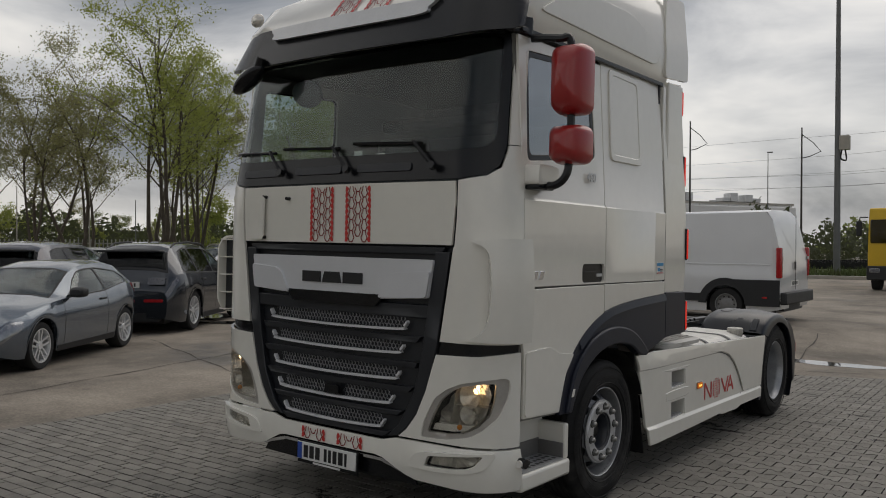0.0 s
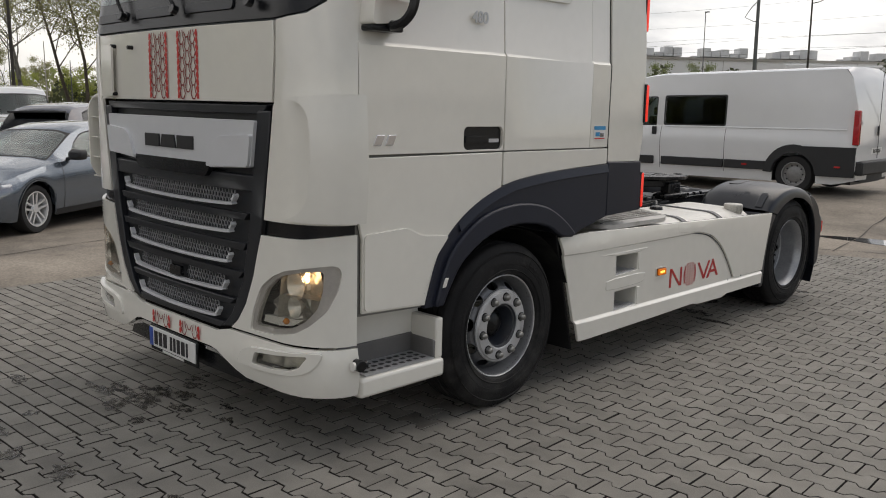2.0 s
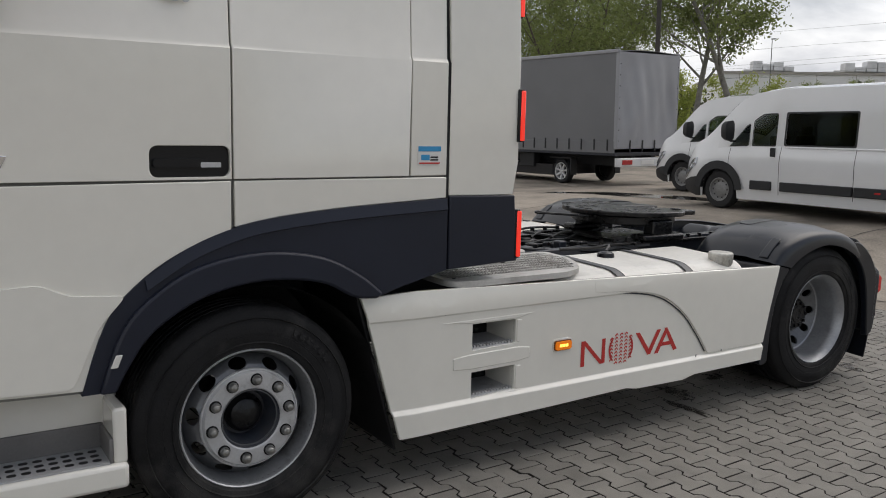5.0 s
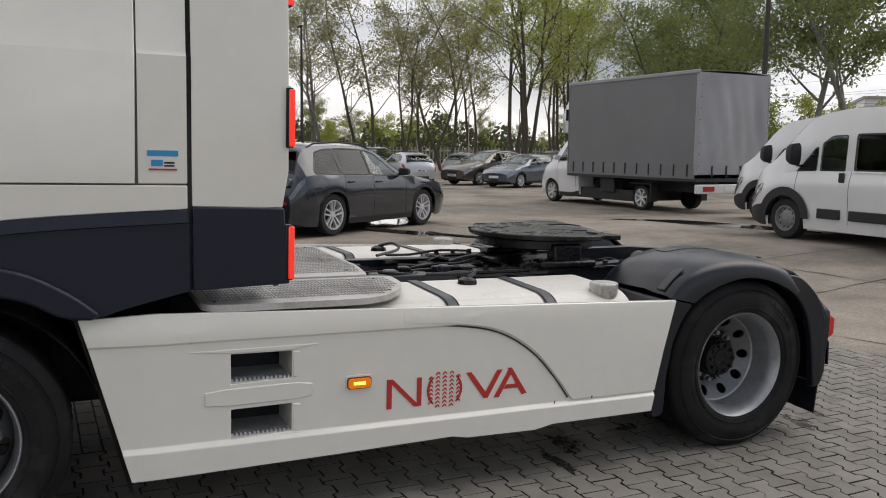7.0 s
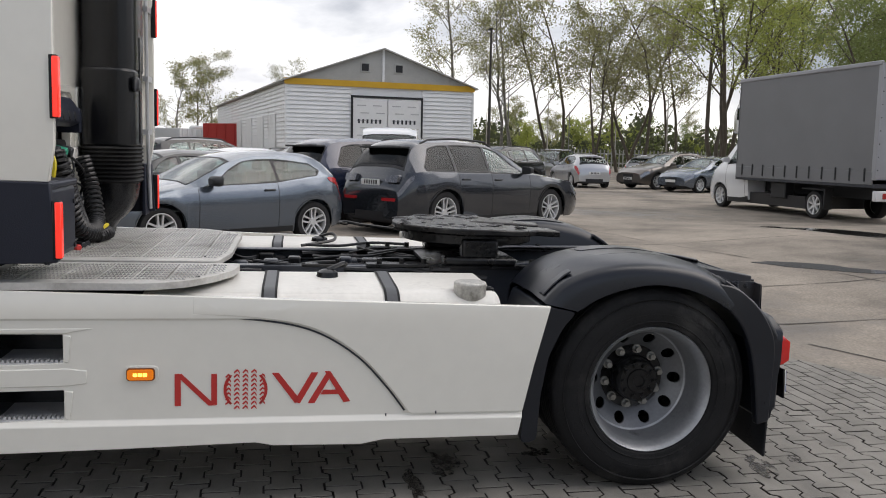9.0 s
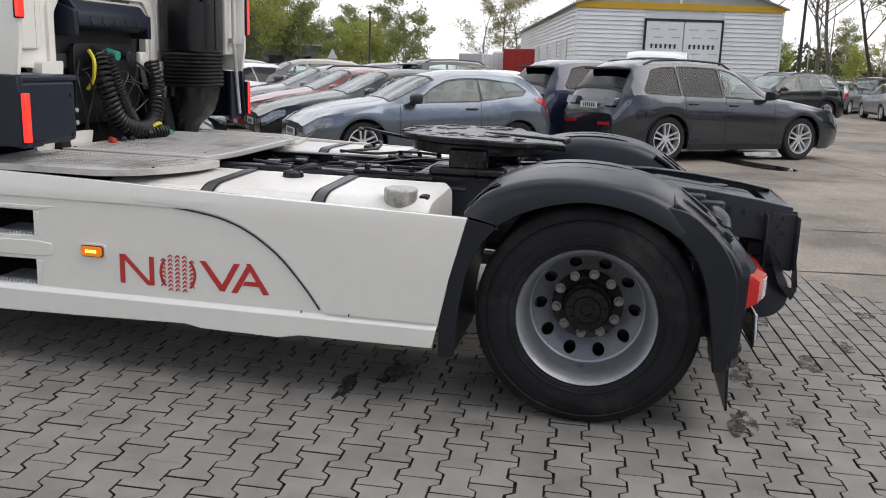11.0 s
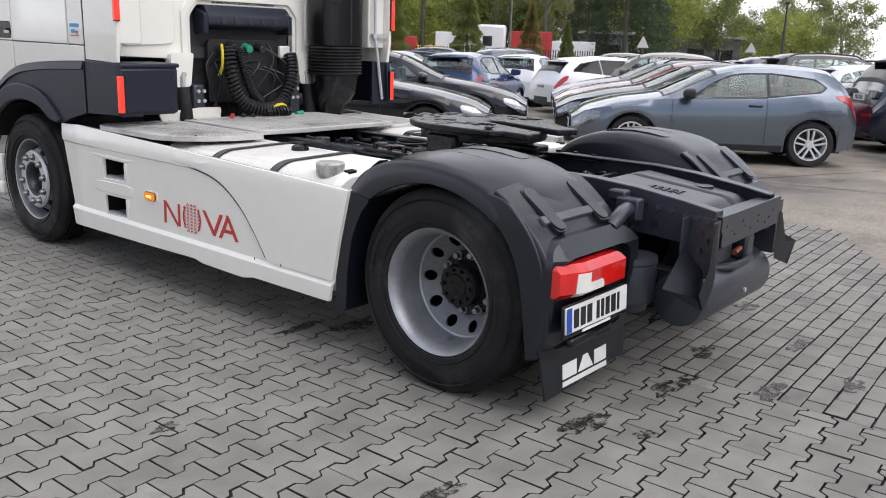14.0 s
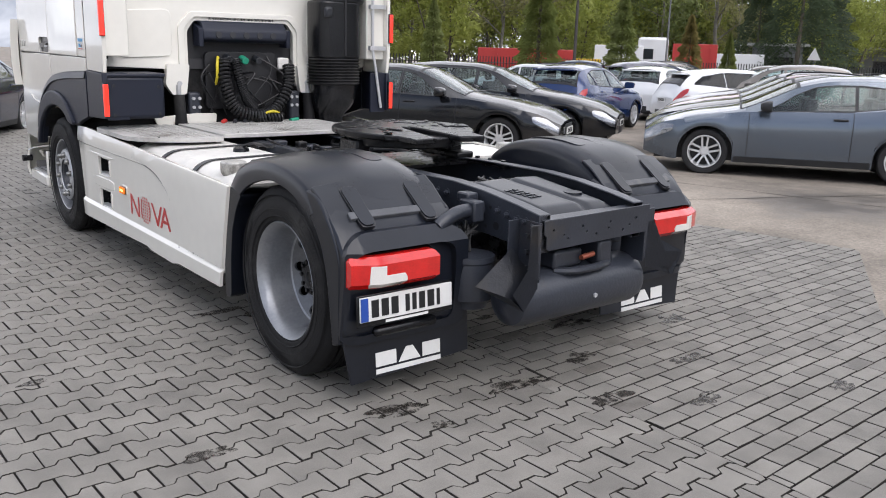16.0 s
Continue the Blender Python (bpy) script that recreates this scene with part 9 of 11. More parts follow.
def van_trim(v):
    """Grey rubbing strips, dark rear skirt and upright tail lamps."""
    for s in (-1, 1):
        for x0, x1 in ((0.86, 1.30), (-0.66, 0.68), (-1.50, -0.69)):
            part("rubbing_strip", boxes((x0, x1, min(s * 1.0, s * 1.052), max(s * 1.0, s * 1.052), 0.40, 0.56)), M_CARTRIM, v, "dark grey rubbing strip", bevel=0.012)
        part("strip_reflector", boxes((-1.15, -1.05, min(s * 1.04, s * 1.055), max(s * 1.04, s * 1.055), 0.47, 0.50)), M_CARTAIL, v, "small red side reflector")
        arch = [(-2.015 + 0.42 * math.cos(t), 0.345 + 0.42 * math.sin(t)) for t in span(1.75, math.pi, 9)]
        part("rear_skirt", plate([(-3.07, 0.34), (-3.07, 0.86), (-2.10, 0.86)] + arch + [(-2.435, 0.34)], lambda x, z, s=s: (x, s * (1.025 * (1 - 0.04 * max(0.0, (-2.38 - x) / 0.7) ** 2.6) + 0.028), z), (0, -s * 0.05, 0), (), (-2.9, -2.7, -2.5)), M_CARTRIM, v, "dark grey lower rear panel", bevel=0.008)
        part("strip_reflector", boxes((-2.85, -2.75, min(s * 1.03, s * 1.062), max(s * 1.03, s * 1.062), 0.50, 0.53)), M_CARTAIL, v, "small red side reflector")
        part("tail_lamp_tower", boxes((-3.11, -3.00, min(s * 0.93, s * 1.02), max(s * 0.93, s * 1.02), 0.90, 1.50)), M_CARTAIL, v, "upright red tail lamp", bevel=0.02)
        part("panel_swage", boxes((-2.9, 0.66, min(s * 1.0, s * 1.015), max(s * 1.0, s * 1.015), 1.15, 1.172)), P_VAN, v, bevel=0.008)
    part("rear_bumper", boxes((-3.20, -3.06, -0.98, 0.98, 0.38, 0.62)), M_CARTRIM, v, "dark grey rear bumper", bevel=0.03)
    part("rear_door_gap", boxes((-3.102, -3.095, -0.006, 0.006, 0.65, 2.15)), M_INK, v)
    part("rear_door_handle", boxes((-3.12, -3.095, 0.03, 0.09, 1.05, 1.22)), M_CARTRIM, v, bevel=0.01)
    for s in (-0.9, 0.9):
        part("door_hinge", boxes((-3.115, -3.09, s - 0.03, s + 0.03, 1.25, 1.31)), M_SILVER, v)


van_trim(v1)
van_trim(v2)

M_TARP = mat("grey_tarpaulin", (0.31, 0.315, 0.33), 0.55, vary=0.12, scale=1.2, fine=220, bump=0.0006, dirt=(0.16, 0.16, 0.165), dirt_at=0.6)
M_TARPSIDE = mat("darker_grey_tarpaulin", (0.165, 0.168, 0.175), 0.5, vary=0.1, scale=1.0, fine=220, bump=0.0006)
lorry = car("lorry_cab", in_yard(-20.49, 20.64, 183.8), P_VAN, "white light lorry with a grey tarpaulin box body", "lorry", steel=True, group="light lorry", plates=False)
BX0, BX1 = -4.50, 1.05


def tarp(name, pts_fn, nu, nv, material, label):
    bm = bmesh.new()
    grid = [[bm.verts.new(pts_fn(i / nu, j / nv)) for j in range(nv + 1)] for i in range(nu + 1)]
    for i in range(nu):
        for j in range(nv):
            bm.faces.new((grid[i][j], grid[i + 1][j], grid[i + 1][j + 1], grid[i][j + 1]))
    bmesh.ops.recalc_face_normals(bm, faces=bm.faces)
    bmesh.ops.solidify(bm, geom=bm.faces[:], thickness=0.01)
    return part(name, bm, material, lorry, label, angle=60)


for s in (-1, 1):
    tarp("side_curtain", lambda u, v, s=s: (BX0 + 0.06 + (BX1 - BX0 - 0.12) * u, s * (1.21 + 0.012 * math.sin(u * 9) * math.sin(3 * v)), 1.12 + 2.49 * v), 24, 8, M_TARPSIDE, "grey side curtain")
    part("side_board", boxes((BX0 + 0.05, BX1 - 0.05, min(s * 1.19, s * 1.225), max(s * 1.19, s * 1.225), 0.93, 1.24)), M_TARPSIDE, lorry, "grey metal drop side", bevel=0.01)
    for i in range(11):
        x = BX0 + 0.30 + i * 0.49
        part("curtain_strap", boxes((x - 0.02, x + 0.02, min(s * 1.225, s * 1.245), max(s * 1.225, s * 1.245), 1.0, 1.30)), M_CARTRIM, lorry, bevel=0.004)
    part("roof_edge", boxes((BX0, BX1, min(s * 1.17, s * 1.24), max(s * 1.17, s * 1.24), 3.58, 3.68)), M_TARP, lorry, bevel=0.02)
    part("mudguard", boxes((-2.62, -1.75, min(s * 0.80, s * 1.04), max(s * 0.80, s * 1.04), 0.72, 0.76), (-2.64, -2.60, min(s * 0.80, s * 1.04), max(s * 0.80, s * 1.04), 0.25, 0.76)), M_CARTRIM, lorry, bevel=0.01)
    part("side_box", boxes((-1.0, -0.35, min(s * 0.72, s * 1.0), max(s * 0.72, s * 1.0), 0.42, 0.86)), M_CARTRIM, lorry, "black toolbox under the body", bevel=0.03)
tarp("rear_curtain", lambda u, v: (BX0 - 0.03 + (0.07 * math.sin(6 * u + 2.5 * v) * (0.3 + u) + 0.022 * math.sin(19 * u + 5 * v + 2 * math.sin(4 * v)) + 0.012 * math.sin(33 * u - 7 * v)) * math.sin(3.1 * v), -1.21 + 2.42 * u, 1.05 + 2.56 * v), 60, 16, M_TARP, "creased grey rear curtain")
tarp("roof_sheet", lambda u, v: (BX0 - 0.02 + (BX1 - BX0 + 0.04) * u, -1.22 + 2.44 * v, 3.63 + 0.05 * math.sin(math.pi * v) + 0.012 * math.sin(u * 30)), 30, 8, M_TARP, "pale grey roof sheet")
for s in (-1, 1):
    part("corner_post", boxes((BX0 - 0.035, BX0 + 0.09, s * 1.205 - 0.02, s * 1.205 + 0.02, 1.04, 3.60)), M_TARP, lorry, bevel=0.008)
    for i in range(8):
        part("corner_eyelet", boxes((BX0 - 0.04, BX0 - 0.034, s * 1.17 - 0.012, s * 1.17 + 0.012, 1.25 + 0.29 * i, 1.275 + 0.29 * i)), M_CARTRIM, lorry)
part("front_bulkhead", boxes((BX1 - 0.03, BX1, -1.21, 1.21, 0.9, 3.63)), M_TARPSIDE, lorry)
part("load_floor", boxes((BX0, BX1, -1.21, 1.21, 0.86, 0.95)), M_FRAME, lorry, bevel=0.01)
part("ladder_frame", boxes((BX0 + 0.1, 1.0, -0.45, -0.33, 0.55, 0.86), (BX0 + 0.1, 1.0, 0.33, 0.45, 0.55, 0.86)), M_CARTRIM, lorry)
part("rear_beam", boxes((BX0 - 0.06, BX0 + 0.06, -1.19, 1.19, 0.56, 0.80)), P_VAN, lorry, "white rear beam with lamps", bevel=0.02)
for s in (-1, 1):
    part("rear_lamp", boxes((BX0 - 0.09, BX0 - 0.05, s * 0.82 - 0.19, s * 0.82 + 0.19, 0.62, 0.75)), M_CARTAIL, lorry, bevel=0.01)
part("number_plate", boxes((BX0 - 0.075, BX0 - 0.06, -0.26, 0.26, 0.62, 0.73)), M_PLATE, lorry)
for i in range(4):
    part("rear_strap", boxes((BX0 - 0.06, BX0 - 0.04, -0.8 + i * 0.5, -0.76 + i * 0.5, 0.98, 1.28)), M_CARTRIM, lorry)
pod = bmesh.new()
rows = []
for x, w, z0, z1 in ((2.0, 0.70, 2.22, 2.45), (1.85, 0.86, 2.16, 2.85), (1.45, 0.96, 2.16, 3.20), (1.07, 1.0, 2.22, 3.30)):
    rows.append([pod.verts.new((x, a, b)) for a, b in rounded(-w, w, z0, z1, 0.12, 3)])
for a, b in zip(rows, rows[1:]):
    for k in range(len(a)):
        pod.faces.new((a[k], a[(k + 1) % len(a)], b[(k + 1) % len(a)], b[k]))
pod.faces.new(rows[0])
pod.faces.new(rows[-1])
part("sleeper_pod", pod, P_VAN, lorry, "white sleeper pod above the cab", angle=50)
for s in (-1, 1):
    part("pod_window", boxes((1.15, 1.5, min(s * 0.97, s * 1.0), max(s * 0.97, s * 1.0), 2.55, 2.9)), M_PRIVACY, lorry, bevel=0.02)

# ---------------------------------------------------------------- more parked cars, row by row
rng = random.Random(23)
FAR = [("saloon", P_BLACK, "black saloon"), ("estate", P_GREY, "grey estate car"), ("hatch", P_WHITE, "white hatchback"), ("crossover", P_BROWN, "brown-grey crossover"), ("suv", P_BLACK, "black off-roader"), ("saloon", P_SILVER, "silver saloon"), ("estate", P_BLACK, "black estate car"), ("hatch", P_GREY, "grey hatchback"), ("crossover", P_NAVY, "navy crossover"), ("saloon", P_ANTHRACITE, "anthracite saloon")]
masters = {}


def parked(i, x, y, turn):
    kind, body, words = FAR[i % len(FAR)]
    if i % len(FAR) not in masters:
        masters[i % len(FAR)] = car(kind, in_yard(x, y, turn), body, words + " in the rows of the yard", rails=kind in ("estate", "suv"), simple=True)
    else:
        copy_thing(masters[i % len(FAR)], in_yard(x, y, turn))


n = 0
for k in range(1, 8):
    # beyond the navy off-roader, and beyond the maroon saloon
    parked(n, -17.6 - 2.05 * k, 8.95 - 1.42 * k, AX)
    n += 1
    if k > 0:
        parked(n, -16.35 - 2.05 * k, 3.1 - 1.42 * k, AX - 180)
        n += 1
for k in range(2, 9):
    # rows further back
    if k != 3:
        parked(n, -26.5 - 2.1 * k, 17.0 - 1.45 * k, AX - 180)
    n += 1
    parked(n, -30.0 - 2.1 * k, 6.5 - 1.45 * k, AX)
    n += 1
for k in range(0, 7):
    parked(n, -24.6 - 2.1 * k, -6.4 - 1.45 * k, 158)
    n += 1
for k in range(0, 6):
    parked(n, -22.0 - 2.3 * k, -11.0 - 1.5 * k, AX - 180)
    n += 1
# the far row before the trees, and the dark saloons to its side
car("hatch", in_yard(-36.3, 19.6, 181), P_SILVER, "silver hatchback with dark red tail lamps")
car("crossover", in_yard(-35.2, 23.3, -69), P_BROWN, "brown-grey crossover facing the yard", rails=True)
car("hatch", in_yard(-32.5, 23.9, -66), P_SLATE, "slate blue hatchback facing the yard", simple=True)
for i, (x, y, t) in enumerate(((-43.0, 26.0, 140), (-46.0, 21.0, -40), (-42.5, 19.0, 150), (-48.5, 28.5, -40), (-40.0, 30.0, -35), (-36.0, 32.5, -35), (-30.5, 36.5, -35), (-26.0, 39.5, -30), (-45, 16.5, 140), (-21.0, 33.0, -20), (-17.5, 34.5, -20))):
    parked(i * 3 + 1, x, y, t)
car("saloon", in_yard(-2.4, -3.2, 60), P_NAVY, "dark blue saloon facing the lorry's flank")
car("hatch", in_yard(-43.5, 12.5, 100), P_LIGHTBLUE, "light blue hatchback before the hall")
car("van", in_yard(-27.3, 10.0, -7), P_VAN, "white panel van before the hall doors", "van", steel=True, group="parked vans")

# ---------------------------------------------------------------- the hall
M_HALL = mat("white_corrugated_sheet", (0.80, 0.81, 0.81), 0.55, vary=0.08, scale=0.7, fine=30, dirt=(0.50, 0.49, 0.46), dirt_at=0.6)
M_HALLTOP = mat("weathered_gable_board", (0.42, 0.42, 0.40), 0.8, vary=0.2, scale=0.8, fine=25, dirt=(0.20, 0.20, 0.19), dirt_at=0.54)
M_HALLBAND = mat("yellow_band", (0.62, 0.36, 0.02), 0.5, vary=0.1, scale=1)
M_HALLDOOR = mat("pale_banner_door", (0.80, 0.80, 0.79), 0.5, vary=0.04)
HALL_X, HALL_Y = -50.0, 5.95
hall = thing("hall", "white corrugated storage hall with a yellow band and grey gable", "hall", in_yard(HALL_X, HALL_Y, 101.6))
# local x along the front, y forward, z up
HW, HL, EV, RG = 12.0, 38.0, 5.58, 7.62
part("wall_body", boxes((0.1, HW - 0.1, 0.0 + 0.1, HL, 0, EV - 0.25)), M_HALL, hall)
for i in range(21):
    # lapped boards, each leaning out at its foot
    z = 0.06 + i * 0.25
    lap = [(0.09, z), (0.02, z), (0.075, z + 0.235), (0.09, z + 0.235)]
    for x0, x1 in ((0.05, 4.0), (8.55, HW - 0.05)):
        part("cladding_board", prism(bmesh.new(), lap, "x", x0, x1), M_HALL, hall)
    part("cladding_board", prism(bmesh.new(), lap, "y", 0.1, HL), M_HALL, hall)
part("gable", prism(bmesh.new(), [(0.0, EV - 0.05), (HW, EV - 0.05), (HW / 2, RG)], "y", 0.05, 0.20), M_HALLTOP, hall, "weathered grey gable")
part("gable_batten", boxes((HW / 2 - 0.07, HW / 2 + 0.07, 0.0, 0.06, EV, RG - 0.1)), M_HALL, hall)
for x in (HW / 2 - 1.15, HW / 2 + 1.0):
    wd = part("gable_vent", boxes((x - 0.32, x + 0.32, 0.0, 0.06, EV + 0.55, EV + 1.15)), M_HALLTOP, hall, bevel=0.02)
    part("vent_opening", boxes((x - 0.22, x + 0.22, -0.01, 0.01, EV + 0.62, EV + 1.05)), M_INK, wd)
part("yellow_fascia", boxes((-0.05, HW + 0.05, -0.03, 0.14, EV - 0.36, EV)), M_HALLBAND, hall, "yellow fascia band")
part("yellow_fascia", boxes((-0.06, 0.06, 0.14, HL, EV - 0.28, EV - 0.1)), M_HALLTOP, hall)
part("roof", plate([(-0.25, -0.2), (HW / 2, -0.2), (HW + 0.25, -0.2), (HW + 0.25, HL), (HW / 2, HL), (-0.25, HL)], lambda x, y: (x, y, EV - 0.05 + (RG + 0.05 - EV) * (1 - abs(x - HW / 2) / (HW / 2))), (0, 0, -0.08), (), (HW / 2,)), M_HALLTOP, hall, "grey sheet roof")
for x0, x1 in ((4.1, 6.25), (6.32, 8.45)):
    d = part("sliding_door", boxes((x0, x1, -0.04, 0.04, 0.05, 4.55)), M_HALLDOOR, hall, "pale banner-covered sliding door")
    for r_ in range(9):
        for c in range(2):
            xx = x0 + 0.25 + c * 1.0 + (0.2 if r_ % 2 else 0)
            part("banner_bar", boxes((xx, xx + 0.55, -0.048, -0.042, 0.5 + r_ * 0.45, 0.56 + r_ * 0.45)), mat("pale_grey_print", (0.48, 0.48, 0.48), 0.6) if (r_, c, x0) == (0, 0, 4.1) else bpy.data.materials["pale_grey_print"], d)
    for k in range(6):
        part("banner_bar", boxes((x0 + 0.30 + k * 0.27, x0 + 0.42 + k * 0.27, -0.052, -0.046, 3.05, 3.30)), M_FRAME, d)
part("door_post", boxes((3.98, 4.1, -0.06, 0.06, 0, 4.7), (8.45, 8.57, -0.06, 0.06, 0, 4.7), (3.98, 8.57, -0.06, 0.06, 4.6, 4.72)), M_CARTRIM, hall)
for y in (3.5, 8.5, 14, 20, 27):
    part("side_door", boxes((-0.02, 0.03, y, y + 2.6, 0.1, 3.6)), M_HALL, hall, bevel=0.02)
for x, z0, z1 in ((0.03, 0, EV - 0.4), (HW - 0.03, 0, EV - 0.4)):
    part("corner_trim", boxes((x - 0.06, x + 0.06, 0.0, 0.1, z0, z1)), M_HALL, hall)
M_SHED = mat("grey_shed_wall", (0.22, 0.225, 0.23), 0.7, vary=0.15, scale=0.6)
for x, y, w, d, h, t in ((-58.2, -22.9, 3.4, 3, 3.05, -58), (-73.5, -23.0, 8, 5, 3.2, -62)):
    sh = thing("shed", "low grey shed with dark windows and a flat roof", "shed", in_yard(x, y, t))
    part("wall", boxes((-w / 2, w / 2, -d / 2, d / 2, 0, h)), M_SHED, sh)
    part("roof", boxes((-w / 2 - 0.4, w / 2 + 0.4, -d / 2 - 0.4, d / 2 + 0.4, h, h + 0.2)), M_HALLTOP, sh)
    for i in range(int(w / 2.4)):
        for e in (-1, 1):
            part("window", boxes((-w / 2 + 0.6 + i * 2.4, -w / 2 + 2.0 + i * 2.4, min(e * d / 2, e * (d / 2 + 0.03)), max(e * d / 2, e * (d / 2 + 0.03)), 1.1, 2.3)), M_PRIVACY, sh)

# ---------------------------------------------------------------- trees
M_BARK = mat("grey_brown_bark", (0.11, 0.092, 0.072), 0.95, vary=0.35, scale=3, fine=30, bump=0.01)
M_BIRCH = mat("pale_birch_bark", (0.20, 0.19, 0.165), 0.9, vary=0.4, scale=4, fine=20, bump=0.006, dirt=(0.05, 0.045, 0.04), dirt_at=0.55)


def leaf_material(name, colour):
    m = mat(name, colour, 0.6, vary=0.35, scale=0.5, fine=4, rand=0.6)
    nt = m.node_tree
    b = nt.nodes["Principled BSDF"]
    tr, mx = nt.nodes.new("ShaderNodeBsdfTranslucent"), nt.nodes.new("ShaderNodeMixShader")
    tr.inputs["Color"].default_value = (*[1.3 * c for c in colour], 1)
    mx.inputs[0].default_value = 0.5
    nt.links.new(b.outputs[0], mx.inputs[1])
    nt.links.new(tr.outputs[0], mx.inputs[2])
    nt.links.new(mx.outputs[0], nt.nodes["Material Output"].inputs["Surface"])
    return m


L_FRESH = leaf_material("fresh_yellow_green_leaves", (0.30, 0.335, 0.085))
L_OLIVE = leaf_material("olive_green_leaves", (0.18, 0.215, 0.075))
L_DARK = leaf_material("dark_needles", (0.065, 0.09, 0.05))
L_THUJA = leaf_material("dull_green_scale_leaves", (0.17, 0.20, 0.06))
L_BRONZE = leaf_material("bronze_green_scale_leaves", (0.22, 0.185, 0.07))
L_PALE = leaf_material("pale_bud_leaves", (0.25, 0.245, 0.11))


def tree(label, m, height, stems, seed, leaves, leaf, bark, spread=0.35, leaf_size=0.13, droop=0.0, low=0.28, limbs=9, name="tree", fullness=1.0, twigs=3):
    rr = random.Random(seed)
    t = thing(name, label, "tree", m, "trees round the yard")
    wood = bmesh.new()
    tips = []

    def branch(p, d, length, r, depth):
        n = (6, 5, 3, 2)[depth]
        pts = [p.copy()]
        q = p.copy()
        for i in range(n):
            d = (d + Vector((rr.gauss(0, 0.12), rr.gauss(0, 0.12), rr.gauss(0.03, 0.06) - droop * 0.1 * depth))).normalized()
            q = q + d * length / n
            pts.append(q.copy())
        tube(wood, pts, lambda f: max(0.006, r * (1 - 0.75 * f)), 7 if depth == 0 else 4 if depth == 1 else 3)
        if depth >= 1:
            tips.extend(pts[1:] if depth >= 2 else pts[3:])
        if depth < twigs:
            count = limbs if depth == 0 else (5 if depth == 1 else 3)
            for k in range(count):
                f = (low + (1 - low) * (k + rr.random()) / count) if depth == 0 else 0.25 + 0.75 * rr.random()
                i = min(int(f * n), n - 1)
                o = pts[i].lerp(pts[i + 1], f * n - i)
                a = rr.uniform(0, math.tau)
                side = Vector((math.cos(a), math.sin(a), 0))
                up = rr.uniform(0.35, 1.0)
                nd = (d * up + side * (0.75 if depth == 0 else 0.9)).normalized()
                branch(o, nd, length * rr.uniform(0.30, 0.48) * (1.15 - 0.55 * f if depth == 0 else 1), r * (0.42 if depth == 0 else 0.5) * (1 - 0.45 * f), depth + 1)
    for k in range(stems):
        a = k * math.tau / max(1, stems) + rr.random()
        d = Vector((math.cos(a) * spread * (stems > 1), math.sin(a) * spread * (stems > 1), 1)).normalized()
        branch(Vector((math.cos(a) * 0.35 * (stems > 1), math.sin(a) * 0.35 * (stems > 1), -0.1)), d, height * rr.uniform(0.82, 1.0), 0.0125 * height * (0.8 if stems > 1 else 1), 0)
    part("trunk", wood, bark, t, angle=60)
    lv, lf = [], []
    for k in range(leaves):
        c = rr.choice(tips) + Vector((rr.gauss(0, 0.28), rr.gauss(0, 0.28), rr.gauss(-0.05, 0.24))) * fullness
        a, b = Vector((rr.gauss(0, 1), rr.gauss(0, 1), rr.gauss(0, 1))).normalized(), Vector((rr.gauss(0, 1), rr.gauss(0, 1), rr.gauss(0, 1)))
        b = (b - a * b.dot(a)).normalized()
        s = leaf_size * rr.uniform(0.6, 1.3)
        o = len(lv)
        lv += [tuple(c + a * s), tuple(c + b * s * 0.5), tuple(c - a * s), tuple(c - b * s * 0.5)]
        lf.append((o, o + 1, o + 2, o + 3))
    me = bpy.data.meshes.new("crown")
    me.from_pydata(lv, [], lf)
    me.materials.append(leaf)
    new("crown", me).parent = t
    return t


def conifer(label, m, height, seed, w, leaf, name="conifer", many=9000):
    rr = random.Random(seed)
    t = thing(name, label, "tree", m, "conifers along the fence")
    part("trunk", tube(bmesh.new(), [(0, 0, -0.1), (0, 0, height * 0.95)], lambda f: 0.02 * height * (1 - 0.9 * f), 7), M_BARK, t)
    lv, lf = [], []
    for k in range(many):
        f = rr.random() ** 0.85
        z = height * (0.05 + 0.95 * f)
        r = height * w * min(1.0, 0.45 + f / 0.28) * (1 - f) ** 0.75 * (0.30 + 0.72 * rr.random() ** 0.5) * (1 + 0.14 * math.sin(9 * f * 6.28 + 3 * math.sin(5 * f)))
        a = rr.uniform(0, math.tau)
        c = Vector((r * math.cos(a), r * math.sin(a), z - 0.12 * r))
        u = (Vector((math.cos(a), math.sin(a), -0.35)) + Vector((rr.gauss(0, 0.35), rr.gauss(0, 0.35), rr.gauss(0, 0.35)))).normalized()
        v = u.orthogonal().normalized()
        s = rr.uniform(0.09, 0.18)
        o = len(lv)
        lv += [tuple(c + u * s), tuple(c + v * s * 0.35), tuple(c - u * s), tuple(c - v * s * 0.35)]
        lf.append((o, o + 1, o + 2, o + 3))
    me = bpy.data.meshes.new("crown")
    me.from_pydata(lv, [], lf)
    me.materials.append(leaf)
    new("crown", me).parent = t
    return t


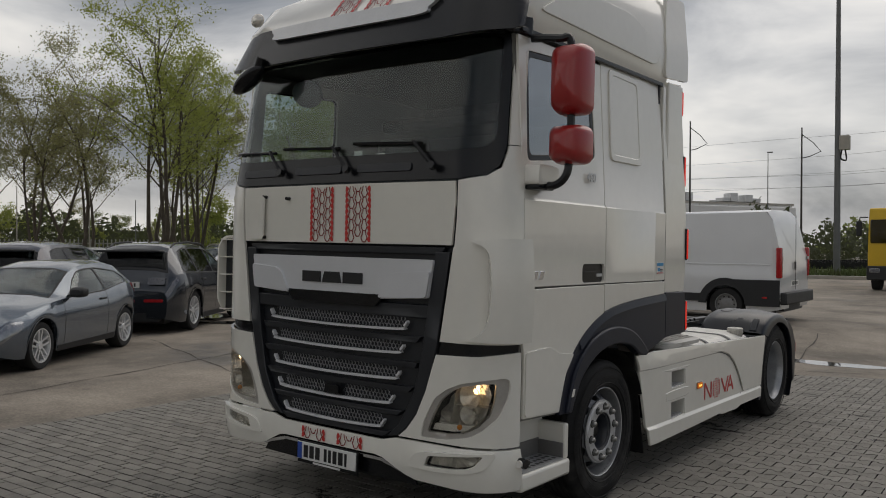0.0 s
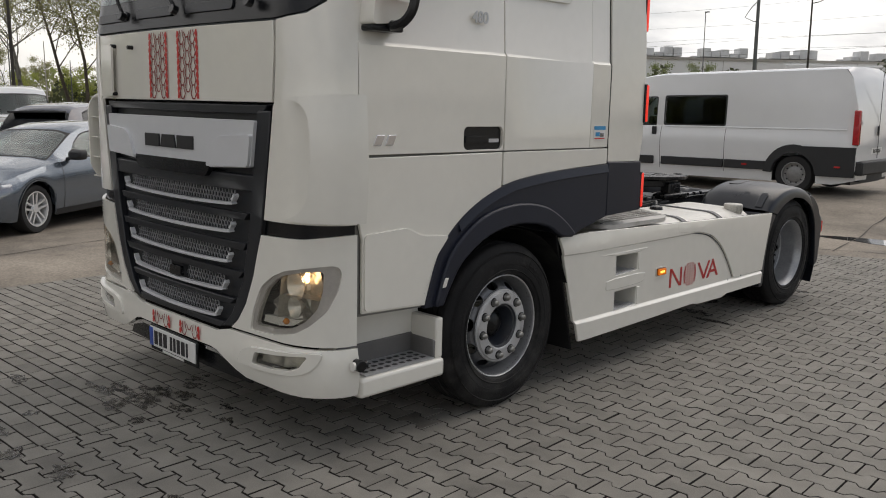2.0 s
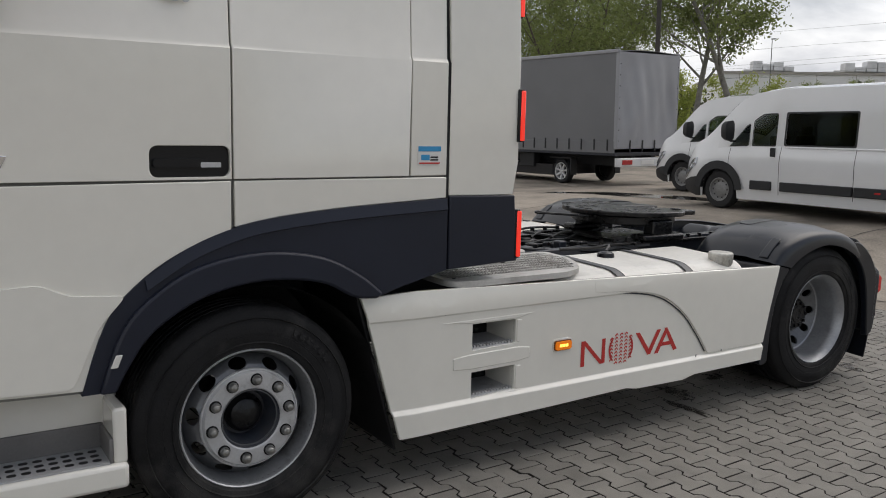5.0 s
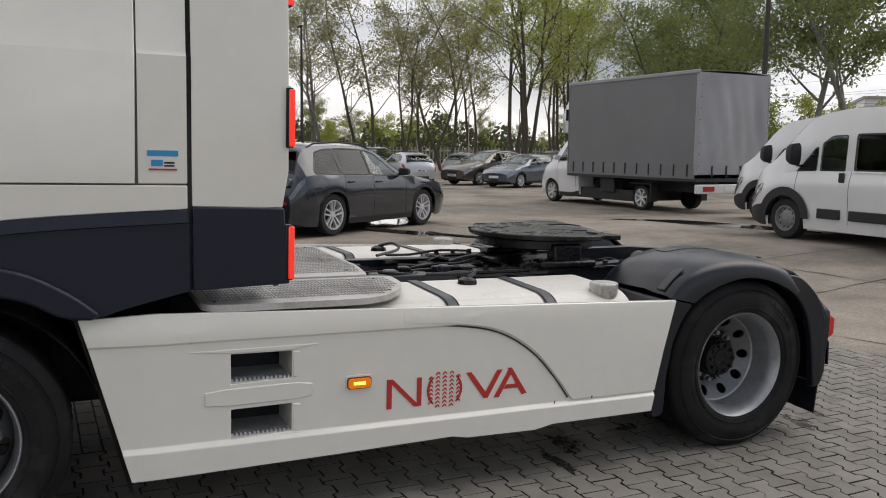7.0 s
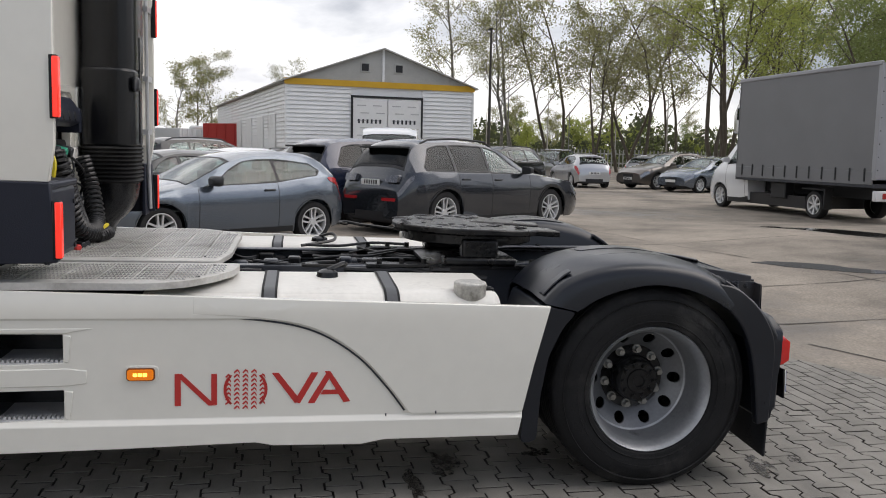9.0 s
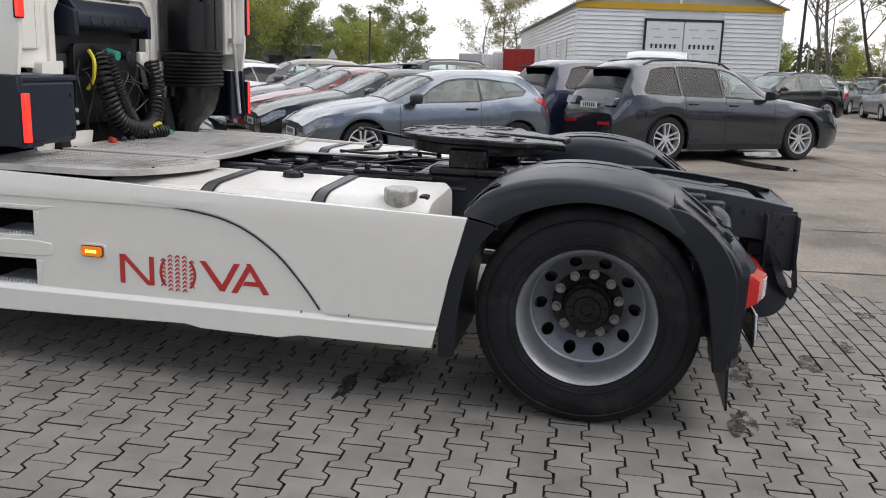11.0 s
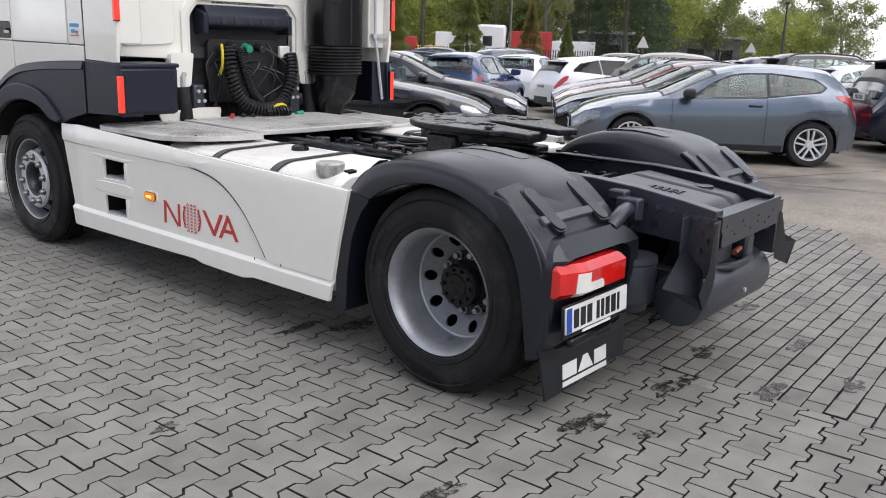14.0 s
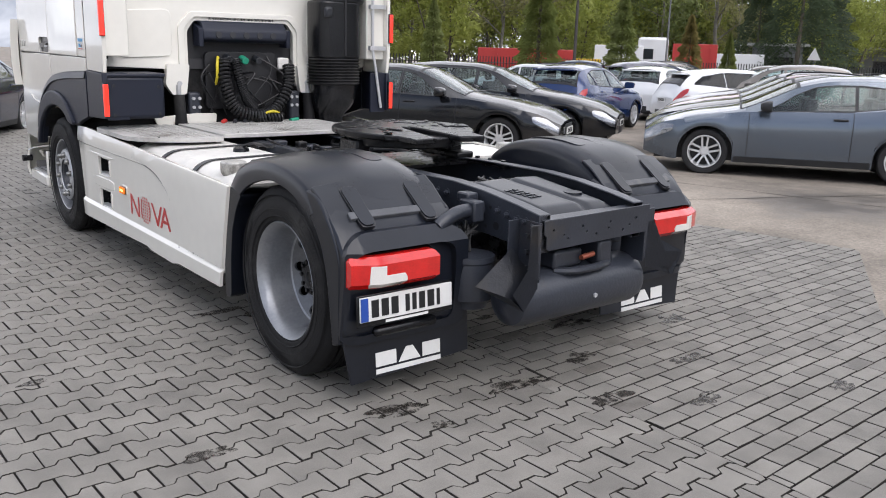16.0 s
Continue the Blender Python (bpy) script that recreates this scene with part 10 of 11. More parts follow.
T_CLUMP = tree("many-stemmed willow with thin fresh leaves", in_yard(-54.0, 35.5), 17.5, 5, 1, 17000, L_FRESH, M_BARK, 0.20, 0.105, low=0.36, limbs=9, fullness=1.2)
T_THIN = tree("slender half-bare tree with pale buds", in_yard(-58.0, 31.0), 14.0, 2, 2, 9500, L_PALE, M_BARK, 0.16, 0.085, low=0.28, limbs=9, fullness=1.1)
T_BIRCH = tree("birch in fresh spring leaf", in_yard(-29.0, 37.5), 14.5, 1, 3, 16000, L_OLIVE, M_BIRCH, 0.2, 0.10, low=0.25, limbs=14, fullness=1.4)
T_DENSE = tree("dense green willow beside the fence", in_yard(-38.0, 37.5), 12.0, 4, 4, 19000, L_OLIVE, M_BARK, 0.35, 0.105, low=0.12, limbs=9, fullness=1.6)
T_BUSH = tree("bushy yellow-green roadside tree", in_yard(-66.0, -22.0), 9.0, 3, 5, 12000, L_FRESH, M_BARK, 0.4, 0.12, low=0.08, limbs=9, fullness=1.6)
T_BARE = tree("tall nearly bare poplar", in_yard(-70.0, 20.0), 16.0, 1, 6, 7000, L_PALE, M_BIRCH, 0.2, 0.085, low=0.35, limbs=14)
# lighter kinds for the woods beyond
T_WOODA = tree("yellow-green tree in the woods beyond the fence", in_yard(-70.0, -28.0), 10.0, 2, 15, 4200, L_FRESH, M_BARK, 0.3, 0.20, low=0.1, limbs=7, fullness=1.9, twigs=2)
T_WOODB = tree("green tree in the woods beyond the fence", in_yard(-74.0, -36.0), 13.0, 1, 16, 4200, L_OLIVE, M_BIRCH, 0.3, 0.19, low=0.15, limbs=10, fullness=1.7, twigs=2)
T_WOODC = tree("half-bare tree in the woods beyond the fence", in_yard(-64.0, -44.0), 14.0, 1, 17, 4600, L_PALE, M_BIRCH, 0.2, 0.13, low=0.2, limbs=11, fullness=1.4, twigs=2)


def more(t, x, y, scale=1.0, turn=0.0):
    c = copy_thing(t, in_yard(x, y, turn))
    c.scale = (scale, scale, scale)
    return c


for t, x, y, s, a in ((T_CLUMP, -62, 44, 0.95, 40), (T_THIN, -62, 26, 1.05, 60), (T_THIN, -66, 33, 1.1, 200), (T_THIN, -57, 27.5, 0.8, 120), (T_BARE, -64, 23, 0.85, 0), (T_BARE, -60, 21.5, 0.75, 100),
                      (T_DENSE, -44, 43, 0.95, 140), (T_BIRCH, -26.4, 37.8, 1.0, 90), (T_BIRCH, -47, 45, 0.9, 20), (T_THIN, -72, 40, 1.1, 80), (T_THIN, -68, 47, 1.1, 170),
                      (T_WOODA, -72, 52, 0.7, 10), (T_WOODA, -62, 58, 0.6, 90), (T_WOODA, -52, 60, 0.65, 200), (T_WOODA, -88, 30, 0.5, 0), (T_WOODA, -94, 24, 0.5, 40), (T_WOODA, -44, 62, 0.6, 100), (T_WOODA, -92, 40, 0.6, 100),
                      (T_WOODC, -96, -3.0, 0.72, 20), (T_WOODC, -96, -7.0, 0.72, 220), (T_WOODC, -98, -5.0, 0.8, 120), (T_BARE, -91, 4.5, 0.55, 300), (T_BARE, -92, 6.2, 0.58, 100)):
    more(t, x, y, s, a)
wood_rng = random.Random(77)
for k in range(100):
    az = radians(-118 - 46 * (k + wood_rng.random()) / 100)
    d = wood_rng.uniform(72, 118)
    t = wood_rng.choice((T_WOODA, T_WOODA, T_WOODB, T_WOODB, T_WOODC))
    sc = wood_rng.uniform(0.8, 1.2) * (0.55 if az < radians(-152) else 0.85 if az < radians(-146) else 1.12)
    more(t, -1 + d * math.cos(az), 12 + d * math.sin(az), sc, wood_rng.uniform(0, 360))
for k in range(70):
    az = radians(115 + 61 * (k + wood_rng.random()) / 70)
    d = wood_rng.uniform(100, 150)
    more(wood_rng.choice((T_WOODA, T_WOODB, T_WOODC)), d * math.cos(az), d * math.sin(az), wood_rng.uniform(0.35, 0.55), wood_rng.uniform(0, 360))
# the far woods along the horizon
far_rng = random.Random(41)
fv, ff = [], []
for k in range(15000):
    az = radians(far_rng.uniform(88, 184))
    d = far_rng.uniform(150, 185)
    tall = 4.2 + 2.2 * math.sin(az * 23) + 1.6 * math.sin(az * 57 + 1) + 1.2 * math.sin(az * 131)
    x, y_ = d * math.cos(az), d * math.sin(az)
    c = Vector((x, y_, yard_z(x, y_) + far_rng.uniform(-1.0, max(1.2, tall))))
    u = Vector((far_rng.gauss(0, 1), far_rng.gauss(0, 1), far_rng.gauss(0, 1))).normalized()
    v = u.orthogonal().normalized()
    w = far_rng.uniform(0.25, 0.7)
    o = len(fv)
    fv += [tuple(c + u * w), tuple(c + v * w * 0.6), tuple(c - u * w), tuple(c - v * w * 0.6)]
    ff.append((o, o + 1, o + 2, o + 3))
me = bpy.data.meshes.new("far_woods")
me.from_pydata(fv, [], ff)
me.materials.append(L_OLIVE)
tagged(new("far_woods", me), "distant green woods along the horizon", "woods", kind="stuff")
L_SHRUB = leaf_material("dull_olive_shrub_leaves", (0.065, 0.075, 0.035))
shrub_v, shrub_f = [], []
for k in range(26000):
    az = radians(far_rng.uniform(95, 176))
    d = far_rng.uniform(96, 116)
    tall = 4.6 + 1.3 * math.sin(az * 31) + 0.9 * math.sin(az * 77 + 2) + 0.8 * math.sin(az * 171)
    x, y_ = d * math.cos(az), d * math.sin(az)
    c = Vector((x, y_, yard_z(x, y_) + far_rng.uniform(-0.5, tall) * far_rng.uniform(0.6, 1.0)))
    u = Vector((far_rng.gauss(0, 1), far_rng.gauss(0, 1), far_rng.gauss(0, 1))).normalized()
    v = u.orthogonal().normalized()
    w = far_rng.uniform(0.14, 0.42)
    o = len(shrub_v)
    shrub_v += [tuple(c + u * w), tuple(c + v * w * 0.6), tuple(c - u * w), tuple(c - v * w * 0.6)]
    shrub_f.append((o, o + 1, o + 2, o + 3))
me = bpy.data.meshes.new("shrub_belt")
me.from_pydata(shrub_v, [], shrub_f)
me.materials.append(L_SHRUB)
tagged(new("shrub_belt", me), "belt of dull olive shrubs along the railway", "shrubs", kind="stuff")
C1 = conifer("small clipped green conifer by the fence", in_yard(-35.0, -23.6), 7.4, 2, 0.205, L_THUJA)
for x, y, k in ((-38.3, -20.3, 0.76), (-44.3, -17.4, 0.46), (-33.0, -31.0, 0.7)):
    more(C1, x, y, k, x * 40)
conifer("thin bronze-green conifer by the fence", in_yard(-42.2, -18.6), 4.3, 6, 0.24, L_BRONZE, many=2600)
C2 = conifer("tall dark conifer behind the fence", in_yard(-56.0, -20.0), 10.0, 3, 0.34, L_DARK)
more(C2, -60, -20.5, 0.9, 90)
more(C2, -56.5, -23.5, 0.75, 40)

# ---------------------------------------------------------------- fence, trailers, poles
M_FENCE = mat("black_fence_paint", (0.012, 0.013, 0.014), 0.5)
fence = thing("fence", "black steel paling fence along the yard", "fence", kind="structure")
fa, fb = Vector((-16.0, -41.0)), Vector((-64.0, -14.0))
L = (fb - fa).length
fd_ = (fb - fa).normalized()
for i in range(int(L / 0.19)):
    p = fa + fd_ * i * 0.19
    z = yard_z(p.x, p.y)
    if i == 0:
        pal = boxes((-0.03, 0.03, -0.012, 0.012, 0.1, 1.75))
        first = part("paling", pal, M_FENCE, fence, m=pose(p.x, p.y, z, 0, 0, -29.4))
    elif i < 290:
        o = new("paling", first.data)
        o.parent, o.matrix_basis = fence, pose(p.x, p.y, z, 0, 0, -29.4)
for zz in (0.35, 1.35):
    a, b = (fa.x, fa.y, yard_z(*fa) + zz), (fb.x, fb.y, yard_z(*fb) + zz)
    part("fence_rail", rod(bmesh.new(), a, b, 0.03, seg=6), M_FENCE, fence)

pale_fence = thing("fence", "pale concrete paling fence before the shrubs", "fence", kind="structure")
M_PALEFENCE = mat("pale_concrete_paling", (0.34, 0.35, 0.33), 0.8, vary=0.2, scale=2)
pale_one = None
for k in range(240):
    az = radians(112 + 58 * k / 240)
    x, y_ = 88 * math.cos(az), 88 * math.sin(az)
    m_ = pose(x, y_, yard_z(x, y_), 0, 0, math.degrees(az) + 90)
    if pale_one is None:
        pale_one = part("paling", boxes((-0.06, 0.06, -0.02, 0.02, 0.0, 1.9)), M_PALEFENCE, pale_fence, m=m_)
    else:
        o = new("paling", pale_one.data)
        o.parent, o.matrix_basis = pale_fence, m_
for zz in (0.6, 1.5):
    part("fence_rail", tube(bmesh.new(), [(88.05 * math.cos(radians(a)), 88.05 * math.sin(radians(a)), yard_z(88 * math.cos(radians(a)), 88 * math.sin(radians(a))) + zz) for a in span(112, 170, 40)], 0.05, 5), M_PALEFENCE, pale_fence)
M_TRED = mat("red_trailer_paint", (0.42, 0.035, 0.03), 0.45, vary=0.1, scale=0.7)
M_TYEL = mat("yellow_trailer_paint", (0.62, 0.40, 0.02), 0.45, vary=0.1, scale=0.7)


def trailer(name, label, x, y, turn, l, z0, z1, material, cab=False):
    t = thing(name, label, "trailer", in_yard(x, y, turn))
    part("box_body", boxes((-l / 2, l / 2, -1.25, 1.25, z0, z1)), material, t, bevel=0.04)
    part("chassis", boxes((-l / 2, l / 2, -0.9, 0.9, 0.75, z0)), M_CARTRIM, t)
    for i in range(int(l / 0.9)):
        part("side_rib", boxes((-l / 2 + 0.4 + i * 0.9, -l / 2 + 0.48 + i * 0.9, -1.29, 1.29, z0, z1)), material, t)
    for xx in (-l * 0.35, -l * 0.24, l * 0.3):
        for s in (-1, 1):
            part("wheel", lathe(bmesh.new(), [(s * 0.85, 0.0), (s * 0.85, 0.5), (s * 1.18, 0.5), (s * 1.18, 0.28), (s * 1.12, 0.26), (s * 1.12, 0.0)], 20, "y", (xx, 0, 0.5)), M_CARRUB, t)
    if cab:
        c = part("cab", boxes((l / 2 + 0.3, l / 2 + 2.4, -1.22, 1.22, 0.8, 3.4)), P_VAN, t, "white lorry cab", bevel=0.2)
        part("cab_windscreen", boxes((l / 2 + 2.36, l / 2 + 2.42, -1.0, 1.0, 1.9, 2.7)), M_PRIVACY, c)
        for s in (-1, 1):
            part("cab_window", boxes((l / 2 + 1.3, l / 2 + 2.2, min(s * 1.2, s * 1.24), max(s * 1.2, s * 1.24), 1.9, 2.6)), M_PRIVACY, c)
    return t


trailer("tipper_trailer", "red tipper trailer beyond the fence", -39.9, -30.0, -42, 6.2, 1.0, 2.3, M_TRED)
trailer("yellow_trailer", "low yellow trailer beyond the fence", -44.0, -28.8, -46, 2.6, 0.9, 1.78, M_TYEL)
trailer("white_box_trailer", "white box trailer beyond the fence", -48.7, -29.6, -49, 3.4, 1.0, 2.8, P_VAN)
trailer("lorry_and_trailer", "white lorry with a red box beyond the fence", -52.0, -25.5, -53, 3.0, 1.0, 3.0, M_TRED, cab=True)
trailer("white_trailer", "long white trailer beyond the fence", -53.8, -23.1, -56, 3.3, 0.9, 2.4, P_VAN)
trailer("lorry_and_trailer", "white and orange lorries beside the hall", -80.0, -4.0, 160, 6.0, 1.0, 3.0, P_VAN, cab=True)
trailer("orange_trailer", "orange box on a trailer beside the hall", -84.0, -1.5, 100, 4.0, 1.0, 3.0, mat("orange_trailer_paint", (0.75, 0.22, 0.02), 0.5))
trailer("red_container", "red container beside the hall", -74.0, 0.8, 60, 4.0, 1.4, 3.4, M_TRED)

M_POLE = mat("galvanised_pole", (0.16, 0.165, 0.165), 0.6, metal=0.3, vary=0.2, scale=2)
M_DARKPOLE = mat("dark_timber_pole", (0.06, 0.055, 0.05), 0.85, vary=0.2, scale=2)


def pole(x, y, h, r=0.09, material=None, lamp=False, arm=0.0, turn=0.0, label="tall grey steel pole"):
    p = thing("street_lamp" if lamp else "mast", label, "street lamp" if lamp else "mast", in_yard(x, y, turn))
    part("pole", rod(bmesh.new(), (0, 0, -0.2), (0, 0, h), r, r * 0.55, 12), material or M_POLE, p)
    if lamp:
        part("lamp_head", boxes((-0.08, arm + 0.45, -0.12, 0.12, h - 0.02, h + 0.10)), material or M_POLE, p, bevel=0.04)
    elif arm:
        part("bracket_arm", tube(bmesh.new(), [(0, 0, h - 0.6), (arm * 0.6, 0, h - 1.4), (arm, 0, h - 2.2), (arm * 0.4, 0, h - 2.6), (0, 0, h - 2.7)], 0.04, 6), material or M_POLE, p)
    return p


p0 = pole(-10.2, 44.5, 15.5, 0.17, M_POLE, True, 0.2, 0, "tall steel lighting mast with a cabinet")
part("cabinet", boxes((0.10, 0.55, -0.2, 0.2, 6.2, 6.9)), M_KERB, p0, "pale grey cabinet", bevel=0.02)
part("cabinet_hose", tube(bmesh.new(), curve([(0.2, 0, 6.2), (0.15, 0, 5.8), (0.4, 0, 5.7), (0.35, 0, 6.2)], 5), 0.04, 6), M_HOSE, p0)
pole(-27.5, 60, 13.5, 0.16, None, True, 0.0, 0, "steel lighting mast beyond the yard")
for x, y, h, arm in ((-30, 75, 13, 1.6), (-21, 78, 12, 1.6), (-10, 72, 12, 1.6), (-38, 82, 12.5, -1.4), (-4, 70, 9, 1.2)):
    pole(x, y, h, 0.11, M_DARKPOLE, False, arm, 0, "dark railway mast with a bracket arm")
for x, y, h in ((-48.0, 90.0, 12), (-27, 88, 11), (-60, 84, 11)):
    pole(x, y, h, 0.07, None, True, 0.0, 0, "slim distant lighting mast")
pole(-54.5, 19.2, 9.5, 0.12, M_DARKPOLE, True, 0.2, 180, "dark street lamp before the trees")
pole(-25.0, 30.5, 12, 0.13, M_DARKPOLE, False, 0, 0, "dark timber pole behind the box lorry")
pole(-48.5, -6.0, 4.6, 0.09, M_DARKPOLE, True, 0.2, 200, "dark street lamp by the hall")
pole(-35.8, -21.5, 9.0, 0.10, M_DARKPOLE, False, 0, 0, "dark timber pole at the fence")
pole(-40.0, -18.5, 6.5, 0.07, None, True, 0.1, 0, "slim camera mast at the fence")
for k in range(14):
    az = radians(142 + 2.2 * k + wood_rng.uniform(-0.8, 0.8))
    d = wood_rng.uniform(75, 100)
    pole(d * math.cos(az), d * math.sin(az), wood_rng.uniform(5.5, 8.5), 0.07, M_POLE if k % 2 else M_KERB, False, 0, 0, "pale slim mast along the railway")
for x, y in ((-49.0, -14.8), (-62.0, -13.0)):
    sg_ = pole(x, y, 2.4, 0.04, None, False, 0, 0, "triangular warning sign on a post")
    part("sign_plate", plate([(-0.42, 2.05), (0.42, 2.05), (0, 2.78)], lambda a, z: (0.05, a, z), (-0.01, 0, 0)), M_PLATE, sg_, "white triangular sign plate")

# overhead wires of the railway
wires = thing("overhead_wires", "thin dark railway wires across the sky", "wires", kind="structure")
for k, (y, z) in enumerate(((73, 6.4), (73.4, 7.5), (76, 6.8), (79, 8.2), (79.4, 9.6), (82, 11.6))):
    pts = [(x, y, z + yard_z(x, y) - 0.25 * math.sin((x + 110 + 9 * k) * math.pi / 45) ** 2) for x in span(-110, 60, 60)]
    part("wire", tube(bmesh.new(), pts, 0.013, 4), M_POLE, wires)

# far low industrial building and tree line
far = thing("warehouse", "long white warehouse with grey plant on its flat roof", "warehouse", pose(-63, 117, 0.5, 0, 0, 47.3))
M_FARWALL = mat("white_far_wall", (0.80, 0.80, 0.79), 0.6, vary=0.05, scale=0.3)
M_PLANT = mat("grey_roof_plant", (0.62, 0.63, 0.64), 0.6, vary=0.25, scale=0.8)
part("wall", boxes((-24, 34, 0, 40, -2, 8.6)), M_FARWALL, far)
part("roof_edge", boxes((-24.2, 34.2, -0.2, 40, 8.6, 8.95)), M_KERB, far)
part("end_block", boxes((12, 34.1, -1.0, 20, -2, 8.3)), M_FARWALL, far, bevel=0.1)
for x, w in ((-20, 6), (-8, 6), (0.5, 7.5), (11, 8), (23, 3), (27, 4)):
    for i in range(int(w / 1.4)):
        h = (1.5, 1.1, 1.35, 0.8, 1.6)[(i + int(x)) % 5]
        part("roof_plant", boxes((x + i * 1.4, x + i * 1.4 + 1.25, 2, 4.5, 9.2, 9.0 + h), (x + i * 1.4 + 0.1, x + i * 1.4 + 0.2, 2.1, 2.2, 8.95, 9.2)), M_PLANT, far, bevel=0.06)
    part("plant_duct", boxes((x - 0.8, x + w, 4.5, 5.2, 9.1, 9.5)), M_PLANT, far, bevel=0.08)
for i in range(11):
    part("wall_joint", boxes((-22 + i * 5, -21.94 + i * 5, -0.03, 0, -2, 8.6)), M_KERB, far)

# railway verge: kerb, rails, grass
verge = part("grass_verge", plate([(-70, 40.5), (30, 40.5), (60, 66), (-90, 66)], lambda x, y: (x, y, yard_z(x, y) + 0.10 + 0.02 * math.sin(x * 0.6)), (0, 0, -0.15), (), span(-80, 50, 26), (45, 50, 55, 60)), M_GRASS)
tagged(verge, "dull green grass verge beside the railway", "grass", kind="structure")
kerb = part("kerb", plate([(-70, 40.1), (30, 40.1), (30, 40.5), (-70, 40.5)], lambda x, y: (x, y, yard_z(x, y) + 0.14), (0, 0, -0.2), (), span(-60, 20, 16)), M_KERB)
tagged(kerb, "pale concrete kerb along the verge", "kerb", kind="structure")
for y in (52, 53.5, 60, 61.5):
    ob = part("rail", plate([(-90, y), (60, y), (60, y + 0.12), (-90, y + 0.12)], lambda x, yy: (x, yy, yard_z(x, yy) + 0.55), (0, 0, -0.4), (), span(-80, 50, 13)), M_GREASE)
    tagged(ob, "dark steel rail on the verge", "rail", kind="structure")
tuft_v, tuft_f = [], []
tr = random.Random(5)
for k in range(7000):
    x, y = tr.uniform(-40, 6), 40.6 + abs(tr.gauss(0, 3.5))
    if y > 60:
        continue
    z = yard_z(x, y) + 0.10
    h, a = tr.uniform(0.12, 0.38), tr.uniform(0, 3.14)
    c, s = math.cos(a) * 0.05, math.sin(a) * 0.05
    o = len(tuft_v)
    tuft_v += [(x - c, y - s, z), (x + c, y + s, z), (x + tr.gauss(0, 0.08), y + tr.gauss(0, 0.08), z + h)]
    tuft_f.append((o, o + 1, o + 2))
me = bpy.data.meshes.new("grass_tufts")
me.from_pydata(tuft_v, [], tuft_f)
me.materials.append(M_GRASS)
tagged(new("grass_tufts", me), "rough grass tufts at the verge", "grass", kind="stuff")

# yellow lorry at the far side
yl = thing("yellow_lorry", "yellow lorry cab with black mirrors beside the verge", "lorry", in_yard(-5.1, 32.0, 0) @ Matrix.Scale(0.8, 4))
part("cab_body", prism(bmesh.new(), soften([(-1.3, 0.9), (0.9, 0.9), (0.9, 3.3), (0.6, 3.5), (-1.0, 3.5), (-1.25, 2.2)], 0.12), "x", -1.2, 1.2), M_TYEL, yl, bevel=0.05)
part("windscreen", boxes((-1.1, 1.1, -1.32, -1.1, 2.0, 3.0)), M_PRIVACY, yl, bevel=0.05)
part("side_window", boxes((-1.23, -1.19, -0.9, 0.3, 2.0, 2.9)), M_PRIVACY, yl)
part("bumper", boxes((-1.22, 1.22, -1.42, -1.2, 0.45, 1.05)), M_CARTRIM, yl, bevel=0.05)
part("headlamp", boxes((-1.1, -0.7, -1.45, -1.40, 0.75, 0.95)), M_CARLAMP, yl, bevel=0.03)
part("mirror_housing", boxes((-1.65, -1.42, -1.35, -1.2, 2.3, 2.95)), M_CARTRIM, yl, bevel=0.05)
part("mirror_arm", tube(bmesh.new(), [(-1.2, -1.2, 3.1), (-1.5, -1.28, 3.1), (-1.53, -1.28, 2.9)], 0.03, 6), M_CARTRIM, yl)
part("box_body", boxes((-1.25, 1.25, 1.0, 6.5, 1.1, 3.4)), M_TYEL, yl, bevel=0.04)
part("chassis", boxes((-0.9, 0.9, -1.1, 6.5, 0.6, 1.1)), M_CARTRIM, yl)
for yy in (-0.2, 4.6):
    for s in (-1, 1):
        part("wheel", lathe(bmesh.new(), [(s * 0.85, 0.0), (s * 0.85, 0.5), (s * 1.18, 0.5), (s * 1.18, 0.28), (s * 1.12, 0.26), (s * 1.12, 0.0)], 24, "x", (0, yy, 0.5)), M_CARRUB, yl)

# ---------------------------------------------------------------- block paving
SKEW = radians(2.8)
SEAM = -3.54


def paver_outline(kind):
    if kind == "zig":
        L, W, h, d, g = 0.21, 0.14, 0.033, 0.011, 0.0045
        q = L / 4
        x = [-L / 2 + g, -q - d - g * 0.4, -q + d - g * 0.4, q - d + g * 0.4, q + d + g * 0.4, L / 2 - g]
        hi, lo = W / 2 + h / 2 - g, W / 2 - h / 2 - g
        up = [hi, hi, lo, lo, hi, hi]
        return list(zip(x, up))[::-1] + [(a, -b) for a, b in zip(x, up)]
    g = 0.0050
    return [(0.105 - g, 0.0525 - g), (-0.105 + g, 0.0525 - g), (-0.105 + g, -0.0525 + g), (0.105 - g, -0.0525 + g)]


def cut(poly, point, normal):
    """What is left of an outline on the side that the normal points to."""
    out = []
    for (ax, ay), (bx, by) in zip(poly, poly[1:] + poly[:1]):
        da = (ax - point[0]) * normal[0] + (ay - point[1]) * normal[1]
        db = (bx - point[0]) * normal[0] + (by - point[1]) * normal[1]
        if da >= 0:
            out.append((ax, ay))
        if (da >= 0) != (db >= 0):
            f = da / (da - db)
            out.append((ax + f * (bx - ax), ay + f * (by - ay)))
    return out


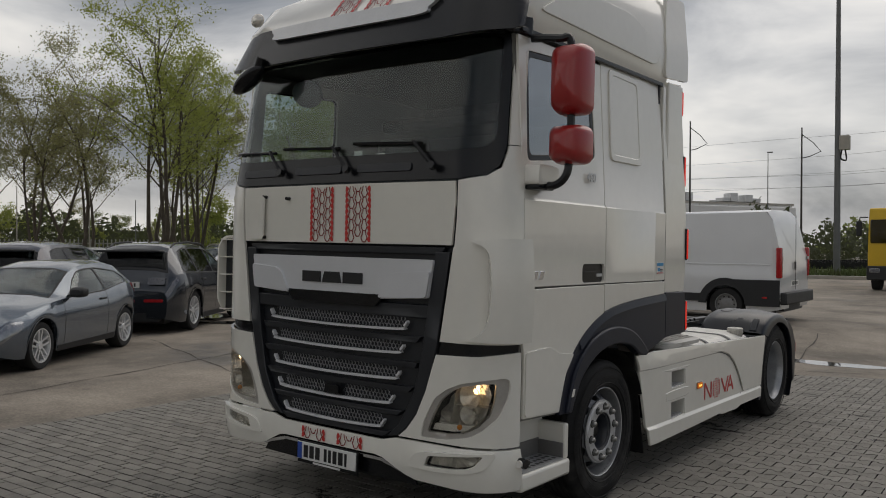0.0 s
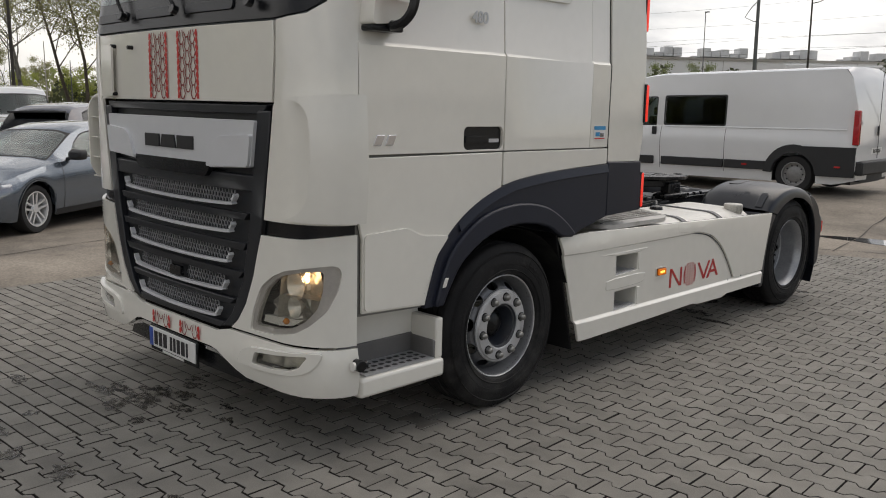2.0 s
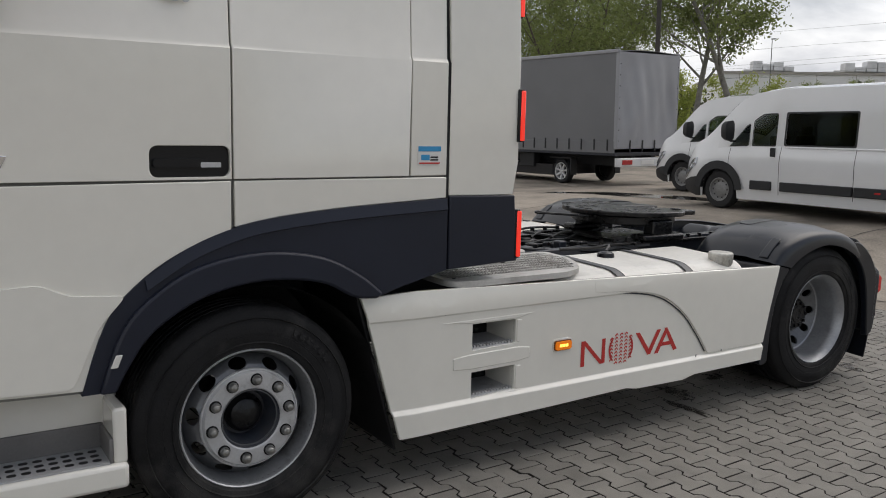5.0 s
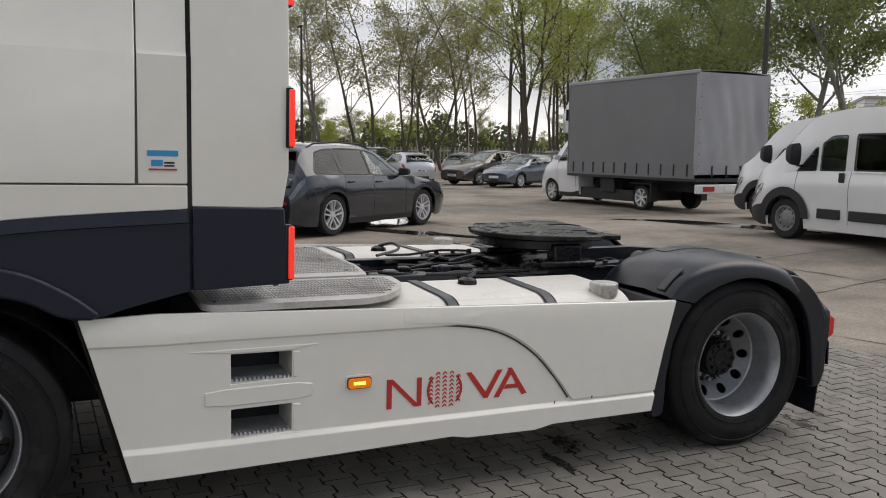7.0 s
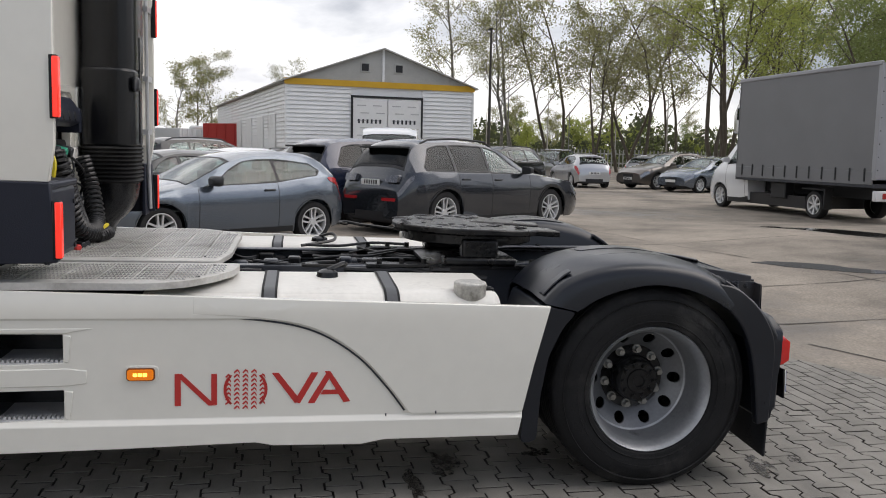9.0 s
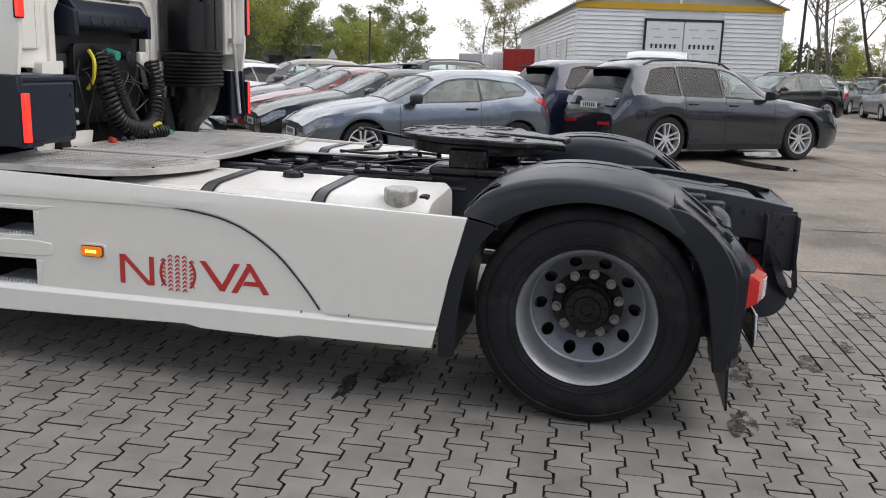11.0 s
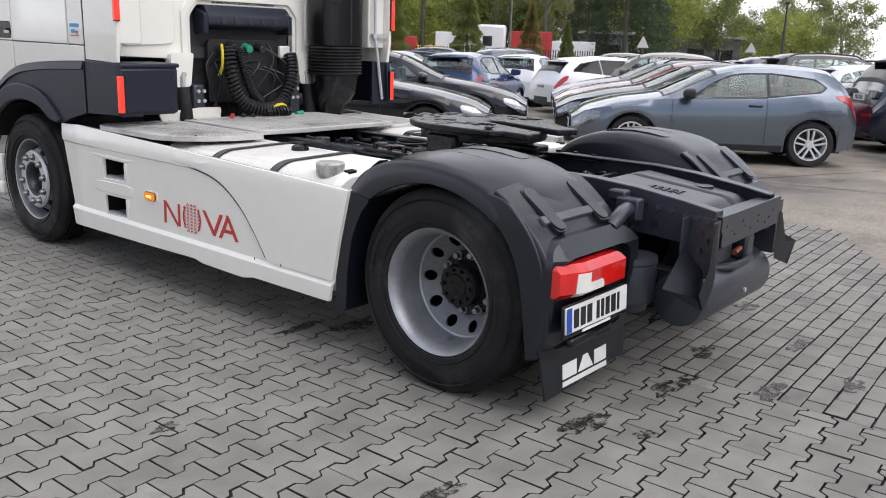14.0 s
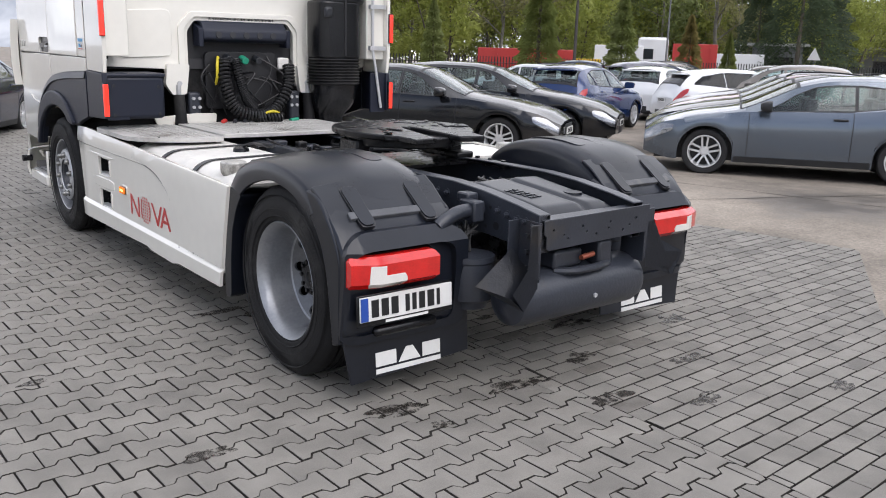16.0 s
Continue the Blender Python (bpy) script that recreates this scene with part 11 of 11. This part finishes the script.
def paver_faces(poly):
    n = len(poly)
    cx, cy = sum(p[0] for p in poly) / n, sum(p[1] for p in poly) / n
    r = 0.0026
    top = [(a - math.copysign(r, a - cx), b - math.copysign(r, b - cy), 0.0) for a, b in poly]
    mid = [(a, b, -0.0022) for a, b in poly]
    bot = [(a, b, -0.03) for a, b in poly]
    faces = [tuple(range(n))]
    for i in range(n):
        j = (i + 1) % n
        faces += [(i, n + i, n + j, j), (n + i, 2 * n + i, 2 * n + j, n + j)]
    return top + mid + bot, faces


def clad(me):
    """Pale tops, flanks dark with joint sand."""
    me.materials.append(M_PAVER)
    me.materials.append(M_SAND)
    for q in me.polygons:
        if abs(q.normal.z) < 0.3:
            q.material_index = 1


def lattice(kind):
    c, s = math.cos(SKEW), math.sin(SKEW)
    pitch = 0.14 if kind == "zig" else 0.105
    ox, oy = (-1.387 + 0.105, 8.783 + 0.07) if kind == "zig" else (-3.649, 10.13)
    for row in range(-170, 70):
        for k in range(-30, 46):
            lx, ly = k * 0.21 + (0.105 if row % 2 else 0.0), row * pitch
            yield ox + lx * c - ly * s, oy + lx * s + ly * c


M_PAVERWET = mat("damp_dirty_paver", (0.125, 0.115, 0.10), 0.6, vary=0.35, scale=9, fine=90, bump=0.002, dirt=(0.20, 0.188, 0.17), dirt_at=0.5, world_space=True)
rng = random.Random(11)
paving = thing("paving", "grey concrete block paving with zigzag and plain blocks", "paving", kind="structure")
count = 0
for kind in ("zig", "rect"):
    outline = paver_outline(kind)
    pv, pf = paver_faces(outline)
    single = bpy.data.meshes.new("paver")
    single.from_pydata(pv, [], pf)
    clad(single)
    big_v, big_f, dark_at = [], [], []
    for x, y in lattice(kind):
        if kind == "zig" and not (SEAM - 0.1 < x < 7.1 and -6.1 < y < 16.1) or kind == "rect" and not (-8.0 < x < SEAM + 0.1 and -6.1 < y < 12.5):
            continue
        gap = edge_gap(PAVED, x, y)
        whole = inside(PAVED, x, y)
        if not whole and gap > 0.1:
            continue
        tilt = (rng.gauss(0, 0.0035), rng.gauss(0, 0.0035), SKEW + rng.gauss(0, 0.008))
        m = Matrix.LocRotScale((x + rng.gauss(0, 0.0012), y + rng.gauss(0, 0.0012), rng.uniform(-0.002, 0.0)), Euler(tilt), None)
        seam = abs(x - SEAM) < 0.11
        near = (kind == "zig" and -2.3 < x < -0.4 and 8.0 < y < 10.2) or (kind == "rect" and -4.3 < x and 9.8 < y)
        if near and count < 320 and not seam and gap > 0.13:
            ob = new("paver", single)
            ob.parent = paving
            ob.matrix_basis = m
            count += 1
            continue
        v, f = pv, pf
        if seam or gap < 0.13:
            inv = m.inverted()
            poly = outline
            if seam:
                p, w = inv @ Vector((SEAM + (0.003 if kind == "zig" else -0.003), y, 0)), 1 if kind == "zig" else -1
                n_ = inv.to_3x3() @ Vector((w, 0, 0))
                poly = cut(poly, (p.x, p.y), (n_.x, n_.y))
            if gap < 0.13:
                for (ax, ay), (bx, by) in zip(PAVED, PAVED[1:] + PAVED[:1]):
                    d = Vector((bx - ax, by - ay, 0)).normalized()
                    side = Vector((-d.y, d.x, 0))
                    along = (x - ax) * d.x + (y - ay) * d.y
                    if abs((x - ax) * side.x + (y - ay) * side.y) < 0.14 and -0.1 < along < (Vector((bx, by)) - Vector((ax, ay))).length + 0.1:
                        mid_in = inside(PAVED, (ax + bx) / 2 + side.x * 0.05, (ay + by) / 2 + side.y * 0.05)
                        n_ = inv.to_3x3() @ (side if mid_in else -side)
                        p = inv @ Vector((ax, ay, 0))
                        poly = cut(poly, (p.x, p.y), (n_.x, n_.y))
            if len(poly) < 3 or max(p[0] for p in poly) - min(p[0] for p in poly) < 0.012 or max(p[1] for p in poly) - min(p[1] for p in poly) < 0.012:
                continue
            v, f = paver_faces(poly)
        o = len(big_v)
        if rng.random() < (0.05 if kind == "rect" else 0.006):
            dark_at.append((len(big_f), len(f)))
        big_v += [tuple(m @ Vector(p)) for p in v]
        big_f += [tuple(o + i for i in q) for q in f]
    me = bpy.data.meshes.new("paver_field")
    me.from_pydata(big_v, [], big_f)
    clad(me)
    me.materials.append(M_PAVERWET)
    for first, many in dark_at:
        me.polygons[first].material_index = 2
    ob = new("paver_field", me)
    ob.parent = paving
    tagged(ob, "field of grey concrete pavers", kind="stuff")
